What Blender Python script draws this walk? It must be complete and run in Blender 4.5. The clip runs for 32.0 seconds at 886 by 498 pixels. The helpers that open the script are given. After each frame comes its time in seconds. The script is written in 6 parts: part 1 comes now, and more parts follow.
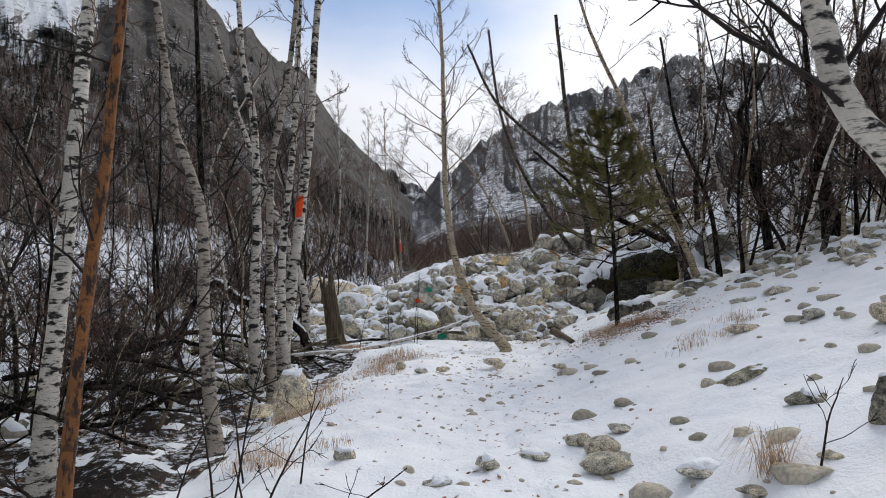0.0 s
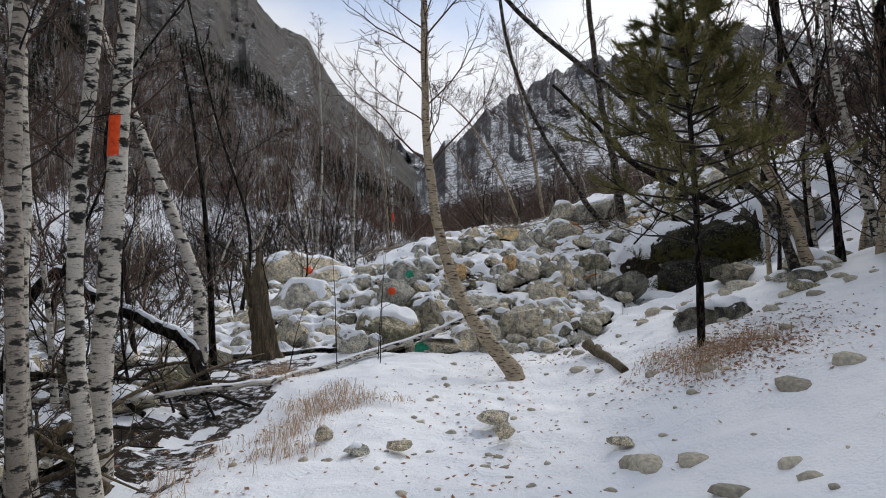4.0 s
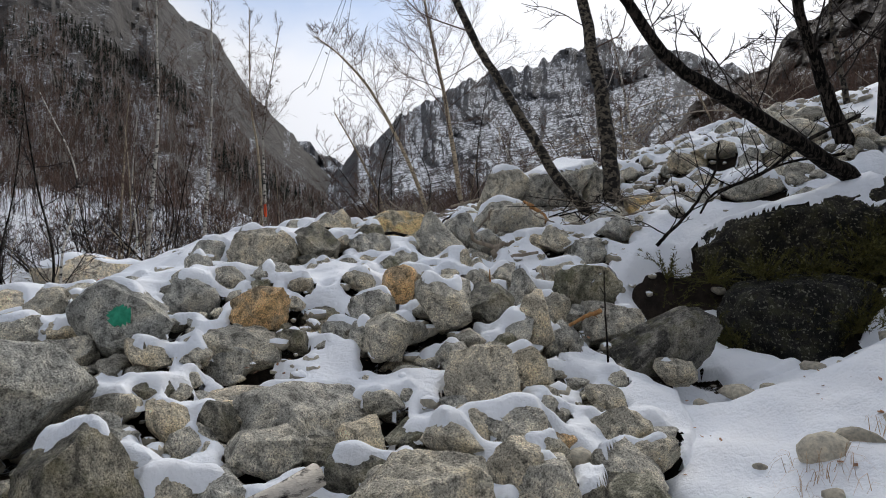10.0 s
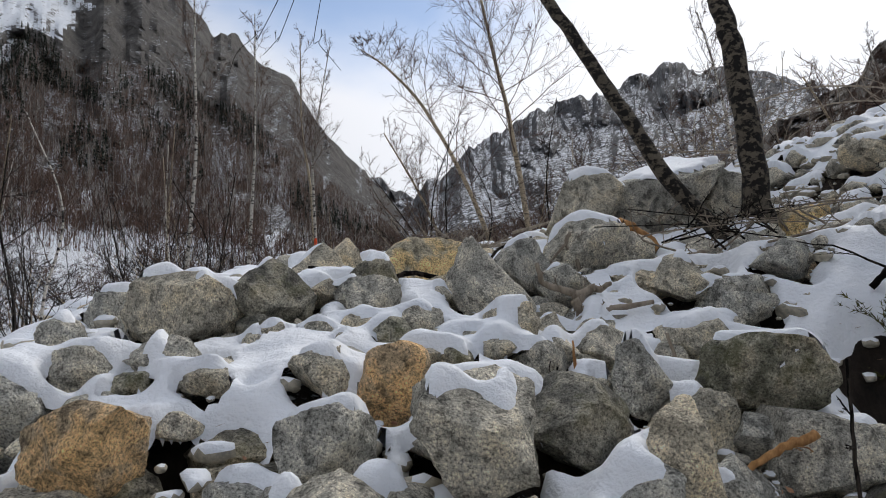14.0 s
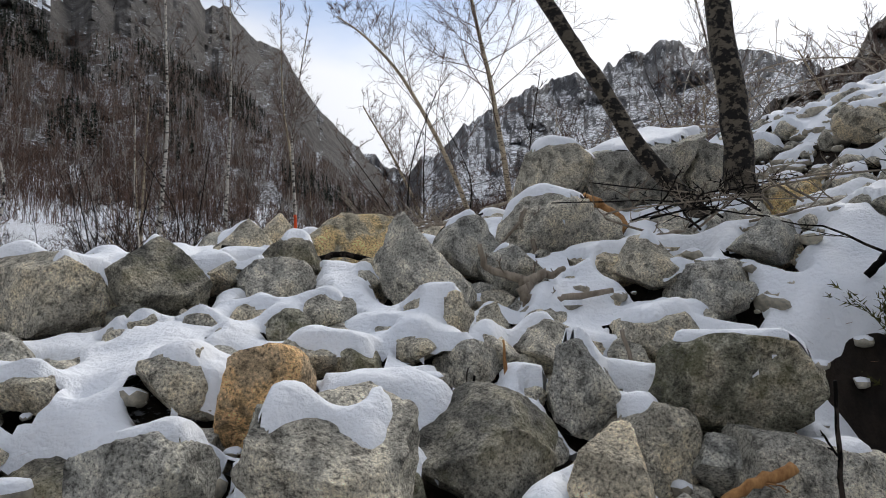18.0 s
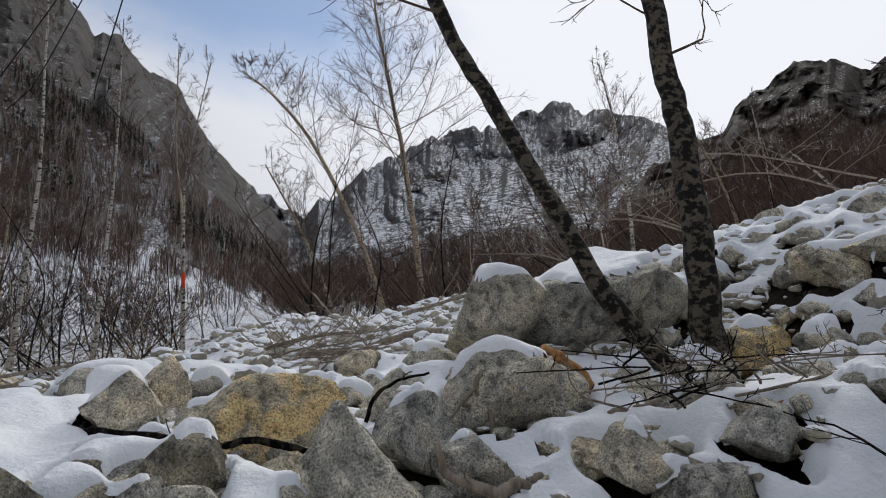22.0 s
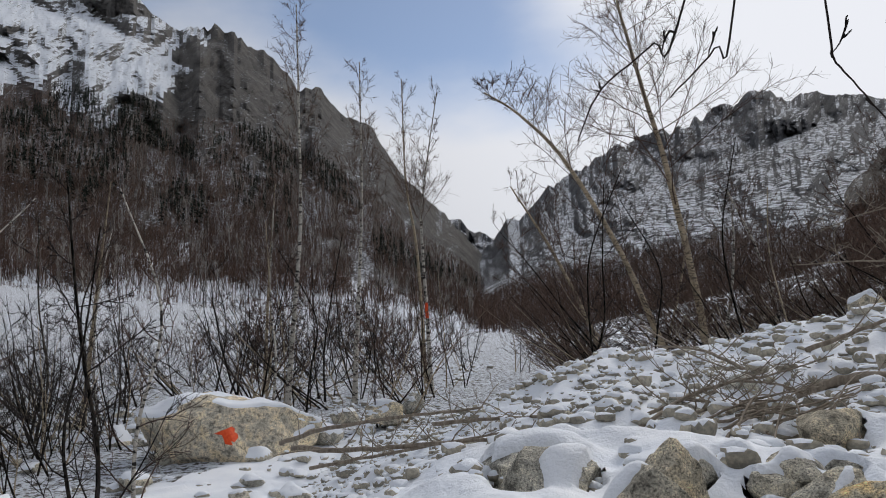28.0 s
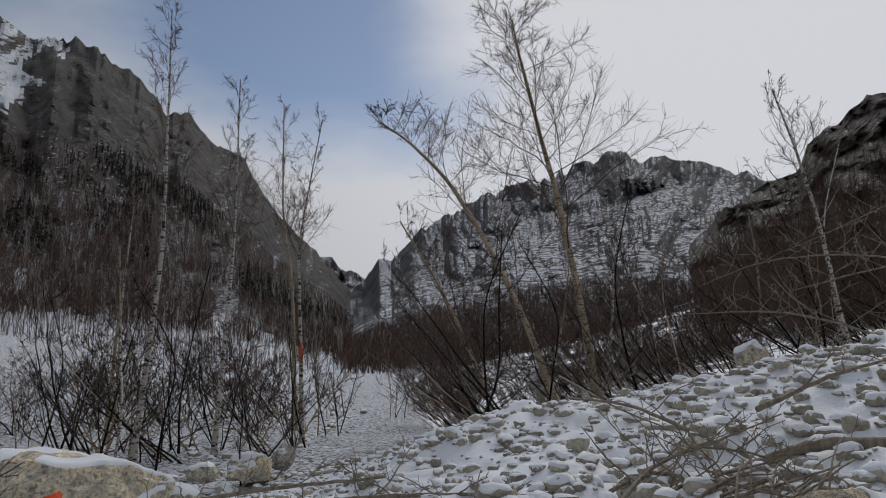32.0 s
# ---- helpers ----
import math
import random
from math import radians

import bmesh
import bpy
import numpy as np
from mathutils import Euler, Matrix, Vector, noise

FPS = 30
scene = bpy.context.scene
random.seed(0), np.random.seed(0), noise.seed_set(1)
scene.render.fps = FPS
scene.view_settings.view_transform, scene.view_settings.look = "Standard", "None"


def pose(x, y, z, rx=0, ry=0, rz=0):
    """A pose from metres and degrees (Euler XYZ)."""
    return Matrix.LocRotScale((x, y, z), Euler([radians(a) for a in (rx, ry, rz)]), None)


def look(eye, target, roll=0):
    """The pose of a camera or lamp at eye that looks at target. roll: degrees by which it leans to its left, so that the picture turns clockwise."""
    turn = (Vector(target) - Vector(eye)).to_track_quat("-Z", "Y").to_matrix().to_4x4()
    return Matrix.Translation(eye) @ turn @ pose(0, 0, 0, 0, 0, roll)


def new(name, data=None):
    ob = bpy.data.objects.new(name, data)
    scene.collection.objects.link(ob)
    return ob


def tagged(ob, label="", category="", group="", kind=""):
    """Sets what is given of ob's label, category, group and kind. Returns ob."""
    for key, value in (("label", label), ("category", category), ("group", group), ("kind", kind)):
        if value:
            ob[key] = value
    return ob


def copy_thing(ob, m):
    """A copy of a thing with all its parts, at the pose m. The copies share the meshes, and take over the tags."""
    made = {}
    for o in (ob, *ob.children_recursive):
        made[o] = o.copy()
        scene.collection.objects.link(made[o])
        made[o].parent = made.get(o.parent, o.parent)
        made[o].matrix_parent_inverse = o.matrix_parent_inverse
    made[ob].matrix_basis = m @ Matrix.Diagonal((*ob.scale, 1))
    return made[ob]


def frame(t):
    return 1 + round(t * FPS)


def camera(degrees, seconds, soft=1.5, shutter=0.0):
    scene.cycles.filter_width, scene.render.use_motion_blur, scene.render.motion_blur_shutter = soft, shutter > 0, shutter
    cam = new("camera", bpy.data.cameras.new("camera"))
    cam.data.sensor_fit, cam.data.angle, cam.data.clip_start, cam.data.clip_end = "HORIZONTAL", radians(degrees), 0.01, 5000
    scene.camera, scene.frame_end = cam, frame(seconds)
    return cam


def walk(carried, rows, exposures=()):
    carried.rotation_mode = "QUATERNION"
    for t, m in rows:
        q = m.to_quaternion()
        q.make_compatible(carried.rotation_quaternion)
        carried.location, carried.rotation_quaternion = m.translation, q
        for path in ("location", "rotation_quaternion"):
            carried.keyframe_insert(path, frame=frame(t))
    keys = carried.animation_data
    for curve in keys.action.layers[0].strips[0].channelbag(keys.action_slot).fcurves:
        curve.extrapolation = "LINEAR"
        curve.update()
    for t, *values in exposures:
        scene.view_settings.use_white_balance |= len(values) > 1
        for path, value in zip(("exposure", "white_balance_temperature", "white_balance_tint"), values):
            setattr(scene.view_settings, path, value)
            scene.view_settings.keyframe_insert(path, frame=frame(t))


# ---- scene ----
cam = camera(67.5, 32.0, soft=1.0)
PATH = [
    (0, (1.302, 0.761, 1.107), (1.166, 2.752, 1.234), -0.4),
    (0.5, (1.307, 1.493, 1.165), (1.14, 3.483, 1.267), -0.7),
    (1, (1.356, 2.174, 1.163), (1.192, 4.165, 1.251), -0.5),
    (1.5, (1.288, 2.778, 1.224), (1.131, 4.77, 1.301), -0.9),
    (2, (1.194, 3.415, 1.262), (1.021, 5.406, 1.332), -0.7),
    (2.5, (1.162, 4.059, 1.336), (1.031, 6.053, 1.406), -0.6),
    (4.5, (1.447, 6.094, 1.406), (1.267, 8.086, 1.437), 0.1),
    (5, (1.493, 6.769, 1.29), (1.206, 8.747, 1.338), -0.0),
    (5.5, (1.503, 7.687, 1.16), (1.202, 9.664, 1.212), -0.2),
    (6, (1.554, 8.662, 1.175), (1.286, 10.643, 1.24), -0.0),
    (6.5, (1.612, 9.43, 1.167), (1.355, 11.41, 1.289), 0.0),
    (7, (1.587, 10.113, 1.345), (1.391, 12.099, 1.474), 0.1),
    (7.5, (1.417, 10.805, 1.246), (1.316, 12.8, 1.349), 0.3),
    (8, (1.456, 11.506, 1.22), (1.421, 13.504, 1.305), 0.2),
    (8.5, (1.565, 12.151, 1.438), (1.607, 14.148, 1.522), 0.4),
    (9, (1.61, 12.837, 1.467), (1.706, 14.833, 1.547), 0.6),
    (9.5, (1.636, 13.309, 1.547), (1.724, 15.305, 1.619), 0.3),
    (10, (1.764, 13.871, 1.52), (1.876, 15.867, 1.575), 0.3),
    (10.5, (1.933, 14.329, 1.523), (2.132, 16.318, 1.589), 0.5),
    (11, (2.122, 14.959, 1.554), (2.339, 16.945, 1.632), 0.6),
    (11.5, (2.156, 15.331, 1.546), (2.286, 17.326, 1.613), 0.3),
    (12, (2.228, 15.759, 1.596), (2.283, 17.757, 1.653), 0.2),
    (12.5, (2.286, 16.112, 1.647), (2.303, 18.111, 1.718), 0.1),
    (13, (2.185, 16.678, 1.671), (2.132, 18.675, 1.773), -0.2),
    (13.5, (2.125, 16.871, 1.73), (2.022, 18.864, 1.858), -0.6),
    (15.5, (2.066, 16.893, 1.729), (1.976, 18.882, 1.922), -0.3),
    (16, (2.128, 16.909, 1.725), (2.245, 18.898, 1.896), 0.3),
    (16.5, (2.265, 16.925, 1.706), (2.594, 18.893, 1.852), 0.8),
    (17, (2.414, 16.98, 1.712), (2.728, 18.954, 1.782), 0.9),
    (17.5, (2.514, 17.299, 1.628), (2.622, 19.295, 1.698), 0.2),
    (18, (2.468, 17.57, 1.781), (2.384, 19.567, 1.865), -0.2),
    (18.5, (2.137, 18.054, 2.071), (2.027, 20.05, 2.131), -0.5),
    (19, (2.111, 18.306, 2.361), (1.985, 20.296, 2.512), -0.6),
    (19.5, (2.068, 18.457, 2.521), (2.0, 20.452, 2.654), -0.2),
    (20, (2.109, 18.436, 2.531), (2.073, 20.43, 2.682), -0.0),
    (20.5, (2.134, 18.399, 2.513), (2.115, 20.392, 2.682), 0.1),
    (21, (2.118, 18.361, 2.538), (2.127, 20.353, 2.722), 0.2),
    (21.5, (2.125, 18.337, 2.565), (2.199, 20.325, 2.768), 0.4),
    (22, (2.157, 18.358, 2.552), (2.385, 20.332, 2.775), 0.9),
    (22.5, (2.277, 18.34, 2.537), (2.782, 20.256, 2.81), 1.6),
    (23, (2.421, 18.336, 2.522), (3.152, 20.17, 2.84), 1.6),
    (23.5, (2.525, 18.291, 2.46), (3.173, 20.158, 2.773), 1.4),
    (24, (2.337, 18.404, 2.424), (2.692, 20.358, 2.665), 0.8),
    (24.5, (2.058, 18.563, 2.336), (2.105, 20.554, 2.524), 0.0),
    (25, (1.891, 18.574, 2.305), (1.732, 20.56, 2.477), -0.6),
    (25.5, (1.758, 18.646, 2.301), (1.517, 20.626, 2.452), -0.6),
    (26, (1.505, 18.726, 2.238), (1.239, 20.702, 2.402), -0.5),
    (26.5, (1.141, 18.89, 2.484), (0.828, 20.856, 2.678), -0.0),
    (28.5, (0.304, 19.685, 2.804), (-0.02, 21.637, 3.095), -1.8),
    (29, (0.299, 19.774, 2.771), (0.115, 21.743, 3.068), -1.7),
    (29.5, (0.366, 19.797, 2.793), (0.257, 21.765, 3.131), -1.4),
    (30, (0.344, 19.916, 2.788), (0.248, 21.876, 3.177), -1.4),
    (30.5, (0.114, 20.356, 2.735), (0.107, 22.318, 3.125), -0.7),
    (31, (0.207, 20.481, 2.864), (0.21, 22.434, 3.295), -0.8),
    (31.5, (0.023, 20.604, 2.911), (0.036, 22.56, 3.328), -0.9),
    (32, (-0.13, 20.619, 2.914), (-0.08, 22.58, 3.304), -0.7),
]
walk(cam, [(t, look(eye, target, roll)) for t, eye, target, roll in PATH],
     [(0.0, 0.4), (6.0, 0.32), (9.0, 0.45), (11.0, 0.38), (13.0, 0.42), (16.0, 0.2), (17.0, 0.08), (18.0, 0.5), (19.0, 0.5), (22.0, 0.15), (23.0, -0.05), (24.0, 0.0), (25.0, 0.35), (26.0, 0.45), (26.5, 0.38), (28.5, 0.0), (30.0, -0.12), (31.0, -0.25), (32.0, -0.35)])


# ---------------------------------------------------------------- light
world = bpy.data.worlds.new("winter_sky")
scene.world = world
world.use_nodes = True
wn, wl = world.node_tree.nodes, world.node_tree.links
wn.clear()


def wnode(kind, **kw):
    n = wn.new(kind)
    for k, v in kw.items():
        n.inputs[k].default_value = v
    return n


SUN_AZ, SUN_EL = radians(27.0), radians(36.0)
sky = wn.new("ShaderNodeTexSky")
sky.sky_type, sky.sun_disc = "NISHITA", False
sky.sun_elevation, sky.sun_rotation = SUN_EL, SUN_AZ
sky.altitude, sky.air_density, sky.dust_density = 1500, 1.0, 0.6
sky_dim = wn.new("ShaderNodeVectorMath")
sky_dim.operation = "SCALE"
sky_dim.inputs["Scale"].default_value = 0.105
wl.new(sky.outputs[0], sky_dim.inputs[0])
coord = wn.new("ShaderNodeTexCoord")
stretch = wn.new("ShaderNodeMapping")
stretch.inputs["Scale"].default_value = (1.0, 1.0, 2.2)
stretch.inputs["Location"].default_value = (0.35, 0.1, 0.0)
wl.new(coord.outputs["Generated"], stretch.inputs[0])
cloud = wnode("ShaderNodeTexNoise", Scale=2.1, Detail=6.0, Roughness=0.5)
wl.new(stretch.outputs[0], cloud.inputs["Vector"])


def bearing(az, el):
    return (math.sin(az) * math.cos(el), math.cos(az) * math.cos(el), math.sin(el))


def wdot(direction):
    n = wn.new("ShaderNodeVectorMath")
    n.operation = "DOT_PRODUCT"
    n.inputs[1].default_value = direction
    wl.new(coord.outputs["Generated"], n.inputs[0])
    return n.outputs["Value"]


def wrange(value, a, b, lo, hi):
    n = wnode("ShaderNodeMapRange", **{"From Min": a, "From Max": b, "To Min": lo, "To Max": hi})
    n.interpolation_type = "SMOOTHSTEP"
    wl.new(value, n.inputs[0])
    return n.outputs[0]


def wadd(a, b):
    n = wn.new("ShaderNodeMath")
    n.operation = "ADD"
    wl.new(a, n.inputs[0])
    wl.new(b, n.inputs[1])
    return n.outputs[0]


# thin cloud: thick round the sun and low over the ridges, open up the valley
sunward = wdot(bearing(SUN_AZ, SUN_EL))
split_xyz = wn.new("ShaderNodeSeparateXYZ")
wl.new(coord.outputs["Generated"], split_xyz.inputs[0])
cover = wadd(cloud.outputs["Fac"], wrange(sunward, 0.86, 0.98, 0.0, 0.6))
cover = wadd(cover, wrange(split_xyz.outputs["Z"], 0.16, 0.42, 0.5, 0.0))
cover = wadd(cover, wrange(wdot(bearing(radians(-3), radians(36))), 0.9, 0.995, 0.12, -0.3))
veil = wrange(cover, 0.3, 0.8, 0.12, 1.0)
cloud_col = wn.new("ShaderNodeVectorMath")
cloud_col.operation = "SCALE"
cloud_col.inputs[0].default_value = (0.965, 0.985, 1.05)
wl.new(wadd(wrange(sunward, 0.5, 1.0, 0.0, 0.3), wrange(sunward, -0.5, 0.5, 0.6, 0.53)), cloud_col.inputs["Scale"])
blend = wn.new("ShaderNodeMix")
blend.data_type = "VECTOR"
wl.new(veil, blend.inputs["Factor"])
wl.new(sky_dim.outputs[0], blend.inputs[4])
wl.new(cloud_col.outputs[0], blend.inputs[5])
back = wnode("ShaderNodeBackground", Strength=1.0)
wl.new(blend.outputs[1], back.inputs[0])
wl.new(back.outputs[0], wn.new("ShaderNodeOutputWorld").inputs[0])

sun = new("sun", bpy.data.lights.new("sun", "SUN"))
sun.data.energy, sun.data.angle, sun.data.color = 1.45, radians(24), (1.0, 0.95, 0.88)
sun.matrix_world = look((0, 0, 60), (-math.sin(SUN_AZ) * math.cos(SUN_EL), -math.cos(SUN_AZ) * math.cos(SUN_EL), 60 - math.sin(SUN_EL)))


# ---------------------------------------------------------------- noise and mesh helpers
def smooth(a, b, x):
    u = np.clip((np.asarray(x, float) - a) / (b - a), 0, 1)
    return u * u * (3 - 2 * u)


def value_noise(p, seed=0):
    """Value noise in -1..1 at points p (n, 3)."""
    p = np.asarray(p, float)
    i = np.floor(p).astype(np.int64)
    f = p - i
    f = f * f * (3 - 2 * f)
    out = np.zeros(len(p))
    for dx in (0, 1):
        for dy in (0, 1):
            for dz in (0, 1):
                h = ((i[:, 0] + dx) * 374761393 + (i[:, 1] + dy) * 668265263 + (i[:, 2] + dz) * 2147483647 + seed * 974711) & 0xFFFFFFFF
                h = ((h ^ (h >> 13)) * 1274126177) & 0xFFFFFFFF
                h = ((h ^ (h >> 16)) & 0xFFFF) / 32767.5 - 1
                w = (f[:, 0] if dx else 1 - f[:, 0]) * (f[:, 1] if dy else 1 - f[:, 1]) * (f[:, 2] if dz else 1 - f[:, 2])
                out += w * h
    return out


def fbm(p, octaves=4, seed=0, gain=0.5):
    p = np.asarray(p, float)
    out, amp = np.zeros(len(p)), 1.0
    for k in range(octaves):
        out += amp * value_noise(p * 2.0**k + 17.3 * k, seed + k)
        amp *= gain
    return out


def ridged(p, octaves=4, seed=0):
    p = np.asarray(p, float)
    out, amp = np.zeros(len(p)), 1.0
    for k in range(octaves):
        out += amp * (1 - 2 * np.abs(value_noise(p * 2.0**k + 9.1 * k, seed + k)))
        amp *= 0.5
    return out


def mesh_of(name, verts, faces, mats, shade=True, index=None):
    """A mesh from a vertex array and arrays of faces (each array has its own corner count)."""
    me = bpy.data.meshes.new(name)
    faces = [f for f in ([faces] if isinstance(faces, np.ndarray) else faces) if len(f)]
    me.vertices.add(len(verts))
    me.vertices.foreach_set("co", np.asarray(verts, np.float32).ravel())
    loops = np.concatenate([f.ravel() for f in faces]).astype(np.int32)
    sizes = np.concatenate([np.full(len(f), f.shape[1]) for f in faces]).astype(np.int32)
    me.loops.add(len(loops))
    me.loops.foreach_set("vertex_index", loops)
    me.polygons.add(len(sizes))
    me.polygons.foreach_set("loop_start", np.r_[0, np.cumsum(sizes)[:-1]].astype(np.int32))
    for m in mats if isinstance(mats, (list, tuple)) else [mats]:
        me.materials.append(m)
    if index is not None:
        me.polygons.foreach_set("material_index", np.asarray(index, np.int32))
    me.polygons.foreach_set("use_smooth", np.full(len(sizes), shade))
    me.update(calc_edges=True)
    return me


class Geo:
    """Collects swept tubes and loose triangles into one mesh."""

    def __init__(self):
        self.v, self.q, self.t, self.n = [], [], [], 0

    def put(self, verts, quads=None, tris=None):
        self.v.append(np.asarray(verts, float))
        if quads is not None:
            self.q.append(np.asarray(quads) + self.n)
        if tris is not None:
            self.t.append(np.asarray(tris) + self.n)
        self.n += len(verts)

    def tube(self, pts, radii, sides=5, rough=0.0, cap=False):
        pts = np.asarray(pts, float)
        n = len(pts)
        tan = np.gradient(pts, axis=0)
        tan /= np.linalg.norm(tan, axis=1)[:, None] + 1e-9
        ref = np.array((0.31, 0.87, 0.38)) if abs(tan[0] @ np.array((0.31, 0.87, 0.38))) < 0.9 else np.array((1.0, 0, 0))
        a = np.cross(tan, ref)
        a /= np.linalg.norm(a, axis=1)[:, None] + 1e-9
        b = np.cross(tan, a)
        ang = np.arange(sides) * 2 * np.pi / sides
        r = np.asarray(radii, float)[:, None] * np.ones(sides)
        if rough:
            r = r * (1 + rough * np.random.uniform(-1, 1, (n, sides)))
        v = pts[:, None] + r[..., None] * (np.cos(ang)[None, :, None] * a[:, None] + np.sin(ang)[None, :, None] * b[:, None])
        i = np.arange(n - 1)[:, None] * sides
        j, k = np.arange(sides)[None], (np.arange(sides)[None] + 1) % sides
        quads = np.stack([i + j, i + k, i + sides + k, i + sides + j], -1).reshape(-1, 4)
        v = v.reshape(-1, 3)
        if cap:
            m = len(v)
            v = np.vstack([v, pts[0], pts[-1]])
            t1 = [(m, (x + 1) % sides, x) for x in range(sides)]
            t2 = [(m + 1, (n - 1) * sides + x, (n - 1) * sides + (x + 1) % sides) for x in range(sides)]
            self.put(v, quads, t1 + t2)
        else:
            self.put(v, quads)

    def mesh(self, name, mat, shade=True):
        faces = [np.vstack(f) for f in (self.q, self.t) if f]
        return mesh_of(name, np.vstack(self.v), faces, mat, shade)


def part(name, data, parent, label=""):
    ob = new(name, data)
    ob.parent = parent
    return tagged(ob, label)


def spline(pts, n):
    """A smooth line of n points through pts (Catmull-Rom)."""
    p = np.asarray(pts, float)
    p = np.vstack([2 * p[0] - p[1], p, 2 * p[-1] - p[-2]])
    out = []
    for u in np.linspace(0, len(p) - 3, n):
        i = min(int(u), len(p) - 4)
        f = u - i
        a, b, c, d = p[i : i + 4]
        out.append(0.5 * (2 * b + (c - a) * f + (2 * a - 5 * b + 4 * c - d) * f * f + (3 * b - a - 3 * c + d) * f**3))
    return np.array(out)


# ---------------------------------------------------------------- materials
def material(name, rough=0.8):
    m = bpy.data.materials.new(name)
    m.use_nodes = True
    nt = m.node_tree
    bsdf = nt.nodes["Principled BSDF"]
    bsdf.inputs["Roughness"].default_value = rough
    bsdf.inputs["Specular IOR Level"].default_value = 0.3
    return m, nt, bsdf


def tex(nt, scale, detail=4, rough=0.55, stretch=None, kind="ShaderNodeTexNoise", space="Object", dist=0.0):
    co = nt.nodes.new("ShaderNodeTexCoord")
    src = co.outputs[space]
    if stretch:
        mp = nt.nodes.new("ShaderNodeMapping")
        mp.inputs["Scale"].default_value = stretch
        nt.links.new(src, mp.inputs[0])
        src = mp.outputs[0]
    n = nt.nodes.new(kind)
    n.inputs["Scale"].default_value = scale
    if kind == "ShaderNodeTexNoise":
        n.inputs["Detail"].default_value, n.inputs["Roughness"].default_value = detail, rough
        n.inputs["Distortion"].default_value = dist
    nt.links.new(src, n.inputs["Vector"])
    return n.outputs["Distance"] if kind == "ShaderNodeTexVoronoi" else n.outputs["Fac"]


def ramp(nt, fac, stops):
    r = nt.nodes.new("ShaderNodeValToRGB")
    while len(r.color_ramp.elements) < len(stops):
        r.color_ramp.elements.new(0.5)
    for e, (pos, col) in zip(r.color_ramp.elements, stops):
        e.position, e.color = pos, (*col, 1) if len(col) == 3 else col
    nt.links.new(fac, r.inputs[0])
    return r.outputs[0]


def mixed(nt, fac, a, b, mode="MIX"):
    m = nt.nodes.new("ShaderNodeMix")
    m.data_type, m.blend_type = "RGBA", mode
    for socket, val in ((m.inputs["Factor"], fac), (m.inputs[6], a), (m.inputs[7], b)):
        if isinstance(val, (int, float)):
            socket.default_value = val
        elif isinstance(val, tuple):
            socket.default_value = (*val, 1)
        else:
            nt.links.new(val, socket)
    return m.outputs[2]


def bump(nt, bsdf, height, strength=0.4, dist=0.02):
    b = nt.nodes.new("ShaderNodeBump")
    b.inputs["Strength"].default_value, b.inputs["Distance"].default_value = strength, dist
    nt.links.new(height, b.inputs["Height"])
    nt.links.new(b.outputs[0], bsdf.inputs["Normal"])


def g3(v):
    return (v, v, v)


def snow_material(name, dirt=0.0):
    m, nt, b = material(name, 0.75)
    big, fine = tex(nt, 1.3, 4), tex(nt, 26, 5, 0.65)
    col = ramp(nt, big, [(0.3, (0.78, 0.82, 0.88)), (0.7, (0.9, 0.92, 0.95))])
    if dirt:
        grit = tex(nt, 9, 6, 0.7)
        mask = ramp(nt, grit, [(0.66, g3(0)), (0.76, g3(dirt))])
        col = mixed(nt, mask, col, (0.24, 0.2, 0.15))
    nt.links.new(col, b.inputs["Base Color"])
    b.inputs["Subsurface Weight"].default_value = 0.0
    add = nt.nodes.new("ShaderNodeMath")
    add.operation = "ADD"
    nt.links.new(fine, add.inputs[0])
    nt.links.new(tex(nt, 5.5, 4, 0.6), add.inputs[1])
    bump(nt, b, add.outputs[0], 0.55, 0.035)
    return m


def rock_material(name, light, dark, stain, moss=0.0, crust=0.0):
    m, nt, b = material(name, 0.85)
    speck = tex(nt, 85, 3, 0.75)
    patch = tex(nt, 3.2, 5, 0.6, dist=0.4)
    mid = tex(nt, 14, 5, 0.65)
    base = ramp(nt, patch, [(0.34, tuple(0.75 * q for q in dark)), (0.45, dark), (0.52, light), (0.66, stain)])
    base = mixed(nt, 0.92, base, ramp(nt, speck, [(0.37, g3(0.25)), (0.46, g3(0.9)), (0.55, g3(1.1)), (0.65, g3(1.7))]), "MULTIPLY")
    base = mixed(nt, 0.85, base, ramp(nt, mid, [(0.36, g3(0.35)), (0.47, g3(1.1)), (0.66, g3(1.5))]), "MULTIPLY")
    if moss:
        lichen = ramp(nt, tex(nt, 6.5, 6, 0.7), [(0.5, g3(0)), (0.62, g3(moss))])
        base = mixed(nt, lichen, base, (0.085, 0.085, 0.03))
    if crust:
        spots = ramp(nt, tex(nt, 34, 4, 0.6), [(0.58, g3(0)), (0.64, g3(crust))])
        base = mixed(nt, spots, base, (0.3, 0.29, 0.22))
    info = nt.nodes.new("ShaderNodeObjectInfo")
    base = mixed(nt, 0.8, base, ramp(nt, info.outputs["Random"], [(0.0, (0.82, 0.84, 0.86)), (0.5, g3(1.0)), (1.0, (1.12, 1.07, 0.98))]), "MULTIPLY")
    nt.links.new(base, b.inputs["Base Color"])
    add = nt.nodes.new("ShaderNodeMath")
    add.operation = "MULTIPLY_ADD"
    add.inputs[1].default_value = 0.45
    nt.links.new(speck, add.inputs[0])
    nt.links.new(mid, add.inputs[2])
    bump(nt, b, add.outputs[0], 1.0, 0.04)
    return m


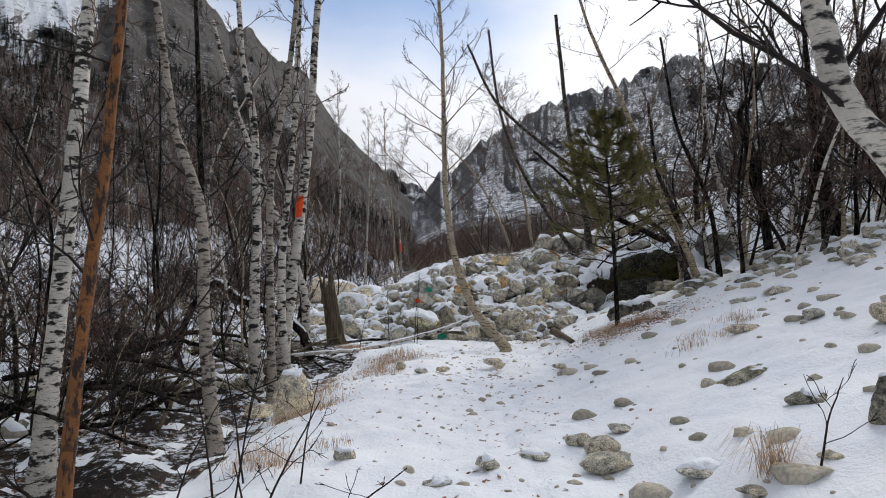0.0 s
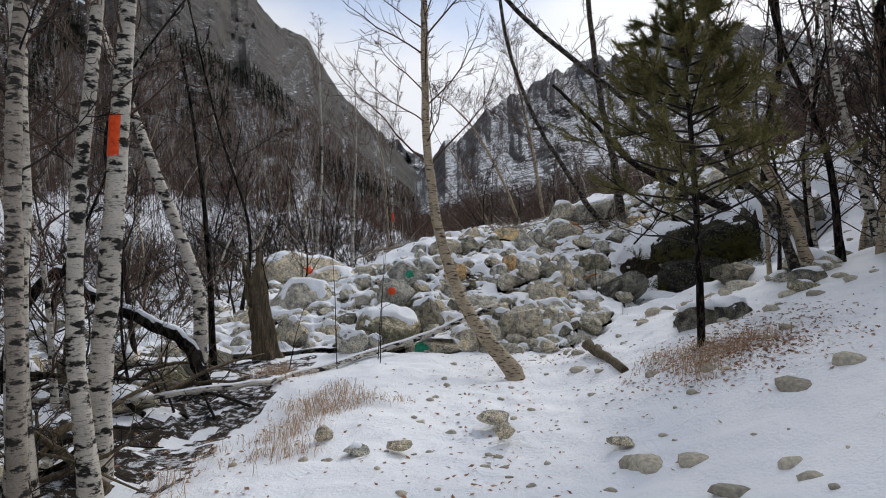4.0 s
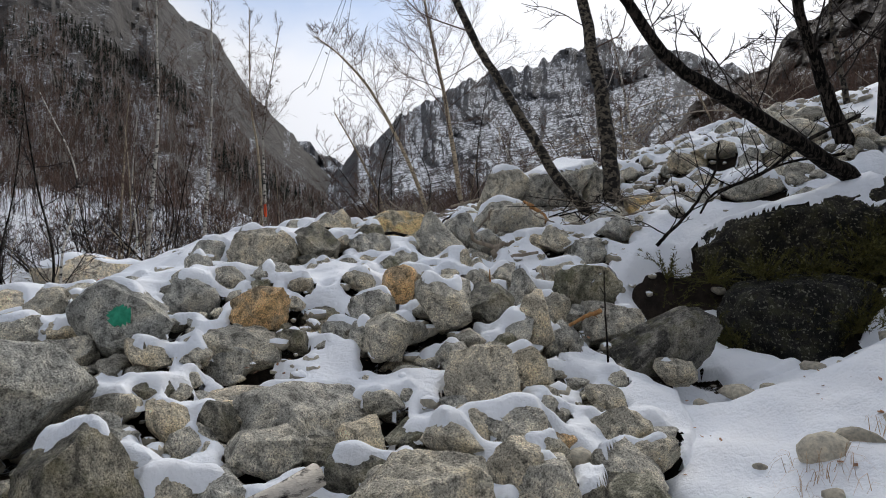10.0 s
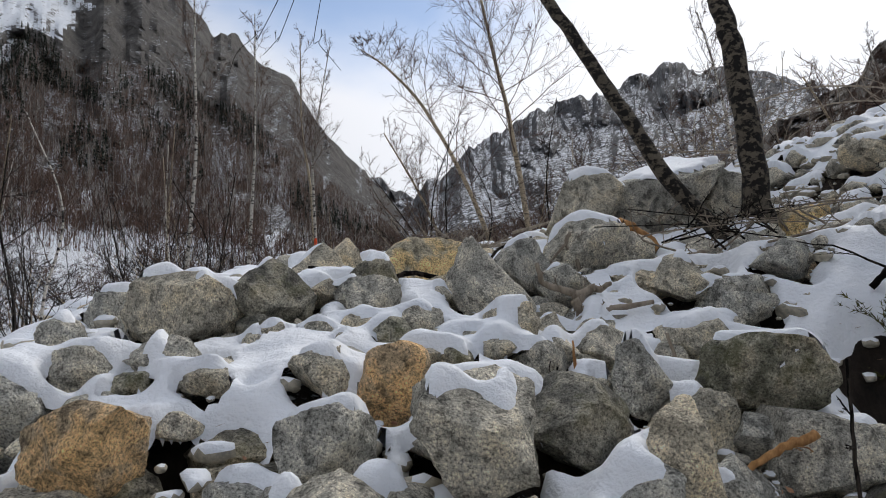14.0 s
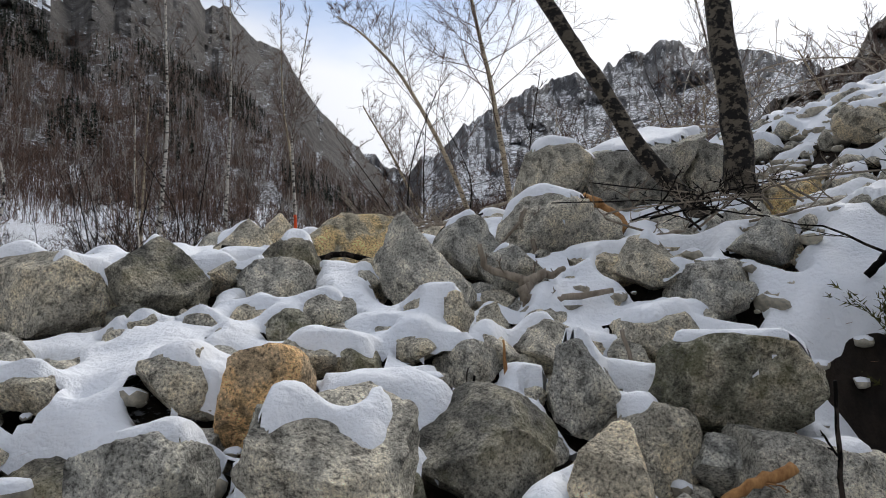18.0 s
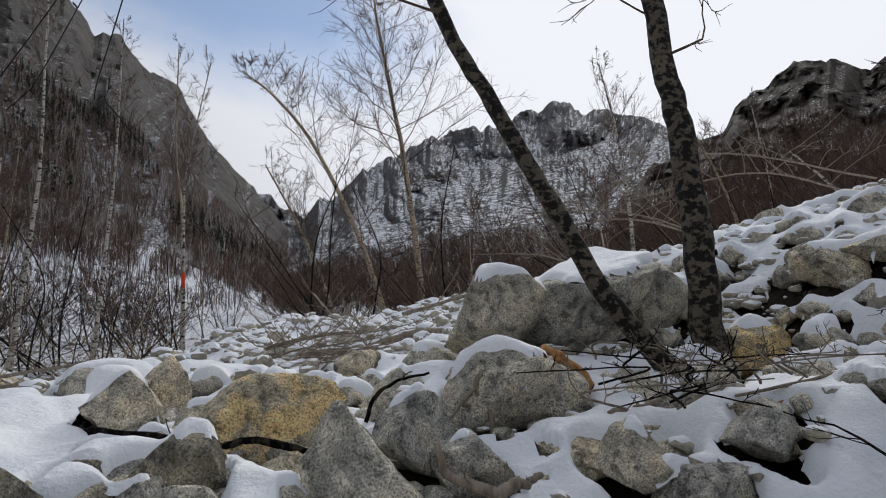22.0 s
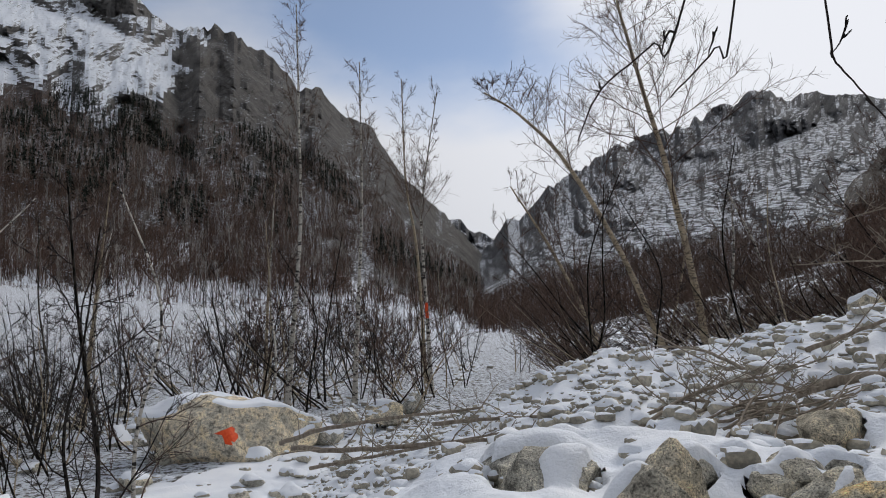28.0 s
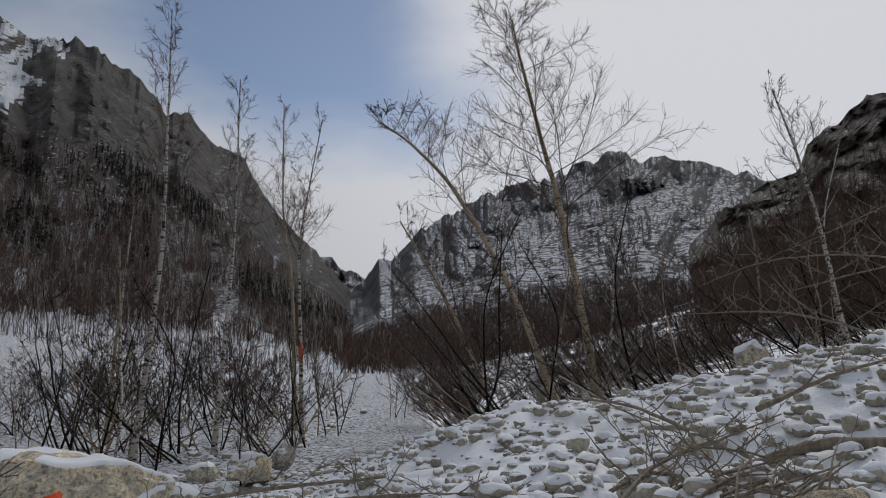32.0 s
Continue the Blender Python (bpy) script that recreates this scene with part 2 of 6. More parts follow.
def bark_material(name, pale, dark, amount, streak=(12, 12, 95), rough=0.8, scar=(7, 7, 17)):
    """Birch bark: pale skin with dark cross bands, plates and scars."""
    m, nt, b = material(name, rough)
    bands = tex(nt, 1.0, 4, 0.7, stretch=streak)
    scars = tex(nt, 1.0, 4, 0.6, stretch=scar)
    grain = tex(nt, 45, 4, 0.6)
    skin = ramp(nt, tex(nt, 2.5, 4), [(0.35, tuple(0.72 * c for c in pale)), (0.65, pale)])
    col = mixed(nt, ramp(nt, bands, [(0.56, g3(0)), (0.62, g3(0.85))]), skin, tuple(0.5 * (p * 0.45 + d) for p, d in zip(pale, dark)))
    col = mixed(nt, ramp(nt, scars, [(1.0 - amount, g3(0)), (1.07 - amount, g3(1))]), col, dark)
    col = mixed(nt, 0.35, col, ramp(nt, grain, [(0.3, g3(0.5)), (0.7, g3(1.1))]), "MULTIPLY")
    nt.links.new(col, b.inputs["Base Color"])
    add = nt.nodes.new("ShaderNodeMath")
    add.operation = "ADD"
    nt.links.new(bands, add.inputs[0])
    nt.links.new(grain, add.inputs[1])
    bump(nt, b, add.outputs[0], 0.6, 0.012)
    return m


def plain_material(name, a, b_, scale=12, rough=0.85, relief=0.4, stretch=None, spread=0.0):
    m, nt, b = material(name, rough)
    t = tex(nt, scale, 5, 0.6, stretch=stretch)
    col = ramp(nt, t, [(0.35, a), (0.65, b_)])
    if spread:
        geo = nt.nodes.new("ShaderNodeNewGeometry")
        col = mixed(nt, 1.0, col, ramp(nt, geo.outputs["Random Per Island"], [(0.0, g3(1 - spread)), (1.0, g3(1 + spread))]), "MULTIPLY")
    nt.links.new(col, b.inputs["Base Color"])
    bump(nt, b, t, relief, 0.01)
    return m


SNOW = snow_material("snow_ground", 0.0)
SNOW_CAP = snow_material("snow_fresh")
ROCK = {
    "g": rock_material("granite_grey", (0.54, 0.517, 0.45), (0.36, 0.35, 0.31), (0.61, 0.56, 0.45), 0.12),
    "t": rock_material("granite_tan", (0.61, 0.55, 0.43), (0.42, 0.385, 0.31), (0.68, 0.58, 0.41), 0.15),
    "o": rock_material("granite_rust", (0.706, 0.472, 0.243), (0.489, 0.367, 0.232), (0.814, 0.524, 0.243)),
    "y": rock_material("granite_ochre", (0.746, 0.564, 0.292), (0.475, 0.419, 0.304), (0.841, 0.615, 0.292)),
    "w": rock_material("granite_pale", (0.746, 0.642, 0.475), (0.570, 0.511, 0.401), (0.814, 0.681, 0.450)),
    "d": rock_material("granite_dark", (0.285, 0.269, 0.219), (0.136, 0.131, 0.110), (0.380, 0.340, 0.255), 0.5),
    "m": rock_material("granite_mossy", (0.434, 0.406, 0.316), (0.204, 0.197, 0.146), (0.516, 0.446, 0.316), 0.75),
    "l": rock_material("granite_lichen", (0.2, 0.19, 0.165), (0.06, 0.057, 0.05), (0.3, 0.28, 0.23), 0.5, 0.5),
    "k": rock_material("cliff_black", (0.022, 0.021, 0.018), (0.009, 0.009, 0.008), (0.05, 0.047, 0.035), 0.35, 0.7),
}
PEBBLE = plain_material("pebble_stone", (0.27, 0.255, 0.215), (0.5, 0.45, 0.35), 30, 0.9, 0.5, spread=0.3)
BIRCH = bark_material("birch_bark", (0.66, 0.61, 0.53), (0.016, 0.014, 0.013), 0.49)
BIRCH_OLD = bark_material("birch_bark_old", (0.5, 0.405, 0.28), (0.035, 0.029, 0.023), 0.46, (11, 11, 75), 0.8, (9, 9, 46))
BIRCH_DARK = bark_material("birch_bark_dark", (0.15, 0.127, 0.095), (0.012, 0.01, 0.009), 0.54, (9, 9, 26), 0.85, (15, 15, 20))
BIRCH_GREY = bark_material("birch_bark_grey", (0.38, 0.33, 0.275), (0.03, 0.026, 0.022), 0.48, (9, 9, 42), 0.85, (9, 9, 22))
BARK = bark_material("bark_dark", (0.05, 0.041, 0.034), (0.004, 0.0035, 0.003), 0.55, (16, 16, 9), 0.95, (26, 26, 8))
BARK.node_tree.nodes["Principled BSDF"].inputs["Specular IOR Level"].default_value = 0.1
TWIG = plain_material("twig_brown", (0.05, 0.029, 0.021), (0.12, 0.078, 0.06), 8, spread=0.3)
TWIG_DARK = plain_material("twig_dark", (0.009, 0.0065, 0.0055), (0.026, 0.018, 0.015), 8, spread=0.3)
TWIG_FAR = plain_material("twig_far", (0.062, 0.036, 0.026), (0.155, 0.098, 0.073), 0.15, spread=0.4)
BIRCH_FAR = plain_material("birch_far", (0.2, 0.18, 0.16), (0.4, 0.37, 0.33), 0.2, spread=0.3)
PINE_BARK = bark_material("pine_bark_orange", (0.24, 0.1, 0.032), (0.03, 0.02, 0.015), 0.5, (9, 9, 12), 0.8, (30, 30, 9))
DEADWOOD = plain_material("dead_wood", (0.15, 0.12, 0.09), (0.32, 0.27, 0.21), 22, 0.85, 0.7, (1, 1, 0.2))
ROTTEN = plain_material("rotten_wood", (0.045, 0.036, 0.026), (0.17, 0.13, 0.08), 22, 0.95, 1.0, (1.8, 1.8, 0.18))
BROKEN = plain_material("broken_wood", (0.22, 0.1, 0.035), (0.55, 0.3, 0.12), 25, 0.8, 0.8, (1, 1, 0.4))
NEEDLE = plain_material("pine_needles", (0.08, 0.078, 0.026), (0.21, 0.185, 0.065), 3, 0.7, 0.1, spread=0.35)
NEEDLE_DARK = plain_material("fir_needles", (0.008, 0.012, 0.009), (0.02, 0.027, 0.016), 0.3, 0.9, 0.1, spread=0.4)
SPRIG = plain_material("moss_sprigs", (0.05, 0.05, 0.015), (0.13, 0.12, 0.035), 5, 0.9, 0.2, spread=0.4)
STRAW = plain_material("dry_grass", (0.38, 0.25, 0.15), (0.55, 0.4, 0.27), 20, 0.8, 0.1, spread=0.3)
LEAF = plain_material("dead_leaves", (0.2, 0.1, 0.06), (0.38, 0.22, 0.13), 20, 0.9, 0.2, spread=0.35)
ORANGE = plain_material("orange_paint", (0.75, 0.06, 0.01), (0.9, 0.12, 0.025), 25, 0.6, 0.2)
GREEN = plain_material("green_paint", (0.01, 0.2, 0.11), (0.03, 0.32, 0.19), 25, 0.6, 0.2)


def mountain_material(name, rock_a, rock_b, snow_amount, scale, soft=0.1):
    """Rock faces with snow lying on the flatter ledges."""
    m, nt, b = material(name, 0.95)
    geo = nt.nodes.new("ShaderNodeNewGeometry")
    sep = nt.nodes.new("ShaderNodeSeparateXYZ")
    nt.links.new(geo.outputs["Normal"], sep.inputs[0])
    ledge = tex(nt, scale * 8, 8, 0.75, stretch=(1, 1, 1.3))
    add = nt.nodes.new("ShaderNodeMath")
    add.operation = "MULTIPLY_ADD"
    add.inputs[1].default_value = 1.5
    nt.links.new(ledge, add.inputs[0])
    nt.links.new(sep.outputs["Z"], add.inputs[2])
    mask = ramp(nt, add.outputs[0], [(0.0, g3(0)), (1.0, g3(1))])
    rng = nt.nodes.new("ShaderNodeMapRange")
    rng.inputs["From Min"].default_value = 1.75 - snow_amount - soft
    rng.inputs["From Max"].default_value = 1.75 - snow_amount + soft
    nt.links.new(add.outputs[0], rng.inputs[0])
    face = ramp(nt, tex(nt, scale, 8, 0.65, stretch=(1, 1, 0.5)), [(0.35, rock_a), (0.65, rock_b)])
    face = mixed(nt, 0.8, face, ramp(nt, tex(nt, scale * 9, 7, 0.75, stretch=(1, 1, 0.6)), [(0.34, g3(0.3)), (0.6, g3(1.2))]), "MULTIPLY")
    nt.links.new(mixed(nt, rng.outputs[0], face, (0.8, 0.84, 0.9)), b.inputs["Base Color"])
    bump(nt, b, tex(nt, scale * 6, 8, 0.75), 1.0, 2.0 / scale * 0.06)
    return m


CLIFF = mountain_material("cliff_rock", (0.05, 0.046, 0.043), (0.13, 0.12, 0.11), -0.03, 0.022, 0.06)
CLIFF_NEAR = mountain_material("brown_cliff", (0.05, 0.042, 0.036), (0.13, 0.11, 0.092), -0.04, 0.09, 0.06)
PEAK = mountain_material("snowy_peak", (0.06, 0.062, 0.068), (0.14, 0.14, 0.146), 0.06, 0.016, 0.06)
SNOWFIELD = mountain_material("cliff_snow", (0.07, 0.068, 0.066), (0.16, 0.15, 0.14), 0.3, 0.022, 0.06)
FOREST_FLOOR = mountain_material("forest_floor", (0.022, 0.016, 0.013), (0.06, 0.043, 0.035), -0.03, 0.09, 0.1)
BANK = mountain_material("snowy_bank", (0.03, 0.025, 0.021), (0.1, 0.085, 0.07), 0.16, 0.3, 0.08)
FLAT = mountain_material("river_flat", (0.035, 0.03, 0.025), (0.15, 0.13, 0.11), 0.04, 0.9, 0.06)
# leaf litter under the brush; between the boulders its dark colour paints shade
SOIL_AND_SHADE = mountain_material("leaf_litter_soil_and_gap_shade", (0.014, 0.011, 0.009), (0.07, 0.05, 0.036), -0.04, 1.3, 0.05)


# ---------------------------------------------------------------- ground
def ground_base(x, y):
    """The smooth lie of the land: trail, boulder rise, hillside on one hand and river flat on the other."""
    x, y = np.asarray(x, float), np.asarray(y, float)
    flat = -0.9 + 0.045 * np.minimum(y, 60) + 0.03 * np.maximum(0, y - 60)
    flat = np.where(y < -10, -1.35, flat)
    y0 = 16 + 1.5 * smooth(2, 4, x)
    z = -0.35 + 0.022 * np.clip(y, -10, 16) + 1.75 * smooth(0, 7, y - y0) + 0.16 * np.maximum(0, np.minimum(y, 28.5) - 23)
    z = z - 0.1 * np.maximum(0, np.minimum(y, 45) - 28.5)
    z = np.where(y > 60, np.maximum(z, flat), z)
    hill = 0.35 * np.maximum(0, x - 2.2 - 0.9 * smooth(15.5, 17, y) * (1 - smooth(20.5, 22.5, y)))
    hill = hill * (1 - 0.4 * smooth(24, 30, y))
    hill = np.where(x > 60, hill + 0.15 * (x - 60), hill)
    up = smooth(18.5, 21.0, y)
    foot, brow = -5.5 + 1.3 * up, -0.4 + 0.3 * up + 1.6 * smooth(22, 28, y)
    side = smooth(0, 1, (x - foot) / (brow - foot))
    z = z - 0.28 * np.exp(-(((x + 1.6) / 0.9) ** 2)) * (1 - smooth(11.5, 14, y))
    bank = 0.16 * np.maximum(0, -x - 30)
    hill = hill - 0.55 * smooth(3.9, 4.6, x) * (1 - smooth(7.4, 8.4, x)) * smooth(18.6, 19.8, y) * (1 - smooth(20.7, 21.3, y))
    hill = hill - 0.62 * np.exp(-(((x - 4.9) / 0.75) ** 2) - ((y - 23.3) / 0.95) ** 2)
    return flat + (z - flat) * side + hill + bank


def ground(x, y):
    x, y = np.atleast_1d(np.asarray(x, float)), np.atleast_1d(np.asarray(y, float))
    z = ground_base(x, y)
    o = np.zeros_like(x)
    near = 1 - smooth(12, 60, np.hypot(x - 1, y - 18))
    field = smooth(16, 17.5, y) * (1 - smooth(30, 40, y)) * smooth(-7, -4, x)
    z = z + near * (0.05 * fbm(np.c_[x * 0.9, y * 0.9, o], 3, 3) + 0.02 * fbm(np.c_[x * 4.5, y * 4.5, o], 4, 5))
    z = z + field * near * 0.07 * fbm(np.c_[x * 2.1, y * 2.1, o], 3, 8)
    z = z + 0.14 * smooth(16.6, 18.4, y) * (1 - smooth(24, 27, y)) * smooth(-5, -3, x) * (1 - smooth(3.4, 4.2, x) * (1 - smooth(20.8, 21.6, y)))
    path = np.exp(-(((x - 1.35) / 0.55) ** 2)) * (1 - smooth(14, 17, y))
    z = z - path * (0.03 + 0.06 * np.maximum(0, value_noise(np.c_[x * 5.5, y * 3.6, o], 21)) + 0.025 * np.maximum(0, value_noise(np.c_[x * 9.0, y * 7.0, o], 22)))
    # rough brushy ground beside the trail
    brush = (1 - smooth(-2.2, -1.0, x)) * (1 - smooth(13, 15, y)) * near
    z = z + brush * 0.12 * fbm(np.c_[x * 1.6, y * 1.6, o], 3, 31)
    scree = smooth(23.5, 24.5, y) * (1 - smooth(34, 37, y)) * smooth(-4.5, -2, x) * (1 - smooth(8, 11, x))
    z = z + scree * 0.06 * fbm(np.c_[x * 3.5, y * 3.5, o], 3, 33)
    far = smooth(25, 60, np.hypot(x - 1, y - 18))
    return z + far * 0.35 * fbm(np.c_[x * 0.12, y * 0.12, o], 3, 4)


LOOK_X, LOOK_Y = np.arange(-26, 32, 0.1), np.arange(-1, 56, 0.1)
LOOK_Z = ground(*(a.ravel() for a in np.meshgrid(LOOK_X, LOOK_Y))).reshape(len(LOOK_Y), len(LOOK_X))


def gz(x, y):
    """The height of the ground, from a fine table of it."""
    u, v = (x + 26) * 10, (y + 1) * 10
    i, j = int(u), int(v)
    if not (0 <= i < len(LOOK_X) - 1 and 0 <= j < len(LOOK_Y) - 1):
        return float(ground(x, y)[0])
    a, b = u - i, v - j
    return float((1 - b) * ((1 - a) * LOOK_Z[j, i] + a * LOOK_Z[j, i + 1]) + b * ((1 - a) * LOOK_Z[j + 1, i] + a * LOOK_Z[j + 1, i + 1]))


def grid_axis(a, b, step, lo, hi, grow=1.16):
    mid = list(np.arange(a, b, step))
    up, s = [mid[-1]], step
    while up[-1] < hi:
        s *= grow
        up.append(up[-1] + s)
    dn, s = [mid[0]], step
    while dn[-1] > lo:
        s *= grow
        dn.append(dn[-1] - s)
    return np.array(dn[:0:-1] + mid + up[1:])




# ---------------------------------------------------------------- mountains
MC = np.array((0.5, 21.0, 2.6))


def mountain(name, ridge, foot, crest, foot_el, mats, bands, na, ns, rough, seed, label, power=0.85, white=None, grain=1.0):
    """A mountain side from its foot up to a skyline, which is given as (bearing, height) in degrees.
    foot, crest: distances in metres at the first and the last bearing."""
    az, el = np.array([r[0] for r in ridge], float), np.array([r[1] for r in ridge], float)
    A = np.linspace(az[0], az[-1], na)
    E = np.interp(A, az, el)
    S = np.linspace(0, 1, ns)
    AA, SS = np.meshgrid(A, S)
    u = (AA - az[0]) / (az[-1] - az[0])
    r0 = foot[0] * (foot[1] / foot[0]) ** u
    r1 = crest[0] * (crest[1] / crest[0]) ** u
    R = r0 * (r1 / r0) ** SS
    EL = foot_el + (np.interp(AA, az, el) - foot_el) * SS**power
    p = grain * np.c_[(AA * 0.36).ravel(), (EL * 0.3).ravel(), np.zeros(AA.size)]
    jag = ridged(p, 7, seed).reshape(AA.shape)
    big = fbm(p * 0.5, 3, seed + 9).reshape(AA.shape)
    fade = np.sin(np.pi * np.clip(SS, 0.02, 1) * 0.5)
    R = R * (1 + rough * fade * (0.75 * jag + 0.6 * big))
    EL = EL + 0.3 * smooth(0.93, 1, SS) * ridged(np.c_[(AA * 0.8).ravel(), np.zeros(AA.size), np.zeros(AA.size)], 5, seed + 3).reshape(AA.shape)
    EL = EL + 1.6 * rough * fade * (1 - SS) * jag
    # the back of the ridge falls away behind the skyline
    R = np.vstack([R, R[-1] * 1.25])
    EL = np.vstack([EL, EL[-1] * 0.5])
    AA = np.vstack([AA, AA[-1]])
    SS = np.vstack([SS, SS[-1] + 0.05])
    t = np.radians(AA)
    v = np.c_[(MC[0] + R * np.sin(t)).ravel(), (MC[1] + R * np.cos(t)).ravel(), (MC[2] + R * np.tan(np.radians(EL))).ravel()]
    n = ns + 1
    i = (np.arange(n - 1)[:, None] * na + np.arange(na - 1)[None]).ravel()
    quads = np.stack([i, i + 1, i + na + 1, i + na], -1)
    sf = SS.ravel()[i] + 0.09 * fbm(np.c_[(AA * 0.5).ravel()[i], (SS * 12).ravel()[i], np.zeros(len(i))], 4, seed + 5)
    idx = np.digitize(sf, bands)
    if white:
        lie = (AA.ravel()[i] - white) * 0.055 + 0.06 * fbm(np.c_[(AA * 0.3).ravel()[i], (SS * 9).ravel()[i], np.zeros(len(i))], 3, seed + 6)
        idx = np.where((idx == 2) & (sf > 0.84 + lie), 3, idx)
    ob = tagged(new(name, mesh_of(name, v, quads, mats, False, np.minimum(idx, len(mats) - 1))), label, "mountain", kind="structure")

    def place(a, s):
        """The ground on the mountain at bearing a and share s of the way up."""
        fa = np.clip((np.asarray(a) - az[0]) / (az[-1] - az[0]) * (na - 1), 0, na - 2)
        fs = np.clip(np.asarray(s) * (ns - 1), 0, ns - 2)
        ia, js = fa.astype(int), fs.astype(int)
        wa, ws = (fa - ia)[:, None], (fs - js)[:, None]
        V = v.reshape(n, na, 3)
        return (1 - wa) * (1 - ws) * V[js, ia] + wa * (1 - ws) * V[js, ia + 1] + (1 - wa) * ws * V[js + 1, ia] + wa * ws * V[js + 1, ia + 1]

    return place


LEFT_RIDGE = [(-175, 14), (-140, 20), (-100, 24), (-70, 25.5), (-50, 26), (-41, 26.1), (-35.9, 26.6), (-32.3, 24.8), (-29, 25.5), (-26.6, 24.4), (-23.5, 22.9),
              (-22.4, 21.1), (-20.4, 21.4), (-18.2, 19.0), (-15.9, 18.1), (-14.0, 15.2), (-13.2, 14.0), (-12.4, 13.5), (-10.5, 11.4), (-8.5, 9.7), (-7.2, 8.1), (-5.3, 6.3), (-3.5, 5.0)]
RIGHT_RIDGE = [(-8.0, 6.2), (-5.6, 8.4), (-4.1, 10.5), (-3.1, 10.4), (-1.2, 12.3), (3.5, 14.9), (4.7, 15.4), (6.0, 15.9), (10.6, 16.8), (14.1, 18.0), (16.6, 18.6), (18.8, 17.9),
               (21.1, 17.7), (24.6, 16.5), (28.6, 15.0), (34, 14), (44, 14)]
CLIFF_RIDGE = [(22, 10.0), (24.5, 12.7), (26.9, 14.2), (30.6, 15.4), (31.4, 17.2), (34.6, 19.3), (36.4, 20.0), (38.6, 19.9), (40.8, 18.2), (44.1, 20.9), (45.5, 22.3), (50.7, 24.9), (54.7, 26.4),
               (75, 27), (110, 24), (150, 18), (185, 14)]
on_left = mountain("mountain_left", LEFT_RIDGE, (42, 150), (620, 1500), 0.4, [BANK, FOREST_FLOOR, CLIFF, SNOWFIELD], [0.19, 0.63], 620, 120, 0.11, 3,
                   "steep mountain side with bare forest below grey snow-dusted cliffs", white=-33.0)
on_right = mountain("mountain_right", RIGHT_RIDGE, (130, 110), (1500, 1200), 0.5, [BANK, FOREST_FLOOR, PEAK], [0.05, 0.36], 460, 120, 0.14, 11,
                    "high rocky mountain with fresh snow on its ledges")
on_cliff = mountain("mountain_cliff", CLIFF_RIDGE, (46, 40), (260, 210), 1.5, [BANK, FOREST_FLOOR, CLIFF_NEAR], [0.03, 0.5], 520, 110, 0.16, 23,
                    "dark rock cliff with brown scrub at its foot", 0.9, grain=1.7)
mountain("mountain_far", [(-16, 9.0), (-12, 11.5), (-9.6, 10.4), (-8.3, 10.2), (-7.0, 9.2), (-5.8, 8.7), (-4, 9.0), (0, 8)], (1900, 1900), (3400, 3400), 2.0, [PEAK], [], 120, 40, 0.1, 37,
         "distant snow peak at the head of the valley")


# ---------------------------------------------------------------- woods on the slopes
def far_wood(name, places, heights, mat, seed, label, bare=True):
    """Many small trees in one mesh: a thin trunk and upswept branch slivers, or the drooping tiers of a fir."""
    rs = np.random.RandomState(seed)
    n = len(places)
    h = heights[:, None]
    V, T = [], []

    def sliver(a, b, w):
        k = sum(len(x) for x in V)
        d = np.c_[rs.normal(size=(n, 2)), np.zeros(n)]
        d /= np.linalg.norm(d, axis=1)[:, None]
        V.append(np.stack([a - d * w, a + d * w, b], 1).reshape(-1, 3))
        T.append(np.arange(n * 3).reshape(n, 3) + k)

    up = np.array((0, 0, 1.0))
    if bare:
        lean = np.c_[rs.normal(0, 0.1, (n, 2)), np.zeros(n)]
        for k in range(2):
            sliver(places - 0.1 * h * up, places + h * (up + lean), 0.016 * h)
        for k in range(9):
            f = rs.uniform(0.2, 0.9, (n, 1))
            ang = rs.uniform(0, 6.283, n)
            out = np.c_[np.cos(ang), np.sin(ang), np.zeros(n)]
            a = places + f * h * (up + lean)
            sliver(a, a + h * (1 - 0.6 * f) * (out * rs.uniform(0.14, 0.34, (n, 1)) + up * rs.uniform(0.15, 0.5, (n, 1))), 0.011 * h)
    else:
        sliver(places - 0.1 * h * up, places + h * up, 0.02 * h)
        for k in range(26):
            f = rs.uniform(0.1, 0.97, (n, 1))
            ang = rs.uniform(0, 6.283, n)
            out = np.c_[np.cos(ang), np.sin(ang), np.zeros(n)]
            a = places + f * h * up
            sliver(a, a + h * (1.02 - f) * out * rs.uniform(0.2, 0.34, (n, 1)) - up * h * 0.07, 0.055 * h)
    tagged(new(name, mesh_of(name, np.vstack(V), np.vstack(T), mat, False)), label, "woods", kind="stuff")


rs = np.random.RandomState(5)


def slope_places(place, n, a0, a1, s0, s1, seed, gaps=0.0):
    r = np.random.RandomState(seed)
    a, s = r.uniform(a0, a1, n), s0 + (s1 - s0) * r.uniform(0, 1, n) ** 0.9
    keep = fbm(np.c_[a * 0.35, s * 9, np.zeros(n)], 3, seed) > -0.9 + gaps
    return place(a[keep], s[keep])


pl = slope_places(on_left, 46000, -60, -4, 0.13, 0.68, 1, 0.1)
far_wood("far_bare_wood", pl, rs.uniform(2.5, 5.5, len(pl)), TWIG_FAR, 2, "leafless brown wood on the mountain side")
pl = slope_places(on_left, 6500, -62, -5, 0.0, 0.22, 4, 0.2)
pl2 = slope_places(on_left, 1700, -60, -4, 0.1, 0.6, 21, 0.5)
far_wood("far_birch_wood", pl2, rs.uniform(6, 10, len(pl2)), BIRCH_FAR, 22, "pale birch stems in the leafless wood")
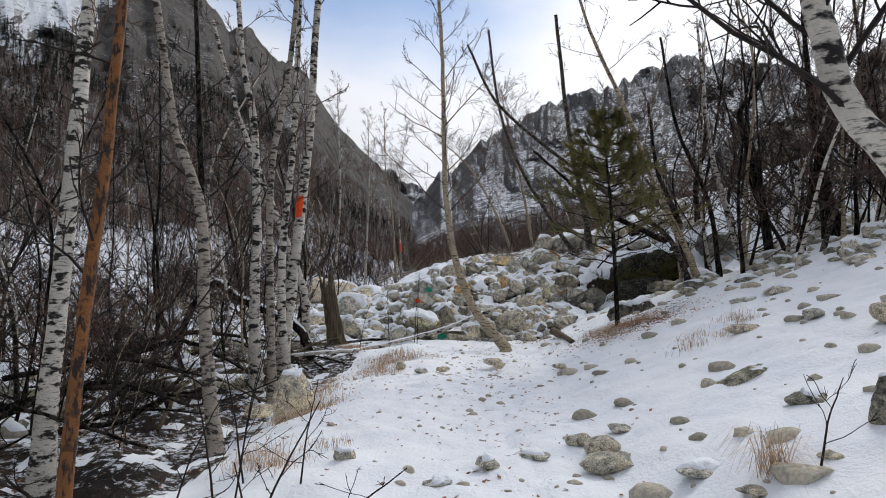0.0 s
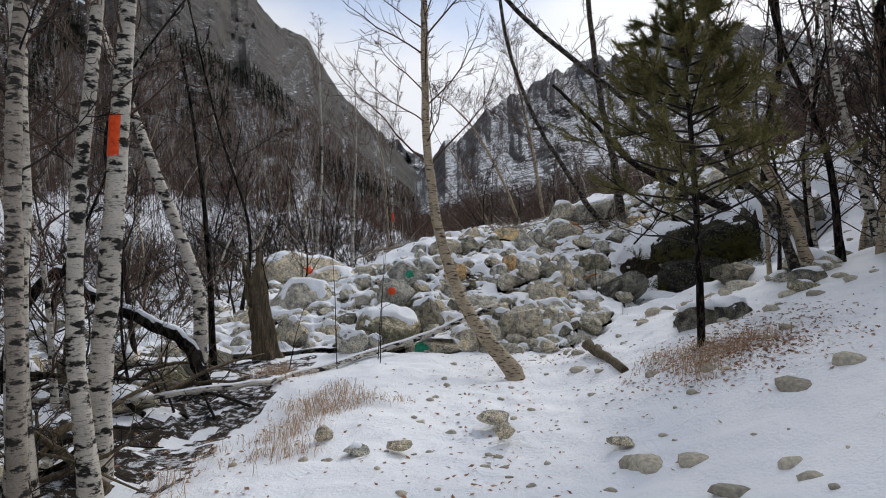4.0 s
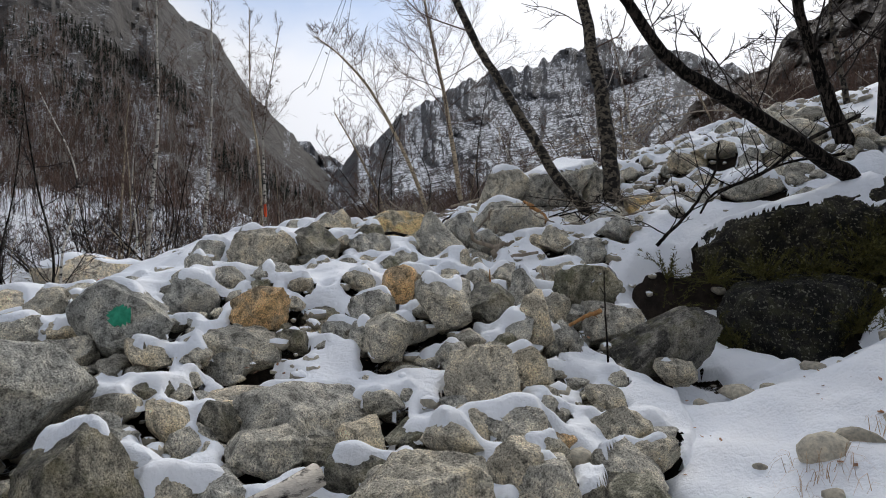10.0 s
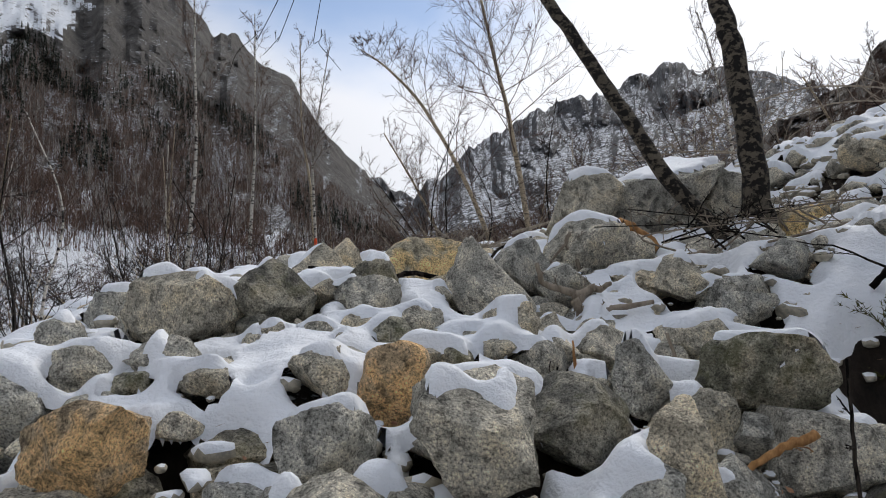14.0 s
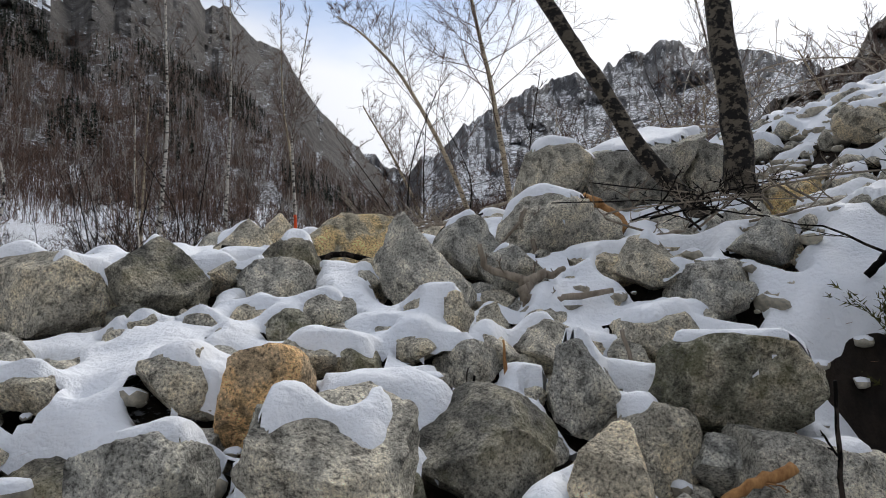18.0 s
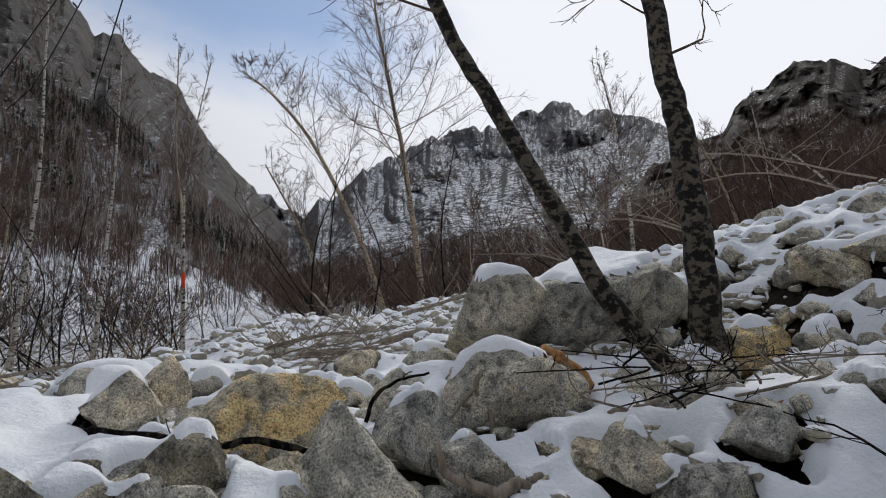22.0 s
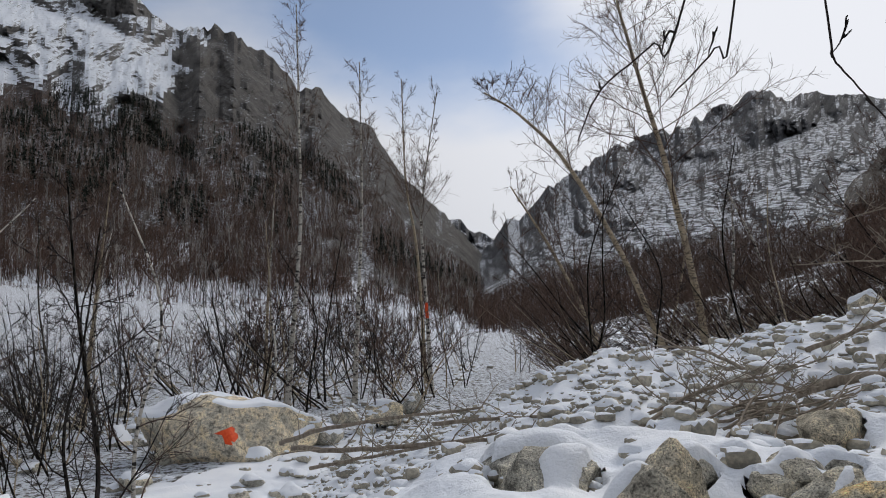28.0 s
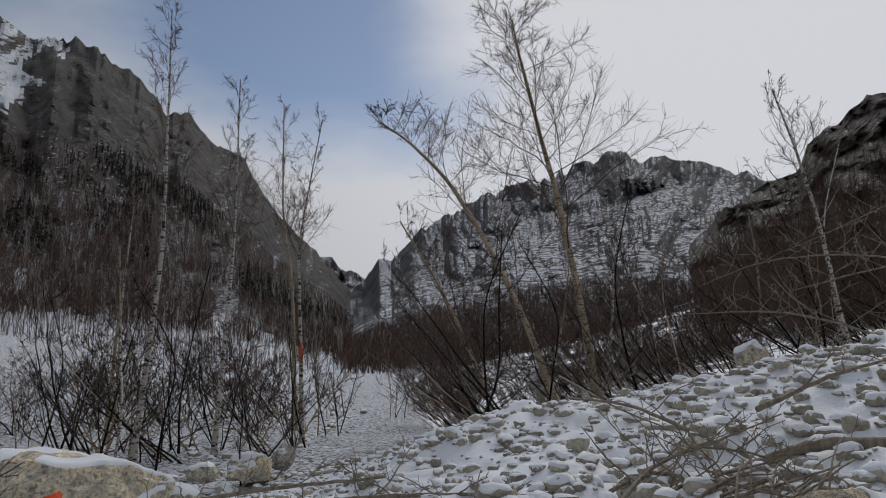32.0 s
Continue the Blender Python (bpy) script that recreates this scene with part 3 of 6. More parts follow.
far_wood("bank_scrub", pl, rs.uniform(2, 4, len(pl)), TWIG_FAR, 3, "leafless scrub on the snowy river bank")
pl = slope_places(on_right, 12000, -7, 34, 0.0, 0.36, 6, 0.0)
far_wood("far_bare_wood", pl, rs.uniform(2.5, 5.5, len(pl)), TWIG_FAR, 7, "leafless wood below the snowy mountain")
pl = slope_places(on_cliff, 8000, 22, 80, 0.0, 0.75, 8, 0.1)
far_wood("cliff_scrub", pl, rs.uniform(2.5, 6, len(pl)), TWIG_FAR, 9, "leafless brown scrub on the foot of the cliff")
pl = np.vstack([slope_places(on_left, 3000, -62, -17, 0.55, 0.7, 12, 0.85), slope_places(on_left, 1700, -62, -23, 0.3, 0.64, 13, 0.6), slope_places(on_left, 160, -16, -7, 0.3, 0.5, 14, 0.7)])
far_wood("far_fir_wood", pl, rs.uniform(5, 10.5, len(pl)), NEEDLE_DARK, 10, "dark firs along the foot of the cliffs", False)


# ---------------------------------------------------------------- boulders
def ball(levels):
    bm = bmesh.new()
    bmesh.ops.create_icosphere(bm, subdivisions=levels, radius=1)
    v = np.array([x.co[:] for x in bm.verts])
    f = np.array([[x.index for x in q.verts] for q in bm.faces])
    bm.free()
    return v, f


BALL = {k: ball(k) for k in (1, 2, 3, 4, 5, 6)}


def vertex_normals(v, f):
    fn = np.cross(v[f[:, 1]] - v[f[:, 0]], v[f[:, 2]] - v[f[:, 0]])
    n = np.zeros_like(v)
    for k in range(3):
        np.add.at(n, f[:, k], fn)
    return n / (np.linalg.norm(n, axis=1)[:, None] + 1e-12)


def stone_shape(seed, levels, facets=15, sharp=0.98, square=None):
    """A weathered block in a unit box: a rounded cube, worn and cut by planes, then roughened."""
    r = np.random.RandomState(seed)
    v, f = BALL[levels]
    power = square or r.uniform(2.4, 4.2)
    v = v / (np.abs(v) ** power).sum(1)[:, None] ** (1 / power)
    v = v @ np.array(Euler((r.uniform(-0.35, 0.35), r.uniform(-0.35, 0.35), r.uniform(0, 3))).to_matrix()).T
    for _ in range(facets):
        n = r.normal(size=3)
        n /= np.linalg.norm(n)
        d = r.uniform(0.6, 0.98)
        v = v - sharp * np.maximum(0, v @ n - d)[:, None] * n
    v = v * (1 + 0.09 * fbm(v * 1.6 + seed, 3, seed % 97))[:, None]
    if levels > 2:
        v = v * (1 + 0.032 * ridged(v * 4 + seed, 4, seed % 89))[:, None]
    lo, hi = v.min(0), v.max(0)
    return (v - (lo + hi) / 2) / (hi - lo), f


ROCK_WORD = {"g": "grey granite", "t": "tan granite", "o": "rusty orange granite", "y": "yellow-brown granite", "w": "pale granite", "d": "dark grey granite", "m": "mossy grey granite",
             "k": "black mossy rock", "l": "dark lichened granite"}
PLACED = []
# the boulders of the rock field, on which one connected blanket of snow comes to lie: corners, faces, share of snow
STONES = []


def in_field(x, y):
    return -4.4 < x < 7.9 and 15.9 < y < 26.3


count_rock = [0]


def rock(x, y, z, w, h, kind="g", snow=0.3, depth=None, turn=None, tilt=(0, 0), levels=None, facets=15, name="boulder", shape=None, warp=None, square=None):
    """A boulder of width w and height h with its middle at (x, y, z) and snow lying on its top."""
    count_rock[0] += 1
    seed = shape or 100 + count_rock[0] * 7
    r = np.random.RandomState(seed)
    levels = levels or (5 if w > 0.42 else 4 if w > 0.2 else 3)
    v, f = stone_shape(seed, levels, facets, square=square)
    d = depth or w * r.uniform(0.75, 1.05)
    h = max(h, 0.32 * w)
    if y < 14 and snow < 0.9 and depth is None and w > 0.2:
        h, z = 0.72 * h, z - 0.12 * h
    if 3.9 < x < 7.0 and 21.5 < y < 24.3 and w < 0.5:
        z = min(z, gz(x, y) + 0.22 * h)
    v = v * np.array((w, d, h)) if warp is None else warp(v)
    rot = Euler((radians(tilt[0]), radians(tilt[1]), radians(r.uniform(-25, 25) if turn is None else turn))).to_matrix()
    v = v @ np.array(rot).T
    name = "stone" if w <= 0.3 else name
    body = mesh_of(name, v, f, ROCK[kind])
    body.set_sharp_from_angle(angle=radians(24))
    ob = tagged(new(name, body), ROCK_WORD[kind] + (" boulder capped with snow" if snow > 0.6 else " boulder with patches of snow" if snow > 0.2 else " boulder, almost bare of snow"),
                "boulder" if w > 0.3 else "stone", "boulders of the rock field")
    ob.location = (x, y, z)
    PLACED.append((x, y, max(w, d) / 2, z + h / 2))
    if in_field(x, y):
        STONES.append((v + np.array((x, y, z)), f, snow))
    snow = 0.75 * snow
    if snow > 0.08 and not in_field(x, y):
        n = vertex_normals(v, f)
        out = n
        n = n + 0.7 * v / (np.linalg.norm(v, axis=1)[:, None] + 1e-9)
        n /= np.linalg.norm(n, axis=1)[:, None] + 1e-9
        th = 0.98 - 0.62 * snow
        m = smooth(th - 0.22, th + 0.26, n[:, 2] + 0.42 * fbm(v * 2.6 / max(w, 0.3) + seed, 3, 41))
        m = m * smooth(-0.2, 0.15, v[:, 2] / h)
        if (m[f].max(1) > 0.03).sum() > 6:
            thick = (0.016 + 0.036 * snow) * min(1.0, w / 0.55)
            c = v + out * (-0.025 + 0.039 * m)[:, None]
            c[:, 2] += m * m * thick * (0.75 + 0.25 * fbm(v * 4 + 3, 2, 43))
            keep = m[f].max(1) > 0.01
            used, inv = np.unique(f[keep], return_inverse=True)
            part("snow_cap", mesh_of("snow_cap", c[used], inv.reshape(-1, 3), SNOW_CAP), ob, "smooth white snow cap")
    return ob


def paint(ob, at, radius, mat, word):
    """A daub of trail-marking paint on a boulder, a hair above its face."""
    me = ob.data
    v = np.array([q.co[:] for q in me.vertices])
    f = np.array([q.vertices[:] for q in me.polygons])
    c = v[f].mean(1)
    at = np.asarray(at, float) - np.array(ob.location)
    near = c[np.argmin(np.linalg.norm(c - at, axis=1))]
    keep = np.linalg.norm(c - near, axis=1) + 0.25 * radius * fbm(c * 30, 2, 3) < radius
    used, inv = np.unique(f[keep], return_inverse=True)
    p = v + vertex_normals(v, f) * 0.006
    part("paint_mark", mesh_of("paint_mark", p[used], inv.reshape(-1, 3), mat), ob, word)



def rock_heap(name, spots, label, seed):
    """Boulders past counting, with their snow, joined in one object."""
    r = np.random.RandomState(seed)
    V, T, I, k = [], [], [], 0
    shapes = [stone_shape(7000 + q, 3) for q in range(10)]
    for x, y, w in spots:
        v, f = shapes[r.randint(10)]
        a = r.uniform(0, 6.28)
        h = w * r.uniform(0.45, 0.75)
        v = v * np.array((w, w * r.uniform(0.7, 1), h))
        v = np.c_[v[:, 0] * math.cos(a) - v[:, 1] * math.sin(a) + x, v[:, 0] * math.sin(a) + v[:, 1] * math.cos(a) + y, v[:, 2] + gz(x, y) + (-0.05 if x > 3.5 and y > 21.3 else 0.2) * h]
        n = vertex_normals(v, f)
        V.append(v)
        T.append(f + k)
        if in_field(x, y):
            STONES.append((v, f, r.uniform(0.3, 0.95)))
        bare = 2.0 if in_field(x, y) else 0.5
        I.append((n[f][:, :, 2].mean(1) > bare + 0.3 * value_noise(v[f].mean(1) * 4, seed)).astype(int))
        k += len(v)
    tagged(new(name, mesh_of(name, np.vstack(V), np.vstack(T), [ROCK["g"], SNOW_CAP], True, np.concatenate(I))), label, "boulders", kind="stuff")


rock(2.80, 4.68, -0.02, 0.25, 0.08, 't', 0.1)
rock(3.29, 4.76, 0.16, 0.26, 0.08, 't', 0.2)
rock(3.73, 5.00, 0.46, 0.27, 0.54, 'd', 0.3)
rock(2.65, 5.27, -0.05, 0.30, 0.10, 'g', 0.5)
rock(0.93, 5.43, -0.21, 0.22, 0.06, 'g', 0.5)
rock(1.28, 5.86, -0.19, 0.19, 0.10, 'g', 0.4)
rock(3.63, 5.87, 0.32, 0.35, 0.16, 'd', 0.4)
rock(0.19, 5.88, -0.17, 0.18, 0.14, 't', 0.2)
rock(2.20, 5.96, -0.17, 0.47, 0.20, 't', 0.1)
rock(1.65, 6.11, -0.18, 0.24, 0.09, 'g', 0.4)
rock(2.21, 6.35, -0.14, 0.30, 0.21, 't', 0.1)
rock(2.05, 6.54, -0.14, 0.23, 0.18, 'g', 0.1)
rock(2.43, 6.73, -0.09, 0.22, 0.09, 'g', 0.1)
rock(5.04, 7.29, 0.90, 0.32, 0.31, 't', 0.1)
rock(-1.15, 7.76, -0.13, 0.32, 0.22, 't', 0.2)
rock(4.91, 8.47, 0.85, 0.28, 0.18, 'g', 0.3)
rock(4.30, 8.91, 0.65, 0.44, 0.21, 't', 0.1)
rock(0.28, 10.75, -0.08, 0.20, 0.09, 'g', 0.3)
rock(0.60, 10.88, -0.06, 0.21, 0.13, 't', 0.2)
rock(2.36, 10.97, -0.02, 0.22, 0.12, 't', 0.2)
rock(-0.08, 11.11, -0.05, 0.16, 0.15, 't', 0.1)
rock(1.45, 11.31, -0.05, 0.19, 0.13, 't', 0.1)
rock(1.35, 11.80, -0.04, 0.31, 0.16, 't', 0.05)
rock(-3.16, 12.84, -0.00, 0.62, 0.65, 'g', 0.1)
rock(-3.21, 13.66, -0.10, 0.35, 0.23, 'g', 0.5)
rock(3.95, 14.3, 0.62, 0.6, 0.5, 'l', 0.9)
rock(4.35, 14.1, 0.68, 0.55, 0.5, 'l', 0.9)
rock(-0.81, 15.64, 0.13, 0.49, 0.47, 'g', 0.5)
rock(-0.52, 15.78, 0.11, 0.29, 0.33, 'g', 0.3)
green_low_boulder = rock(0.42, 16.23, -0.05, 1.01, 0.53, 't', 0.15)
rock(-0.36, 16.36, 0.27, 1.10, 0.82, 'm', 0.8)
rock(-2.03, 16.54, 0.18, 0.64, 0.64, 't', 0.2)
rock(1.29, 16.60, 0.20, 0.45, 0.53, 'g', 0.4)
rock(1.80, 17.07, 0.29, 0.81, 0.68, 't', 0.1)
rock(0.16, 17.24, 0.37, 0.68, 0.79, 'd', 0.8)
rock(2.35, 17.54, 0.34, 0.33, 0.49, 't', 0.1)
red_mark_boulder = rock(-0.46, 17.91, 0.75, 0.74, 0.71, 'g', 0.1)
rock(2.72, 18.11, 0.35, 0.39, 0.36, 'o', 0.1)
rock(-3.25, 18.12, 0.25, 0.90, 0.50, 't', 0.2)
rock(1.11, 18.26, 0.51, 1.01, 0.52, 'g', 0.15)
rock(2.30, 18.42, 0.62, 0.56, 0.80, 't', 0.05, turn=-8, facets=5, square=5.0, depth=0.4, tilt=(-8, 4))
rock(-0.24, 18.33, 0.56, 0.28, 0.33, 't', 0.2)
rock(5.80, 18.35, 1.12, 0.79, 0.49, 'd', 0.8)
rock(1.99, 18.37, 0.50, 0.28, 0.21, 't', 0.05)
rock(1.66, 18.46, 0.53, 0.30, 0.22, 'g', 0.1)
rock(0.48, 18.52, 0.55, 0.37, 0.24, 'g', 0.1)
rock(0.96, 18.61, 0.48, 1.37, 0.38, 'w', 0.1)
rock(2.67, 18.66, 0.48, 0.22, 0.18, 'g', 0.2)
rock(1.54, 18.76, 0.65, 0.16, 0.16, 't', 0.1)
rock(1.81, 18.79, 0.67, 0.35, 0.27, 'g', 0.1)
rock(3.02, 18.81, 0.40, 0.40, 0.24, 'g', 0.3)
rock(-2.55, 18.86, 0.62, 1.18, 0.89, 'g', 0.9)
rock(0.98, 18.87, 0.66, 0.39, 0.21, 'g', 0.15)
rock(0.18, 18.91, 0.79, 0.19, 0.45, 'w', 0.3)
rock(1.63, 18.97, 0.98, 0.43, 0.38, 'g', 0.05)
rock(3.63, 19.07, 0.48, 0.25, 0.17, 't', 0.4)
rock(0.43, 19.08, 0.77, 0.52, 0.32, 'g', 0.1)
rock(3.27, 19.09, 0.46, 0.31, 0.20, 't', 0.2)
rock(1.72, 19.11, 0.74, 0.38, 0.14, 't', 0.2)
rock(2.80, 19.11, 0.61, 0.30, 0.28, 't', 0.5)
rock(0.51, 19.14, 0.84, 0.65, 0.43, 'g', 0.1)
green_mark_boulder = rock(-0.35, 19.14, 1.10, 0.86, 0.63, 'g', 0.3)
rock(4.01, 19.3, 0.66, 0.38, 0.24, 't', 0.3, tilt=(0, 25))
rock(3.26, 19.39, 0.55, 0.47, 0.26, 'g', 0.6)
rock(2.10, 19.42, 1.21, 0.53, 0.52, 'g', 0.5)
rock(0.62, 19.48, 0.92, 0.47, 0.29, 'd', 0.3)
rock(0.58, 19.50, 1.17, 0.49, 0.38, 'o', 0.05)
rock(1.86, 19.51, 0.93, 0.29, 0.19, 'g', 0.2)
rock(0.23, 19.56, 0.94, 0.30, 0.19, 'g', 0.4)
rock(2.88, 19.62, 1.07, 0.38, 0.53, 't', 0.7)
rock(1.06, 19.63, 0.96, 0.39, 0.22, 't', 0.1)
rock(1.30, 19.78, 1.03, 0.32, 0.26, 'd', 0.2)
rock(1.05, 19.86, 1.05, 0.70, 0.33, 'd', 0.4)
rock(-0.15, 19.89, 1.17, 0.60, 0.60, 'g', 0.4)
rock(2.93, 19.90, 0.88, 0.40, 0.39, 'g', 0.5)
rock(1.45, 19.93, 1.10, 0.30, 0.29, 'g', 0.2)
rock(2.93, 19.94, 0.82, 0.48, 0.27, 't', 0.5)
rock(3.30, 19.98, 0.77, 0.35, 0.25, 'g', 0.4)
rock(1.71, 20.02, 1.32, 0.38, 0.45, 'o', 0.05)
rock(1.10, 20.17, 1.17, 0.29, 0.20, 'g', 0.3)
rock(3.73, 20.17, 0.98, 0.65, 0.47, 'g', 0.1)
rock(2.63, 20.35, 1.12, 0.17, 0.21, 'g', 0.3)
rock(0.55, 20.45, 1.30, 0.49, 0.34, 'g', 0.3)
rock(2.96, 20.48, 1.31, 0.35, 0.43, 'g', 0.7)
rock(3.59, 20.57, 1.29, 0.78, 0.53, 'm', 0.8)
rock(0.76, 20.83, 1.53, 0.38, 0.34, 'd', 0.1)
rock(0.29, 20.92, 1.69, 0.78, 0.5, 't', 0.45, facets=6, square=4.5)
rock(1.14, 21.05, 1.50, 0.46, 0.29, 'g', 0.4)
rock(2.59, 21.06, 1.36, 0.24, 0.14, 'g', 0.8)
rock(0.74, 21.06, 1.76, 0.63, 0.49, 'd', 0.15)
rock(3.07, 21.19, 1.33, 0.40, 0.31, 'w', 0.6)
rock(1.71, 21.22, 1.52, 0.49, 0.22, 't', 0.4)
rock(1.75, 21.28, 1.55, 0.48, 0.22, 'g', 0.6)
rock(-0.39, 21.34, 1.62, 0.43, 0.39, 'g', 0.3)
rock(2.56, 21.35, 1.51, 0.27, 0.26, 't', 0.1)
rock(0.08, 21.38, 1.64, 0.59, 0.55, 'g', 0.3)
rock(1.62, 21.42, 1.61, 0.28, 0.31, 'g', 0.2)
rock(6.44, 21.42, 2.37, 0.36, 0.23, 'g', 0.3)
rock(-2.51, 21.43, 0.95, 1.09, 0.65, 'w', 1.0)
rock(2.17, 21.55, 1.76, 0.46, 0.86, 'g', 0.05, tilt=(-6, -36), turn=0, facets=6, square=4.0)
rock(3.48, 21.44, 1.46, 0.25, 0.22, 'g', 0.5)
rock(2.26, 21.44, 1.57, 0.44, 0.20, 'g', 0.7)
rock(2.71, 21.55, 1.52, 0.27, 0.29, 'g', 0.1)
rock(3.87, 21.58, 1.55, 0.34, 0.23, 'g', 0.8)
rock(2.60, 21.59, 1.57, 0.28, 0.27, 't', 0.1)
rock(4.67, 21.68, 1.89, 0.18, 0.10, 'g', 0.3)
rock(2.56, 21.68, 1.60, 0.30, 0.30, 'g', 0.2)
rock(3.29, 21.68, 1.60, 0.28, 0.21, 't', 0.6)
rock(1.84, 21.70, 1.67, 0.22, 0.24, 't', 0.05)
rock(3.97, 21.72, 1.70, 0.61, 0.37, 'g', 0.8)
rock(1.07, 21.80, 1.72, 0.56, 0.44, 'g', 0.5)
rock(4.91, 21.83, 2.07, 0.17, 0.11, 't', 0.2)
rock(5.49, 21.96, 2.39, 0.24, 0.28, 'g', 0.1)
rock(6.48, 22.01, 2.75, 0.33, 0.26, 'g', 0.6)
rock(5.40, 22.10, 2.42, 0.21, 0.21, 't', 0.3)
rock(1.64, 22.4, 1.96, 0.84, 0.58, 'y', 0.1, depth=0.6, turn=4, facets=5, square=5.0)
rock(1.36, 22.12, 1.73, 0.19, 0.15, 't', 0.05)
rock(6.44, 22.13, 2.82, 0.24, 0.25, 't', 0.1)
rock(3.41, 22.16, 1.83, 0.62, 0.34, 't', 0.95)
rock(0.60, 22.16, 1.74, 0.24, 0.17, 't', 0.3)
rock(6.17, 22.18, 2.76, 0.27, 0.29, 'g', 0.1)
rock(5.70, 22.29, 2.61, 0.36, 0.27, 't', 0.4)
rock(-0.11, 22.33, 1.78, 0.46, 0.28, 't', 0.4)
rock(5.12, 23.2, 2.4, 0.56, 0.46, 'y', 0.3, square=4.0, facets=6)
rock(4.29, 22.42, 2.18, 0.26, 0.25, 'g', 0.3)
rock(4.26, 22.46, 2.17, 0.24, 0.23, 'g', 0.4)
rock(6.38, 22.53, 2.97, 0.43, 0.33, 'g', 0.5)
rock(3.02, 22.57, 2.15, 0.73, 0.61, 'g', 0.9)
rock(-0.42, 22.61, 1.83, 0.44, 0.33, 'g', 0.5)
rock(2.66, 22.61, 1.89, 0.55, 0.18, 't', 0.9)
rock(3.90, 22.87, 2.17, 0.40, 0.23, 'g', 0.6)
rock(3.94, 22.89, 2.18, 0.38, 0.25, 'g', 0.5)
rock(0.84, 22.99, 2.09, 0.39, 0.45, 't', 0.15)
rock(6.37, 23.06, 3.09, 0.25, 0.21, 'g', 0.4)
rock(2.54, 23.09, 2.01, 0.72, 0.45, 'g', 0.25)
rock(5.86, 23.25, 3.03, 0.55, 0.41, 't', 0.4)
rock(5.47, 23.29, 2.85, 0.22, 0.16, 't', 0.3)
rock(6.79, 23.34, 3.40, 0.32, 0.36, 'g', 0.3)
rock(0.82, 23.34, 1.86, 0.32, 0.18, 't', 0.1)
rock(5.14, 23.36, 2.81, 0.29, 0.30, 'g', 0.2)
rock(0.28, 23.46, 1.96, 0.63, 0.47, 'g', 0.95)
rock(3.20, 23.46, 2.61, 0.71, 0.74, 't', 0.35)
rock(6.15, 23.0, 3.2, 0.6, 0.26, 't', 0.85)
rock(3.70, 23.71, 2.39, 0.38, 0.21, 'g', 0.8)
rock(0.19, 23.80, 1.99, 0.76, 0.40, 'g', 0.95)
rock(0.45, 23.94, 1.95, 0.77, 0.32, 'g', 0.9)
rock(2.12, 24.43, 2.11, 0.42, 0.40, 't', 0.5)
rock(0.36, 25.08, 2.15, 0.21, 0.17, 't', 0.1)
rock(1.32, 25.17, 2.18, 0.41, 0.25, 'g', 0.6)
rock(1.95, 26.02, 2.32, 0.41, 0.28, 'g', 0.7)
far_mark_boulder = rock(-6.64, 33.20, 0.84, 3.68, 2.03, 'w', 0.7, levels=5)
rock(6.30, 33.86, 3.26, 0.75, 0.72, 't', 0.5)
rock(-4.03, 35.86, 1.07, 1.00, 0.65, 'w', 0.95)
rock(-3.58, 37.11, 1.18, 0.62, 0.62, 'g', 0.5)
# the egg-shaped stone at the birches and the flat slab in the slope
rock(-1.1, 8.85, -0.25, 0.5, 0.78, 'w', 0.25, depth=0.42, turn=10, square=2.2, facets=4)
rock(3.68, 7.2, 0.24, 0.85, 0.3, 'm', 0.15, depth=0.4, tilt=(0, -24), turn=20, square=3.5)
rock(3.85, 6.85, 0.22, 0.36, 0.26, 'g', 0.2)
# the long slab, the boulder that bridges it, the great dark boulder and its lower shoulder
rock(3.95, 23.95, 2.75, 1.75, 0.72, 'g', 0.75, depth=1.1, tilt=(8, -24), turn=12)
rock(4.75, 24.1, 2.75, 0.55, 0.75, 'g', 0.1)
rock(7.25, 23.1, 3.42, 0.95, 0.6, 't', 0.5, square=3.5)
rock(6.68, 23.0, 3.3, 0.3, 0.36, 'g', 0.3)
def great_boulder(v):
    """A long wedge: a low overhanging nose at one end, rising and widening to the other."""
    u = v[:, 0] + 0.5
    top = 1.8 + 0.92 * u**0.85
    foot = 1.42 - 0.85 * smooth(0.0, 0.3, u)
    mid, deep = 21.5 - 0.3 * smooth(0, 0.4, u), 0.6 + 1.35 * smooth(0, 0.4, u)
    lift = v[:, 2] + 0.5
    z = foot + (top - foot) * lift
    y = mid + v[:, 1] * deep + 0.25 * (1 - lift) * smooth(0.0, 0.5, u)
    return np.c_[0.1 + 3.05 * v[:, 0] + 0.55 * (1 - lift) * (1 - smooth(0, 0.6, u)), y - 21.2, z - 1.6]


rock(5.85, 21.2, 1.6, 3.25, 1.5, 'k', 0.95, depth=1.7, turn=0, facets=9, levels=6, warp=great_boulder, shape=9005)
rock(4.04, 19.75, 0.76, 1.2, 0.62, 'l', 0.05, turn=-12, depth=0.85, tilt=(0, -26), facets=7, square=4.0)
# added block, near-black so its colour gives the shade under the great boulder
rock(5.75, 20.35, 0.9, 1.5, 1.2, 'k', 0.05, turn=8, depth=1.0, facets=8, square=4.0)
rock(4.6, 22.25, 1.93, 0.8, 0.42, 't', 0.9, depth=0.6, turn=10, square=4.0)
rock(3.75, 22.28, 1.93, 0.66, 0.24, 't', 0.9, depth=0.35, turn=-10, square=4.0)
rock(7.9, 20.4, 2.5, 1.2, 0.9, 'd', 0.8)
paint(red_mark_boulder, (-0.45, 17.4, 0.86), 0.075, ORANGE, "orange trail mark")
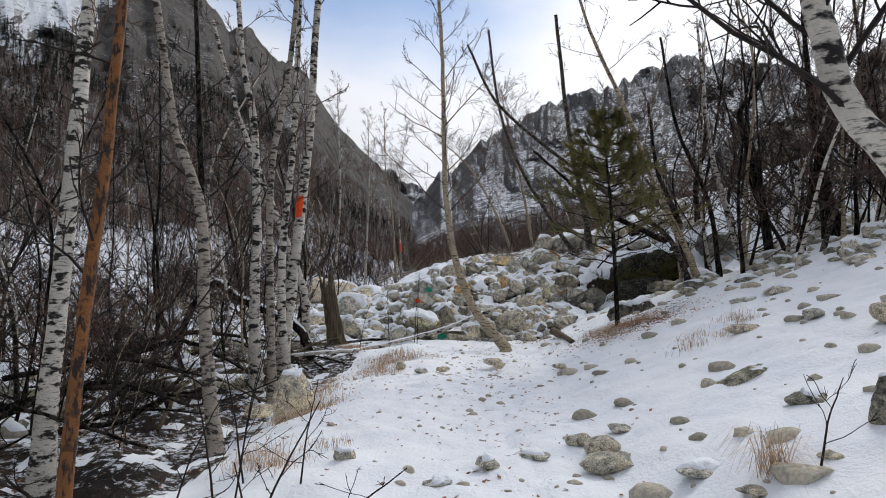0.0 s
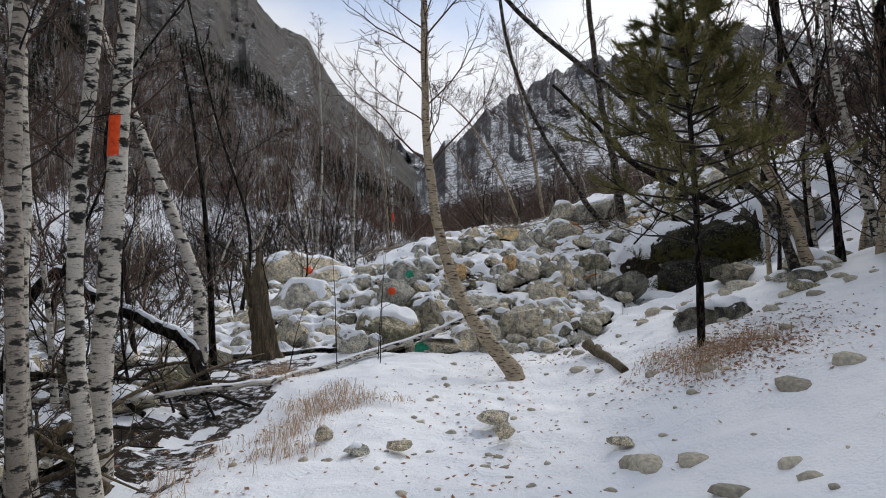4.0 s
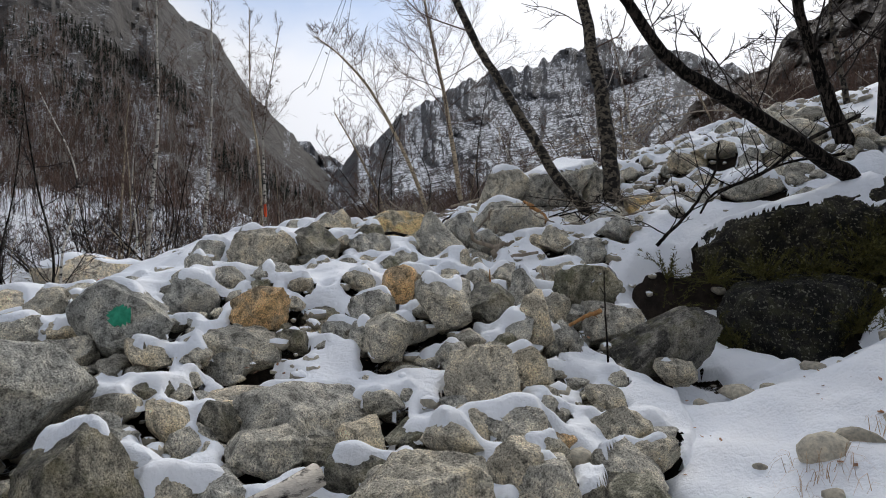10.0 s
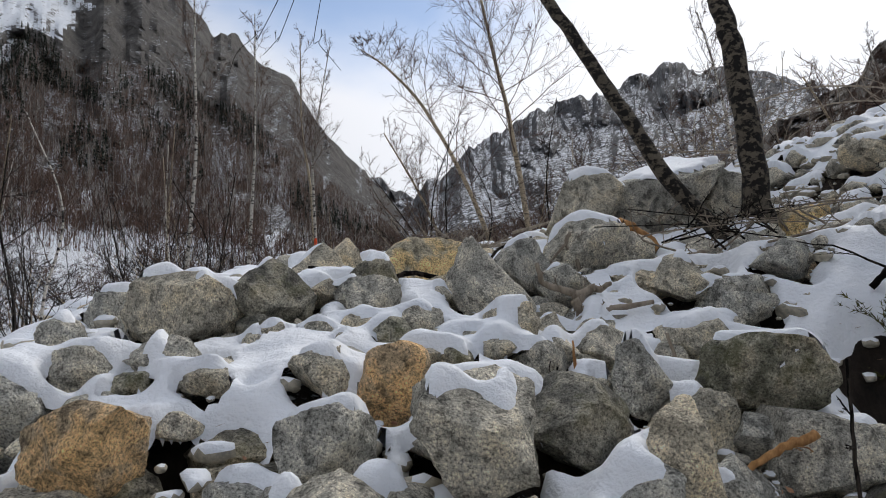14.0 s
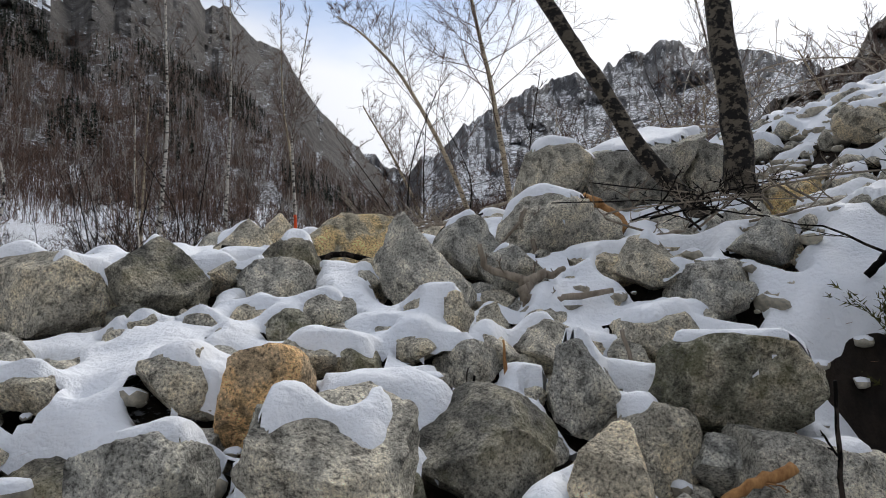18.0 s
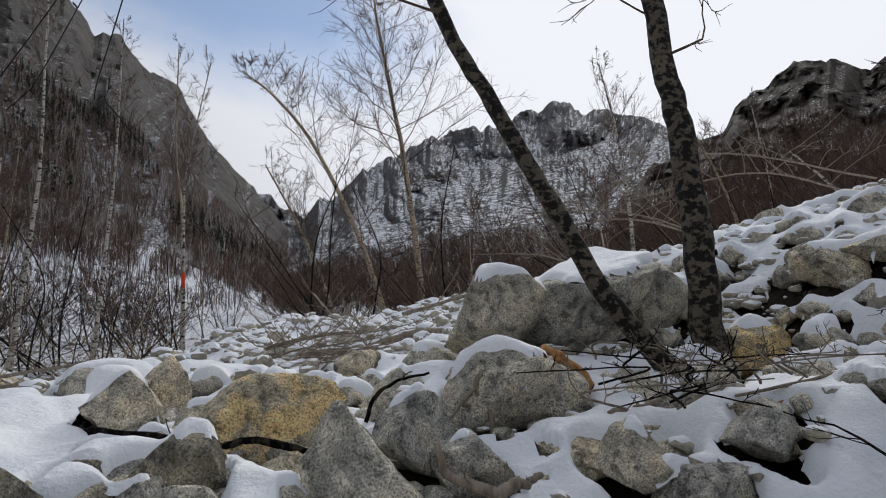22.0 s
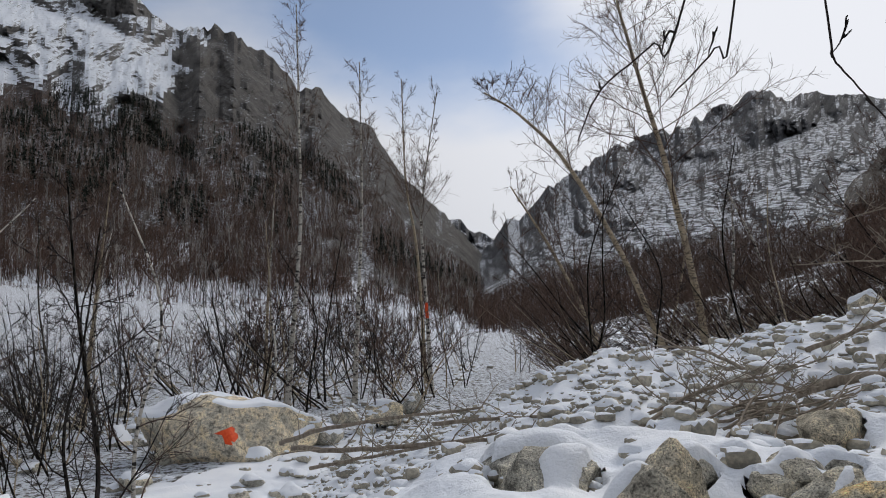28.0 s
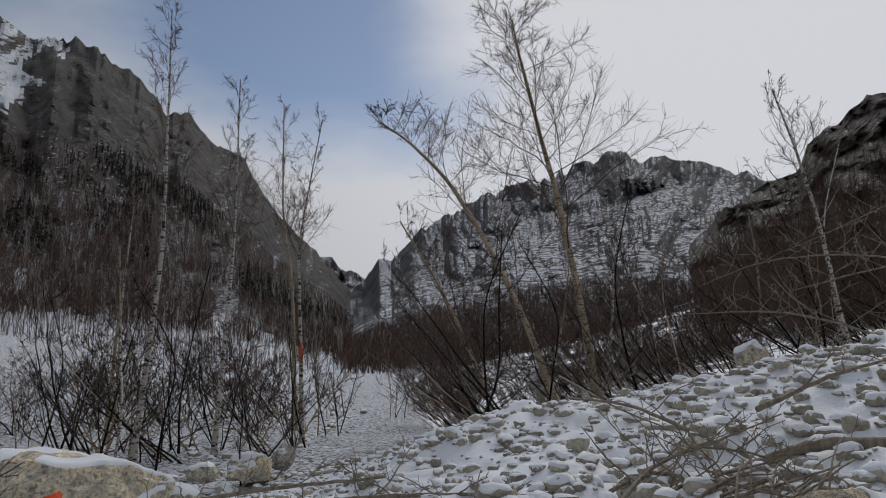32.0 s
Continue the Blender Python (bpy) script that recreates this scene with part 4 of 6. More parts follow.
paint(green_mark_boulder, (-0.35, 18.6, 1.25), 0.08, GREEN, "green trail mark")
paint(green_low_boulder, (0.2, 15.7, 0.05), 0.12, GREEN, "green trail mark")
paint(far_mark_boulder, (-5.7, 31.6, 1.4), 0.17, ORANGE, "orange trail mark")

# smaller boulders between the large ones
fill = np.random.RandomState(77)
made, heap, seen = 0, [], np.zeros((0, 4))
for _ in range(16000):
    fx, fy = fill.uniform(-4.8, 8), fill.uniform(16.0, 26.0)
    edge = 16.1 + 1.5 * float(smooth(2, 3.4, fx)) + 2.2 * float(smooth(3.2, 4.4, fx))
    if 3.5 < fx < 6.4 and fy > 21.4 and fill.uniform() < 0.6:
        continue
    if fy < edge or (3.5 < fx < 5.0 and 17 < fy < 20.6) or (fx > 3.9 and fy < 21.6) or (fy > 23.7 and fx < 4.2) or (fx < 0.6 and fy > 20.6):
        continue
    fw = 0.11 + 0.45 * fill.uniform(0, 1) ** 1.6
    if len(PLACED) != len(seen):
        seen = np.array(PLACED)
    if ((fx - seen[:, 0]) ** 2 + (fy - seen[:, 1]) ** 2 < (0.52 * (seen[:, 2] + fw / 2)) ** 2).any():
        continue
    near = -1.5 < fx < 5 and fy < 23
    if near and fw > 0.2 and made < 150:
        made += 1
        fh = fw * fill.uniform(0.55, 0.9)
        rock(fx, fy, gz(fx, fy) + fh * fill.uniform(0.12, 0.4), fw, fh, fill.choice(list("gggtttgdm")), fill.uniform(0.05, 0.9), shape=3000 + made, levels=5 if fw > 0.36 and fy < 21 else 4, tilt=(fill.uniform(-20, 20), fill.uniform(-25, 25)))
    elif len(heap) < 1000:
        heap.append((fx, fy, fw))
        PLACED.append((fx, fy, fw / 2, 0))
for k in range(44):
    fx, fy = fill.uniform(-6.0, -1.9), fill.uniform(8.5, 15.5)
    fw = fill.uniform(0.2, 0.75)
    if fx < -2.2 - 0.1 * (13 - fy) and (fx + 2.1) ** 2 + (fy - 15.5) ** 2 > 0.5:
        rock(fx, fy, gz(fx, fy) + 0.08 * fw, fw, fw * fill.uniform(0.5, 0.75), fill.choice(list("gtmdg")), fill.uniform(0.4, 1.0), levels=3, shape=4000 + k)
for _ in range(160):
    fx, fy = fill.uniform(-14, -3.0), fill.uniform(9, 38)
    heap.append((fx, fy, 0.25 + 0.7 * fill.uniform(0, 1) ** 2))
for _ in range(34):
    fx, fy = fill.uniform(5.2, 8.8), fill.uniform(10.5, 17)
    fw = fill.uniform(0.25, 0.62)
    if fx > 3.2 + 0.12 * (fy - 8) and not any((fx - a) ** 2 + (fy - b) ** 2 < (0.7 * (c + fw / 2)) ** 2 for a, b, c, _ in PLACED):
        rock(fx, fy, gz(fx, fy) + 0.02, fw, fw * fill.uniform(0.4, 0.65), fill.choice(list("gdmdg")), fill.uniform(0.2, 0.8), levels=3)
for _ in range(190):
    fx, fy = fill.uniform(5.2, 16), fill.uniform(8, 24)
    if not (fy < 14 and fx < 7) and not (fx < 8.2 and 18 < fy < 21.5):
        heap.append((fx, fy, 0.25 + 0.8 * fill.uniform(0, 1) ** 2))
rock_heap("boulder_heap", heap, "snow-dusted grey boulders heaped between the larger ones", 5)


def gravel(name, n, where, size, seed, label, mat=PEBBLE, sink=0.07, snowy=0):
    """Loose stones, too many to count, bedded in the snow."""
    r = np.random.RandomState(seed)
    V, T, I = [], [], []
    levels = 2 if size[1] > 0.1 else 1
    shapes = [stone_shape(5000 + k, levels, 7)[0] for k in range(12)]
    f = BALL[levels][1]
    pts = where(r, n)
    zs = ground(pts[:, 0], pts[:, 1])
    for k, ((x, y), z) in enumerate(zip(pts, zs)):
        s = size[0] + (size[1] - size[0]) * r.uniform() ** 2.2
        a = r.uniform(0, 6.28)
        c, sn = math.cos(a), math.sin(a)
        v = shapes[k % 12] * np.array((s, s * r.uniform(0.6, 1), s * r.uniform(0.45, 0.75)))
        V.append(np.c_[v[:, 0] * c - v[:, 1] * sn + x, v[:, 0] * sn + v[:, 1] * c + y, v[:, 2] + z + s * (snowy * r.uniform(-0.15, 0.25) - sink)])
        T.append(f + k * len(v))
        if snowy:
            I.append(vertex_normals(v, f)[f][:, :, 2].mean(1) > r.uniform(0.0, 0.85))
    tagged(new(name, mesh_of(name, np.vstack(V), np.vstack(T), [mat, SNOW_CAP], True, np.concatenate(I) if snowy else None)), label, "stones", kind="stuff")


gravel("scree_stones", 10500, lambda r, n: np.c_[r.uniform(-4, 9, n), 23.4 + 13 * r.uniform(0, 1, n) ** 1.2], (0.03, 0.23), 1, "small grey stones showing through snow on the scree slope", sink=0.0, snowy=1)
gravel("field_stones", 1500, lambda r, n: np.array([p for p in zip(r.uniform(-3.5, 6.5, n), r.uniform(16.4, 24, n)) if p[1] > 16.6 + 1.5 * min(max((p[0] - 1.6) / 1.4, 0), 1) + 2.6 * min(max((p[0] - 3.2) / 0.8, 0), 1)]), (0.04, 0.2), 2, "small stones wedged between the boulders", sink=-0.1, snowy=1)
gravel("trail_stones", 260, lambda r, n: np.c_[1.1 + r.normal(0, 0.75, n), r.uniform(3.5, 17, n)], (0.02, 0.12), 3, "small stones poking through the snow on the trail")
gravel("slope_stones", 480, lambda r, n: np.c_[r.uniform(2.2, 10, n), r.uniform(4, 20, n)], (0.03, 0.34), 4, "stones half buried in snow on the hillside")
gravel("bank_stones", 2600, lambda r, n: np.c_[r.uniform(-22, -3, n), r.uniform(5, 55, n)], (0.06, 0.4), 6, "snowy river stones on the valley flat", snowy=1)


# ---------------------------------------------------------------- trees
def limb(p, d, length, n, up, crook, r):
    """A bending branch from p along d; up: how far it turns to the sky."""
    pts, d = [np.array(p, float)], np.array(d, float)
    for k in range(n - 1):
        d = d + np.array((0, 0, up / n)) + r.normal(0, crook, 3)
        d /= np.linalg.norm(d)
        pts.append(pts[-1] + d * length / (n - 1))
    return np.array(pts)


def grow(crown, trunk, radii, r, limbs, reach, start, rise, up, subs, twigs, thin=1.0, droop=0.0, fine=0.0045):
    """Limbs, branches and twigs on a trunk line, into the mesh crown."""
    n = len(trunk)
    turn = r.uniform(0, 6.28)
    for i in range(limbs):
        f = start + (1 - start) * (i + r.uniform(0, 0.8)) / limbs
        k = min(int(f * (n - 1)), n - 2)
        p = trunk[k] + (trunk[k + 1] - trunk[k]) * (f * (n - 1) - k)
        turn += 2.4 + r.uniform(-0.5, 0.5)
        e = rise + r.uniform(-0.2, 0.25)
        d = np.array((math.cos(turn) * math.cos(e), math.sin(turn) * math.cos(e), math.sin(e)))
        ln = reach * (1.05 - 0.75 * (f - start) / (1 - start + 1e-6)) * r.uniform(0.6, 1.15)
        base = min(np.interp(f, np.linspace(0, 1, n), radii) * 0.5, 0.0065 * ln + 0.004) * thin
        pts = limb(p, d, ln, 7, up, 0.13, r)
        crown.tube(pts, np.linspace(base, fine, 7), 4)
        for _ in range(subs):
            g = r.uniform(0.2, 0.98)
            j = min(int(g * 6), 5)
            q = pts[j] + (pts[j + 1] - pts[j]) * (g * 6 - j)
            dd = pts[j + 1] - pts[j]
            dd = dd / np.linalg.norm(dd) + r.normal(0, 0.55, 3)
            dd /= np.linalg.norm(dd)
            sl = ln * r.uniform(0.22, 0.5) * (1.1 - 0.5 * g)
            sp = limb(q, dd, sl, 5, up * 0.6 - droop, 0.16, r)
            crown.tube(sp, np.linspace(max(base * 0.4, fine * 1.2), fine * 0.7, 5), 3)
            for _ in range(twigs):
                u = r.uniform(0.15, 1)
                jj = min(int(u * 4), 3)
                q2 = sp[jj] + (sp[jj + 1] - sp[jj]) * (u * 4 - jj)
                d2 = sp[jj + 1] - sp[jj]
                d2 = d2 / np.linalg.norm(d2) + r.normal(0, 0.6, 3)
                d2 /= np.linalg.norm(d2)
                tl = sl * r.uniform(0.25, 0.6)
                crown.tube(limb(q2, d2, tl, 4, 0.25 - droop, 0.2, r), np.linspace(fine, fine * 0.45, 4), 3)


def tree(name, line, r0, r1, seed, bark, twig, label, limbs=14, reach=1.4, start=0.35, rise=0.6, up=0.5, subs=5, twigs=4, n=22, sides=12, thin=1.0, droop=0.0, fine=0.0045, flare=0.5,
         group="leafless trees of the valley", mark=None):
    """A leafless tree: a tapered trunk along line (points in the world) and a crown of limbs and twigs."""
    np.random.seed(seed)
    r = np.random.RandomState(seed)
    base = np.array(line[0], float)
    trunk = spline(np.array(line, float) - base, n)
    trunk[1:-1] += r.normal(0, r0 * 0.05, (n - 2, 3))
    s = np.linspace(0, 1, n)
    radii = r0 + (r1 - r0) * s
    radii = radii * (1 + flare * np.exp(-s * 22))
    root = new(name)
    root.location = base
    tagged(root, label, "tree", group)
    body = Geo()
    low = trunk.copy()
    low[0, 2] -= 0.15
    body.tube(low, radii, sides, 0.05)
    part("trunk", body.mesh("trunk", bark), root)
    crown = Geo()
    grow(crown, trunk, radii, r, limbs, reach, start, rise, up, subs, twigs, thin, droop, fine)
    part("crown", crown.mesh("crown", twig), root)
    if mark:
        lo, hi, face, mat = mark
        at = spline(np.array(line, float) - base, 200)
        sel = at[(at[:, 2] > lo) & (at[:, 2] < hi)]
        daub(root, sel, np.interp((lo + hi) / 2, at[:, 2], np.linspace(r0, r1, 200)) * 1.07 + 0.004, face, mat)
    return root


def daub(root, line, radius, face, mat):
    """A paint mark wrapped round part of a trunk, facing the bearing face in degrees."""
    line = line[:: max(1, len(line) // 8)]
    ang = np.radians(face) + np.linspace(-1.0, 1.0, 9)
    v = line[:, None] + radius * np.stack([np.sin(ang), np.cos(ang), 0 * ang], -1)[None]
    v[0, :, 2] -= 0.03 * np.random.RandomState(2).uniform(0, 1, 9)
    v[-1, :, 2] += 0.03 * np.random.RandomState(3).uniform(0, 1, 9)
    i = (np.arange(len(line) - 1)[:, None] * 9 + np.arange(8)[None]).ravel()
    part("paint_mark", mesh_of("paint_mark", v.reshape(-1, 3), np.stack([i, i + 1, i + 10, i + 9], -1), mat), root, "orange painted trail mark")


def up_line(x, y, top, lean=(0.0, 0.0), bend=(0.0, 0.0)):
    z = gz(x, y)
    return [(x, y, z), (x + lean[0] * 0.33 + bend[0], y + lean[1] * 0.33 + bend[1], z + (top - z) * 0.33),
            (x + lean[0] * 0.66 + bend[0], y + lean[1] * 0.66 + bend[1], z + (top - z) * 0.66), (x + lean[0], y + lean[1], top)]


# birches beside the trail
tree("birch", [(-1.87, 10.72, gz(-1.87, 10.72)), (-1.65, 10.55, 1.2), (-1.45, 10.36, 2.4), (-1.23, 10.13, 4.05), (-1.05, 10.0, 7.2)], 0.1, 0.04, 11, BIRCH, TWIG,
     "white-barked birch with an orange painted trail mark", limbs=12, reach=1.3, start=0.5, mark=(2.48, 2.78, 205, ORANGE))
tree("birch", [(-2.0, 10.07, gz(-2.0, 10.07)), (-2.05, 10.07, 1.1), (-2.01, 10.07, 2.0), (-2.08, 10.07, 3.6), (-2.25, 10.07, 4.5), (-2.5, 10.07, 7.2)], 0.085, 0.03, 12, BIRCH, TWIG, "slim white birch at the edge of the trail", limbs=14, reach=1.3, start=0.4)
tree("birch", [(-1.55, 10.2, gz(-1.55, 10.2)), (-1.68, 10.2, 0.7), (-1.68, 10.2, 1.79), (-1.54, 10.2, 3.16), (-1.48, 10.2, 4.5), (-1.4, 10.2, 7.0)], 0.07, 0.03, 13, BIRCH, TWIG, "slim white birch growing close to others", limbs=12, reach=1.2, start=0.45)
tree("birch", up_line(-2.35, 6.0, 6.5, (0.35, 0.3)), 0.085, 0.04, 14, BIRCH, TWIG, "pale birch with scarred bark in the thicket", limbs=12, reach=1.4, start=0.3)
tree("birch", up_line(-2.5, 9.6, 6.5, (-0.55, 0.5)), 0.055, 0.025, 15, BARK, TWIG_DARK, "dark-barked birch leaning in the thicket", limbs=12, reach=1.2, start=0.25)
tree("birch", [(-1.37, 7.2, gz(-1.37, 7.2)), (-1.45, 7.2, 0.1), (-1.52, 7.2, 0.88), (-1.56, 7.2, 1.86), (-1.76, 7.2, 2.5), (-1.9, 7.2, 3.0), (-2.3, 7.2, 5.5)], 0.075, 0.035, 16, BIRCH_GREY, TWIG_DARK, "scarred birch leaning back from the trail's edge", limbs=16,
     reach=1.3, start=0.15, n=30, thin=0.8)
tree("birch", [(-1.58, 9.5, gz(-1.58, 9.5)), (-1.62, 9.5, 0.9), (-1.63, 9.5, 2.67), (-1.38, 9.5, 4.2), (-1.2, 9.5, 6.2)], 0.062, 0.03, 26, BIRCH_GREY, TWIG_DARK, "grey-white birch behind the egg-shaped stone", limbs=12, reach=1.1, start=0.4)
tree("young_tree", [(-1.0, 4.2, gz(-1.0, 4.2)), (-0.93, 4.3, 1.0), (-0.83, 4.35, 2.2), (-0.7, 4.4, 4.5)], 0.042, 0.026, 17, PINE_BARK, TWIG_DARK, "young tree with flaking orange-brown bark", limbs=7, reach=1.1, start=0.18, subs=4,
     twigs=3)
tree("leaning_birch", [(1.68, 14.0, -0.08), (1.2, 14.5, 0.45), (0.86, 14.85, 1.0), (0.52, 15.2, 2.12), (0.33, 15.6, 3.9), (0.3, 15.8, 6.2), (0.15, 15.9, 9.0)], 0.105, 0.035, 18, BIRCH_OLD, TWIG,
     "birch leaning over the trail, bark peeling in dark bands", limbs=26, reach=2.2, start=0.56, rise=0.5, subs=7, twigs=5, n=40, sides=16, flare=0.25)
tree("birch", [(4.46, 23.05, gz(4.46, 23.05)), (4.34, 22.95, 2.24), (4.14, 22.9, 2.43), (3.79, 22.87, 2.83), (3.5, 22.87, 3.33), (3.24, 22.87, 3.74), (2.98, 22.87, 4.18), (2.73, 22.87, 4.57), (2.2, 22.8, 5.7), (1.7, 22.9, 7.4), (1.4, 23.0, 10.0)], 0.085, 0.04, 19, BIRCH_DARK, TWIG,
     "dark-barked birch leaning out of the boulders", limbs=10, reach=1.7, start=0.72, n=44, sides=14, thin=0.7)
tree("birch", [(4.72, 23.05, gz(4.72, 23.05)), (4.69, 23.0, 2.28), (4.61, 23.0, 3.03), (4.49, 23.0, 4.02), (4.35, 23.0, 4.62), (4.0, 23.0, 6.9), (3.7, 23.1, 10.5)], 0.14, 0.055, 20, BIRCH_DARK, TWIG, "upright birch with rough black bark at its foot", limbs=12,
     reach=1.7, start=0.66, n=34, sides=14, thin=0.7)
tree("birch", [(-2.28, 13.54, gz(-2.28, 13.54)), (-2.27, 13.5, 0.99), (-2.59, 13.5, 1.94), (-3.05, 13.5, 3.11), (-3.42, 13.5, 4.04), (-3.75, 13.5, 5.0), (-4.2, 13.5, 6.6)], 0.085, 0.035, 24, BIRCH, TWIG,
     "leaning birch with black bands rising from the brush", limbs=14, reach=1.5, start=0.4, n=30)
tree("young_tree", up_line(-2.69, 14.9, 4.6, (-0.5, 0.0), (0.1, 0.0)), 0.05, 0.015, 25, BARK, TWIG_DARK, "black-barked young tree behind the stump", limbs=12, reach=1.2, start=0.2)
# dark crooked trees above the great boulder
tree("crooked_tree", [(7.0, 20.95, gz(7.0, 20.95)), (6.6, 20.8, 2.5), (6.22, 20.67, 2.68), (5.26, 20.39, 3.11), (4.8, 20.25, 3.3), (4.29, 20.16, 3.58), (3.75, 19.9, 4.1), (3.2, 19.6, 4.55), (2.6, 19.2, 5.0)], 0.105, 0.03, 21, BARK, TWIG_DARK, "crooked dark tree bending over the boulders",
     limbs=13, reach=1.1, start=0.3, rise=0.9, n=34, thin=0.8)
tree("crooked_tree", [(7.3, 21.9, gz(7.3, 21.9)), (7.0, 21.9, 3.9), (6.6, 21.8, 5.0), (6.4, 21.8, 7.0)], 0.1, 0.04, 22, BARK, TWIG_DARK, "black-barked tree beside the boulders", limbs=11, reach=1.7, start=0.3, n=26)
tree("crooked_tree", [(7.9, 22.0, gz(7.9, 22.0)), (7.8, 21.8, 4.4), (8.1, 21.6, 6.0), (8.0, 21.6, 8.0)], 0.09, 0.05, 23, BARK, TWIG_DARK, "black-barked tree on the hillside", limbs=11, reach=1.6, start=0.3)
for k, (pts, r0, bark, limbs) in enumerate([([(5.5, 14.9, 1.2), (5.1, 15.0, 2.2), (4.2, 15.0, 2.9), (3.3, 15.0, 3.6), (1.6, 15.0, 5.1), (0.9, 15.0, 6.5)], 0.06, BIRCH_DARK, 22), ([(6.8, 14.8, 1.1), (6.65, 15.0, 1.6), (6.27, 15.0, 2.94), (6.0, 15.0, 4.35), (5.83, 15.0, 6.8)], 0.1, BIRCH, 16),
                                            ([(7.3, 14.8, 1.2), (7.2, 15.0, 1.6), (7.03, 15.0, 2.94), (6.75, 15.0, 4.3), (6.65, 15.0, 4.84), (7.0, 15.0, 5.3), (7.3, 15.0, 5.8)], 0.12, BARK, 12), ([(8.5, 14.8, 1.5), (8.35, 15.0, 3.2), (8.1, 15.0, 5.4), (8.0, 15.0, 7.5)], 0.15, BARK, 16),
                                            ([(5.7, 15.0, 1.2), (5.4, 15.0, 2.1), (4.85, 15.0, 3.3), (4.3, 15.0, 4.9), (3.6, 15.0, 6.6), (3.2, 15.0, 8.0)], 0.075, BIRCH_OLD, 20), ([(7.5, 14.4, 1.4), (7.9, 14.5, 3.4), (8.2, 14.5, 6.0)], 0.07, BARK, 16),
                                            ([(6.2, 15.2, 1.2), (6.0, 15.2, 3.0), (5.4, 15.2, 4.6), (5.1, 15.2, 6.6)], 0.055, BARK, 18), ([(8.9, 13.6, 1.8), (8.6, 13.7, 4.0), (8.4, 13.8, 7.0)], 0.08, BIRCH_DARK, 16)]):
    pts = [(pts[0][0], pts[0][1], gz(pts[0][0], pts[0][1]))] + pts[1:]
    tree("hillside_tree", pts, r0, 0.025, 40 + k, bark, TWIG_DARK if k in (2, 3) else TWIG, "crooked leafless tree in a clump on the hillside", limbs=limbs, reach=1.9, start=0.2, subs=6, twigs=5, thin=0.7, fine=0.0035, n=28)
tree("birch", [(3.3, 3.15, gz(3.3, 3.15)), (3.05, 3.1, 0.85), (2.83, 3.06, 1.27), (2.64, 3.03, 1.54), (2.5, 3.01, 1.7), (2.42, 2.99, 1.95), (2.38, 2.98, 2.3), (2.3, 3.0, 4.5)], 0.055, 0.04, 55, BIRCH, TWIG_DARK, "birch with curling black and white bark beside the trail", limbs=6, reach=1.2, start=0.5)

# thin stems crowding the edge of the trail and the hillside
stem_spot = np.random.RandomState(71)
STEM = []
for k in range(5):
    STEM.append(tree("thin_stem", [(0, 0, 0), (stem_spot.normal(0, 0.12), stem_spot.normal(0, 0.12), 1.3), (stem_spot.normal(0, 0.3), stem_spot.normal(0, 0.3), 2.8), (stem_spot.normal(0, 0.5), stem_spot.normal(0, 0.5), 4.6)],
                     0.03, 0.01, 170 + k, (BIRCH_DARK, BARK, BIRCH_OLD, BARK, BIRCH)[k], TWIG if k in (2, 4) else TWIG_DARK, "thin dark leafless stem with wiry twigs", limbs=16, reach=1.3, start=0.08, rise=0.5, subs=6, twigs=4, group="thin stems beside the trail", sides=7))


def stand(n, x0, x1, y0, y1, size, keep=lambda x, y: True):
    for _ in range(n):
        x, y = stem_spot.uniform(x0, x1), stem_spot.uniform(y0, y1)
        if keep(x, y):
            s = stem_spot.uniform(*size)
            c = copy_thing(STEM[stem_spot.randint(5)], pose(x, y, gz(x, y), stem_spot.normal(0, 7), stem_spot.normal(0, 7), stem_spot.uniform(0, 360)))
            c.scale = (s, s, s)


for k, b in enumerate(STEM):
    b.location = (-6 - 0.8 * k, 9 + 1.5 * k, gz(-6 - 0.8 * k, 9 + 1.5 * k))
stand(22, -6.5, -1.7, 5.0, 14.5, (0.5, 1.3), lambda x, y: x < -1.9 - 0.05 * (y - 5) and not (x > -2.6 and y < 6.5))
stand(18, 5.3, 9.5, 12.0, 17.5, (0.8, 1.5))
stand(8, -9, -4, 12, 24, (0.9, 1.6))
stand(22, -13, -5.5, 26, 42, (0.7, 1.3), lambda x, y: not (abs(x + 6.6) < 2.8 and y < 36))
stand(16, 8.0, 13.0, 15.0, 24.0, (0.9, 1.6))
stand(14, 0.5, 9.0, 29.5, 35.0, (0.6, 1.0), lambda x, y: y > 31.5 + 0.1 * x)
stand(16, -12, -4.5, 20, 33, (0.6, 1.2), lambda x, y: not (abs(x + 6.6) < 2.5 and y > 30))

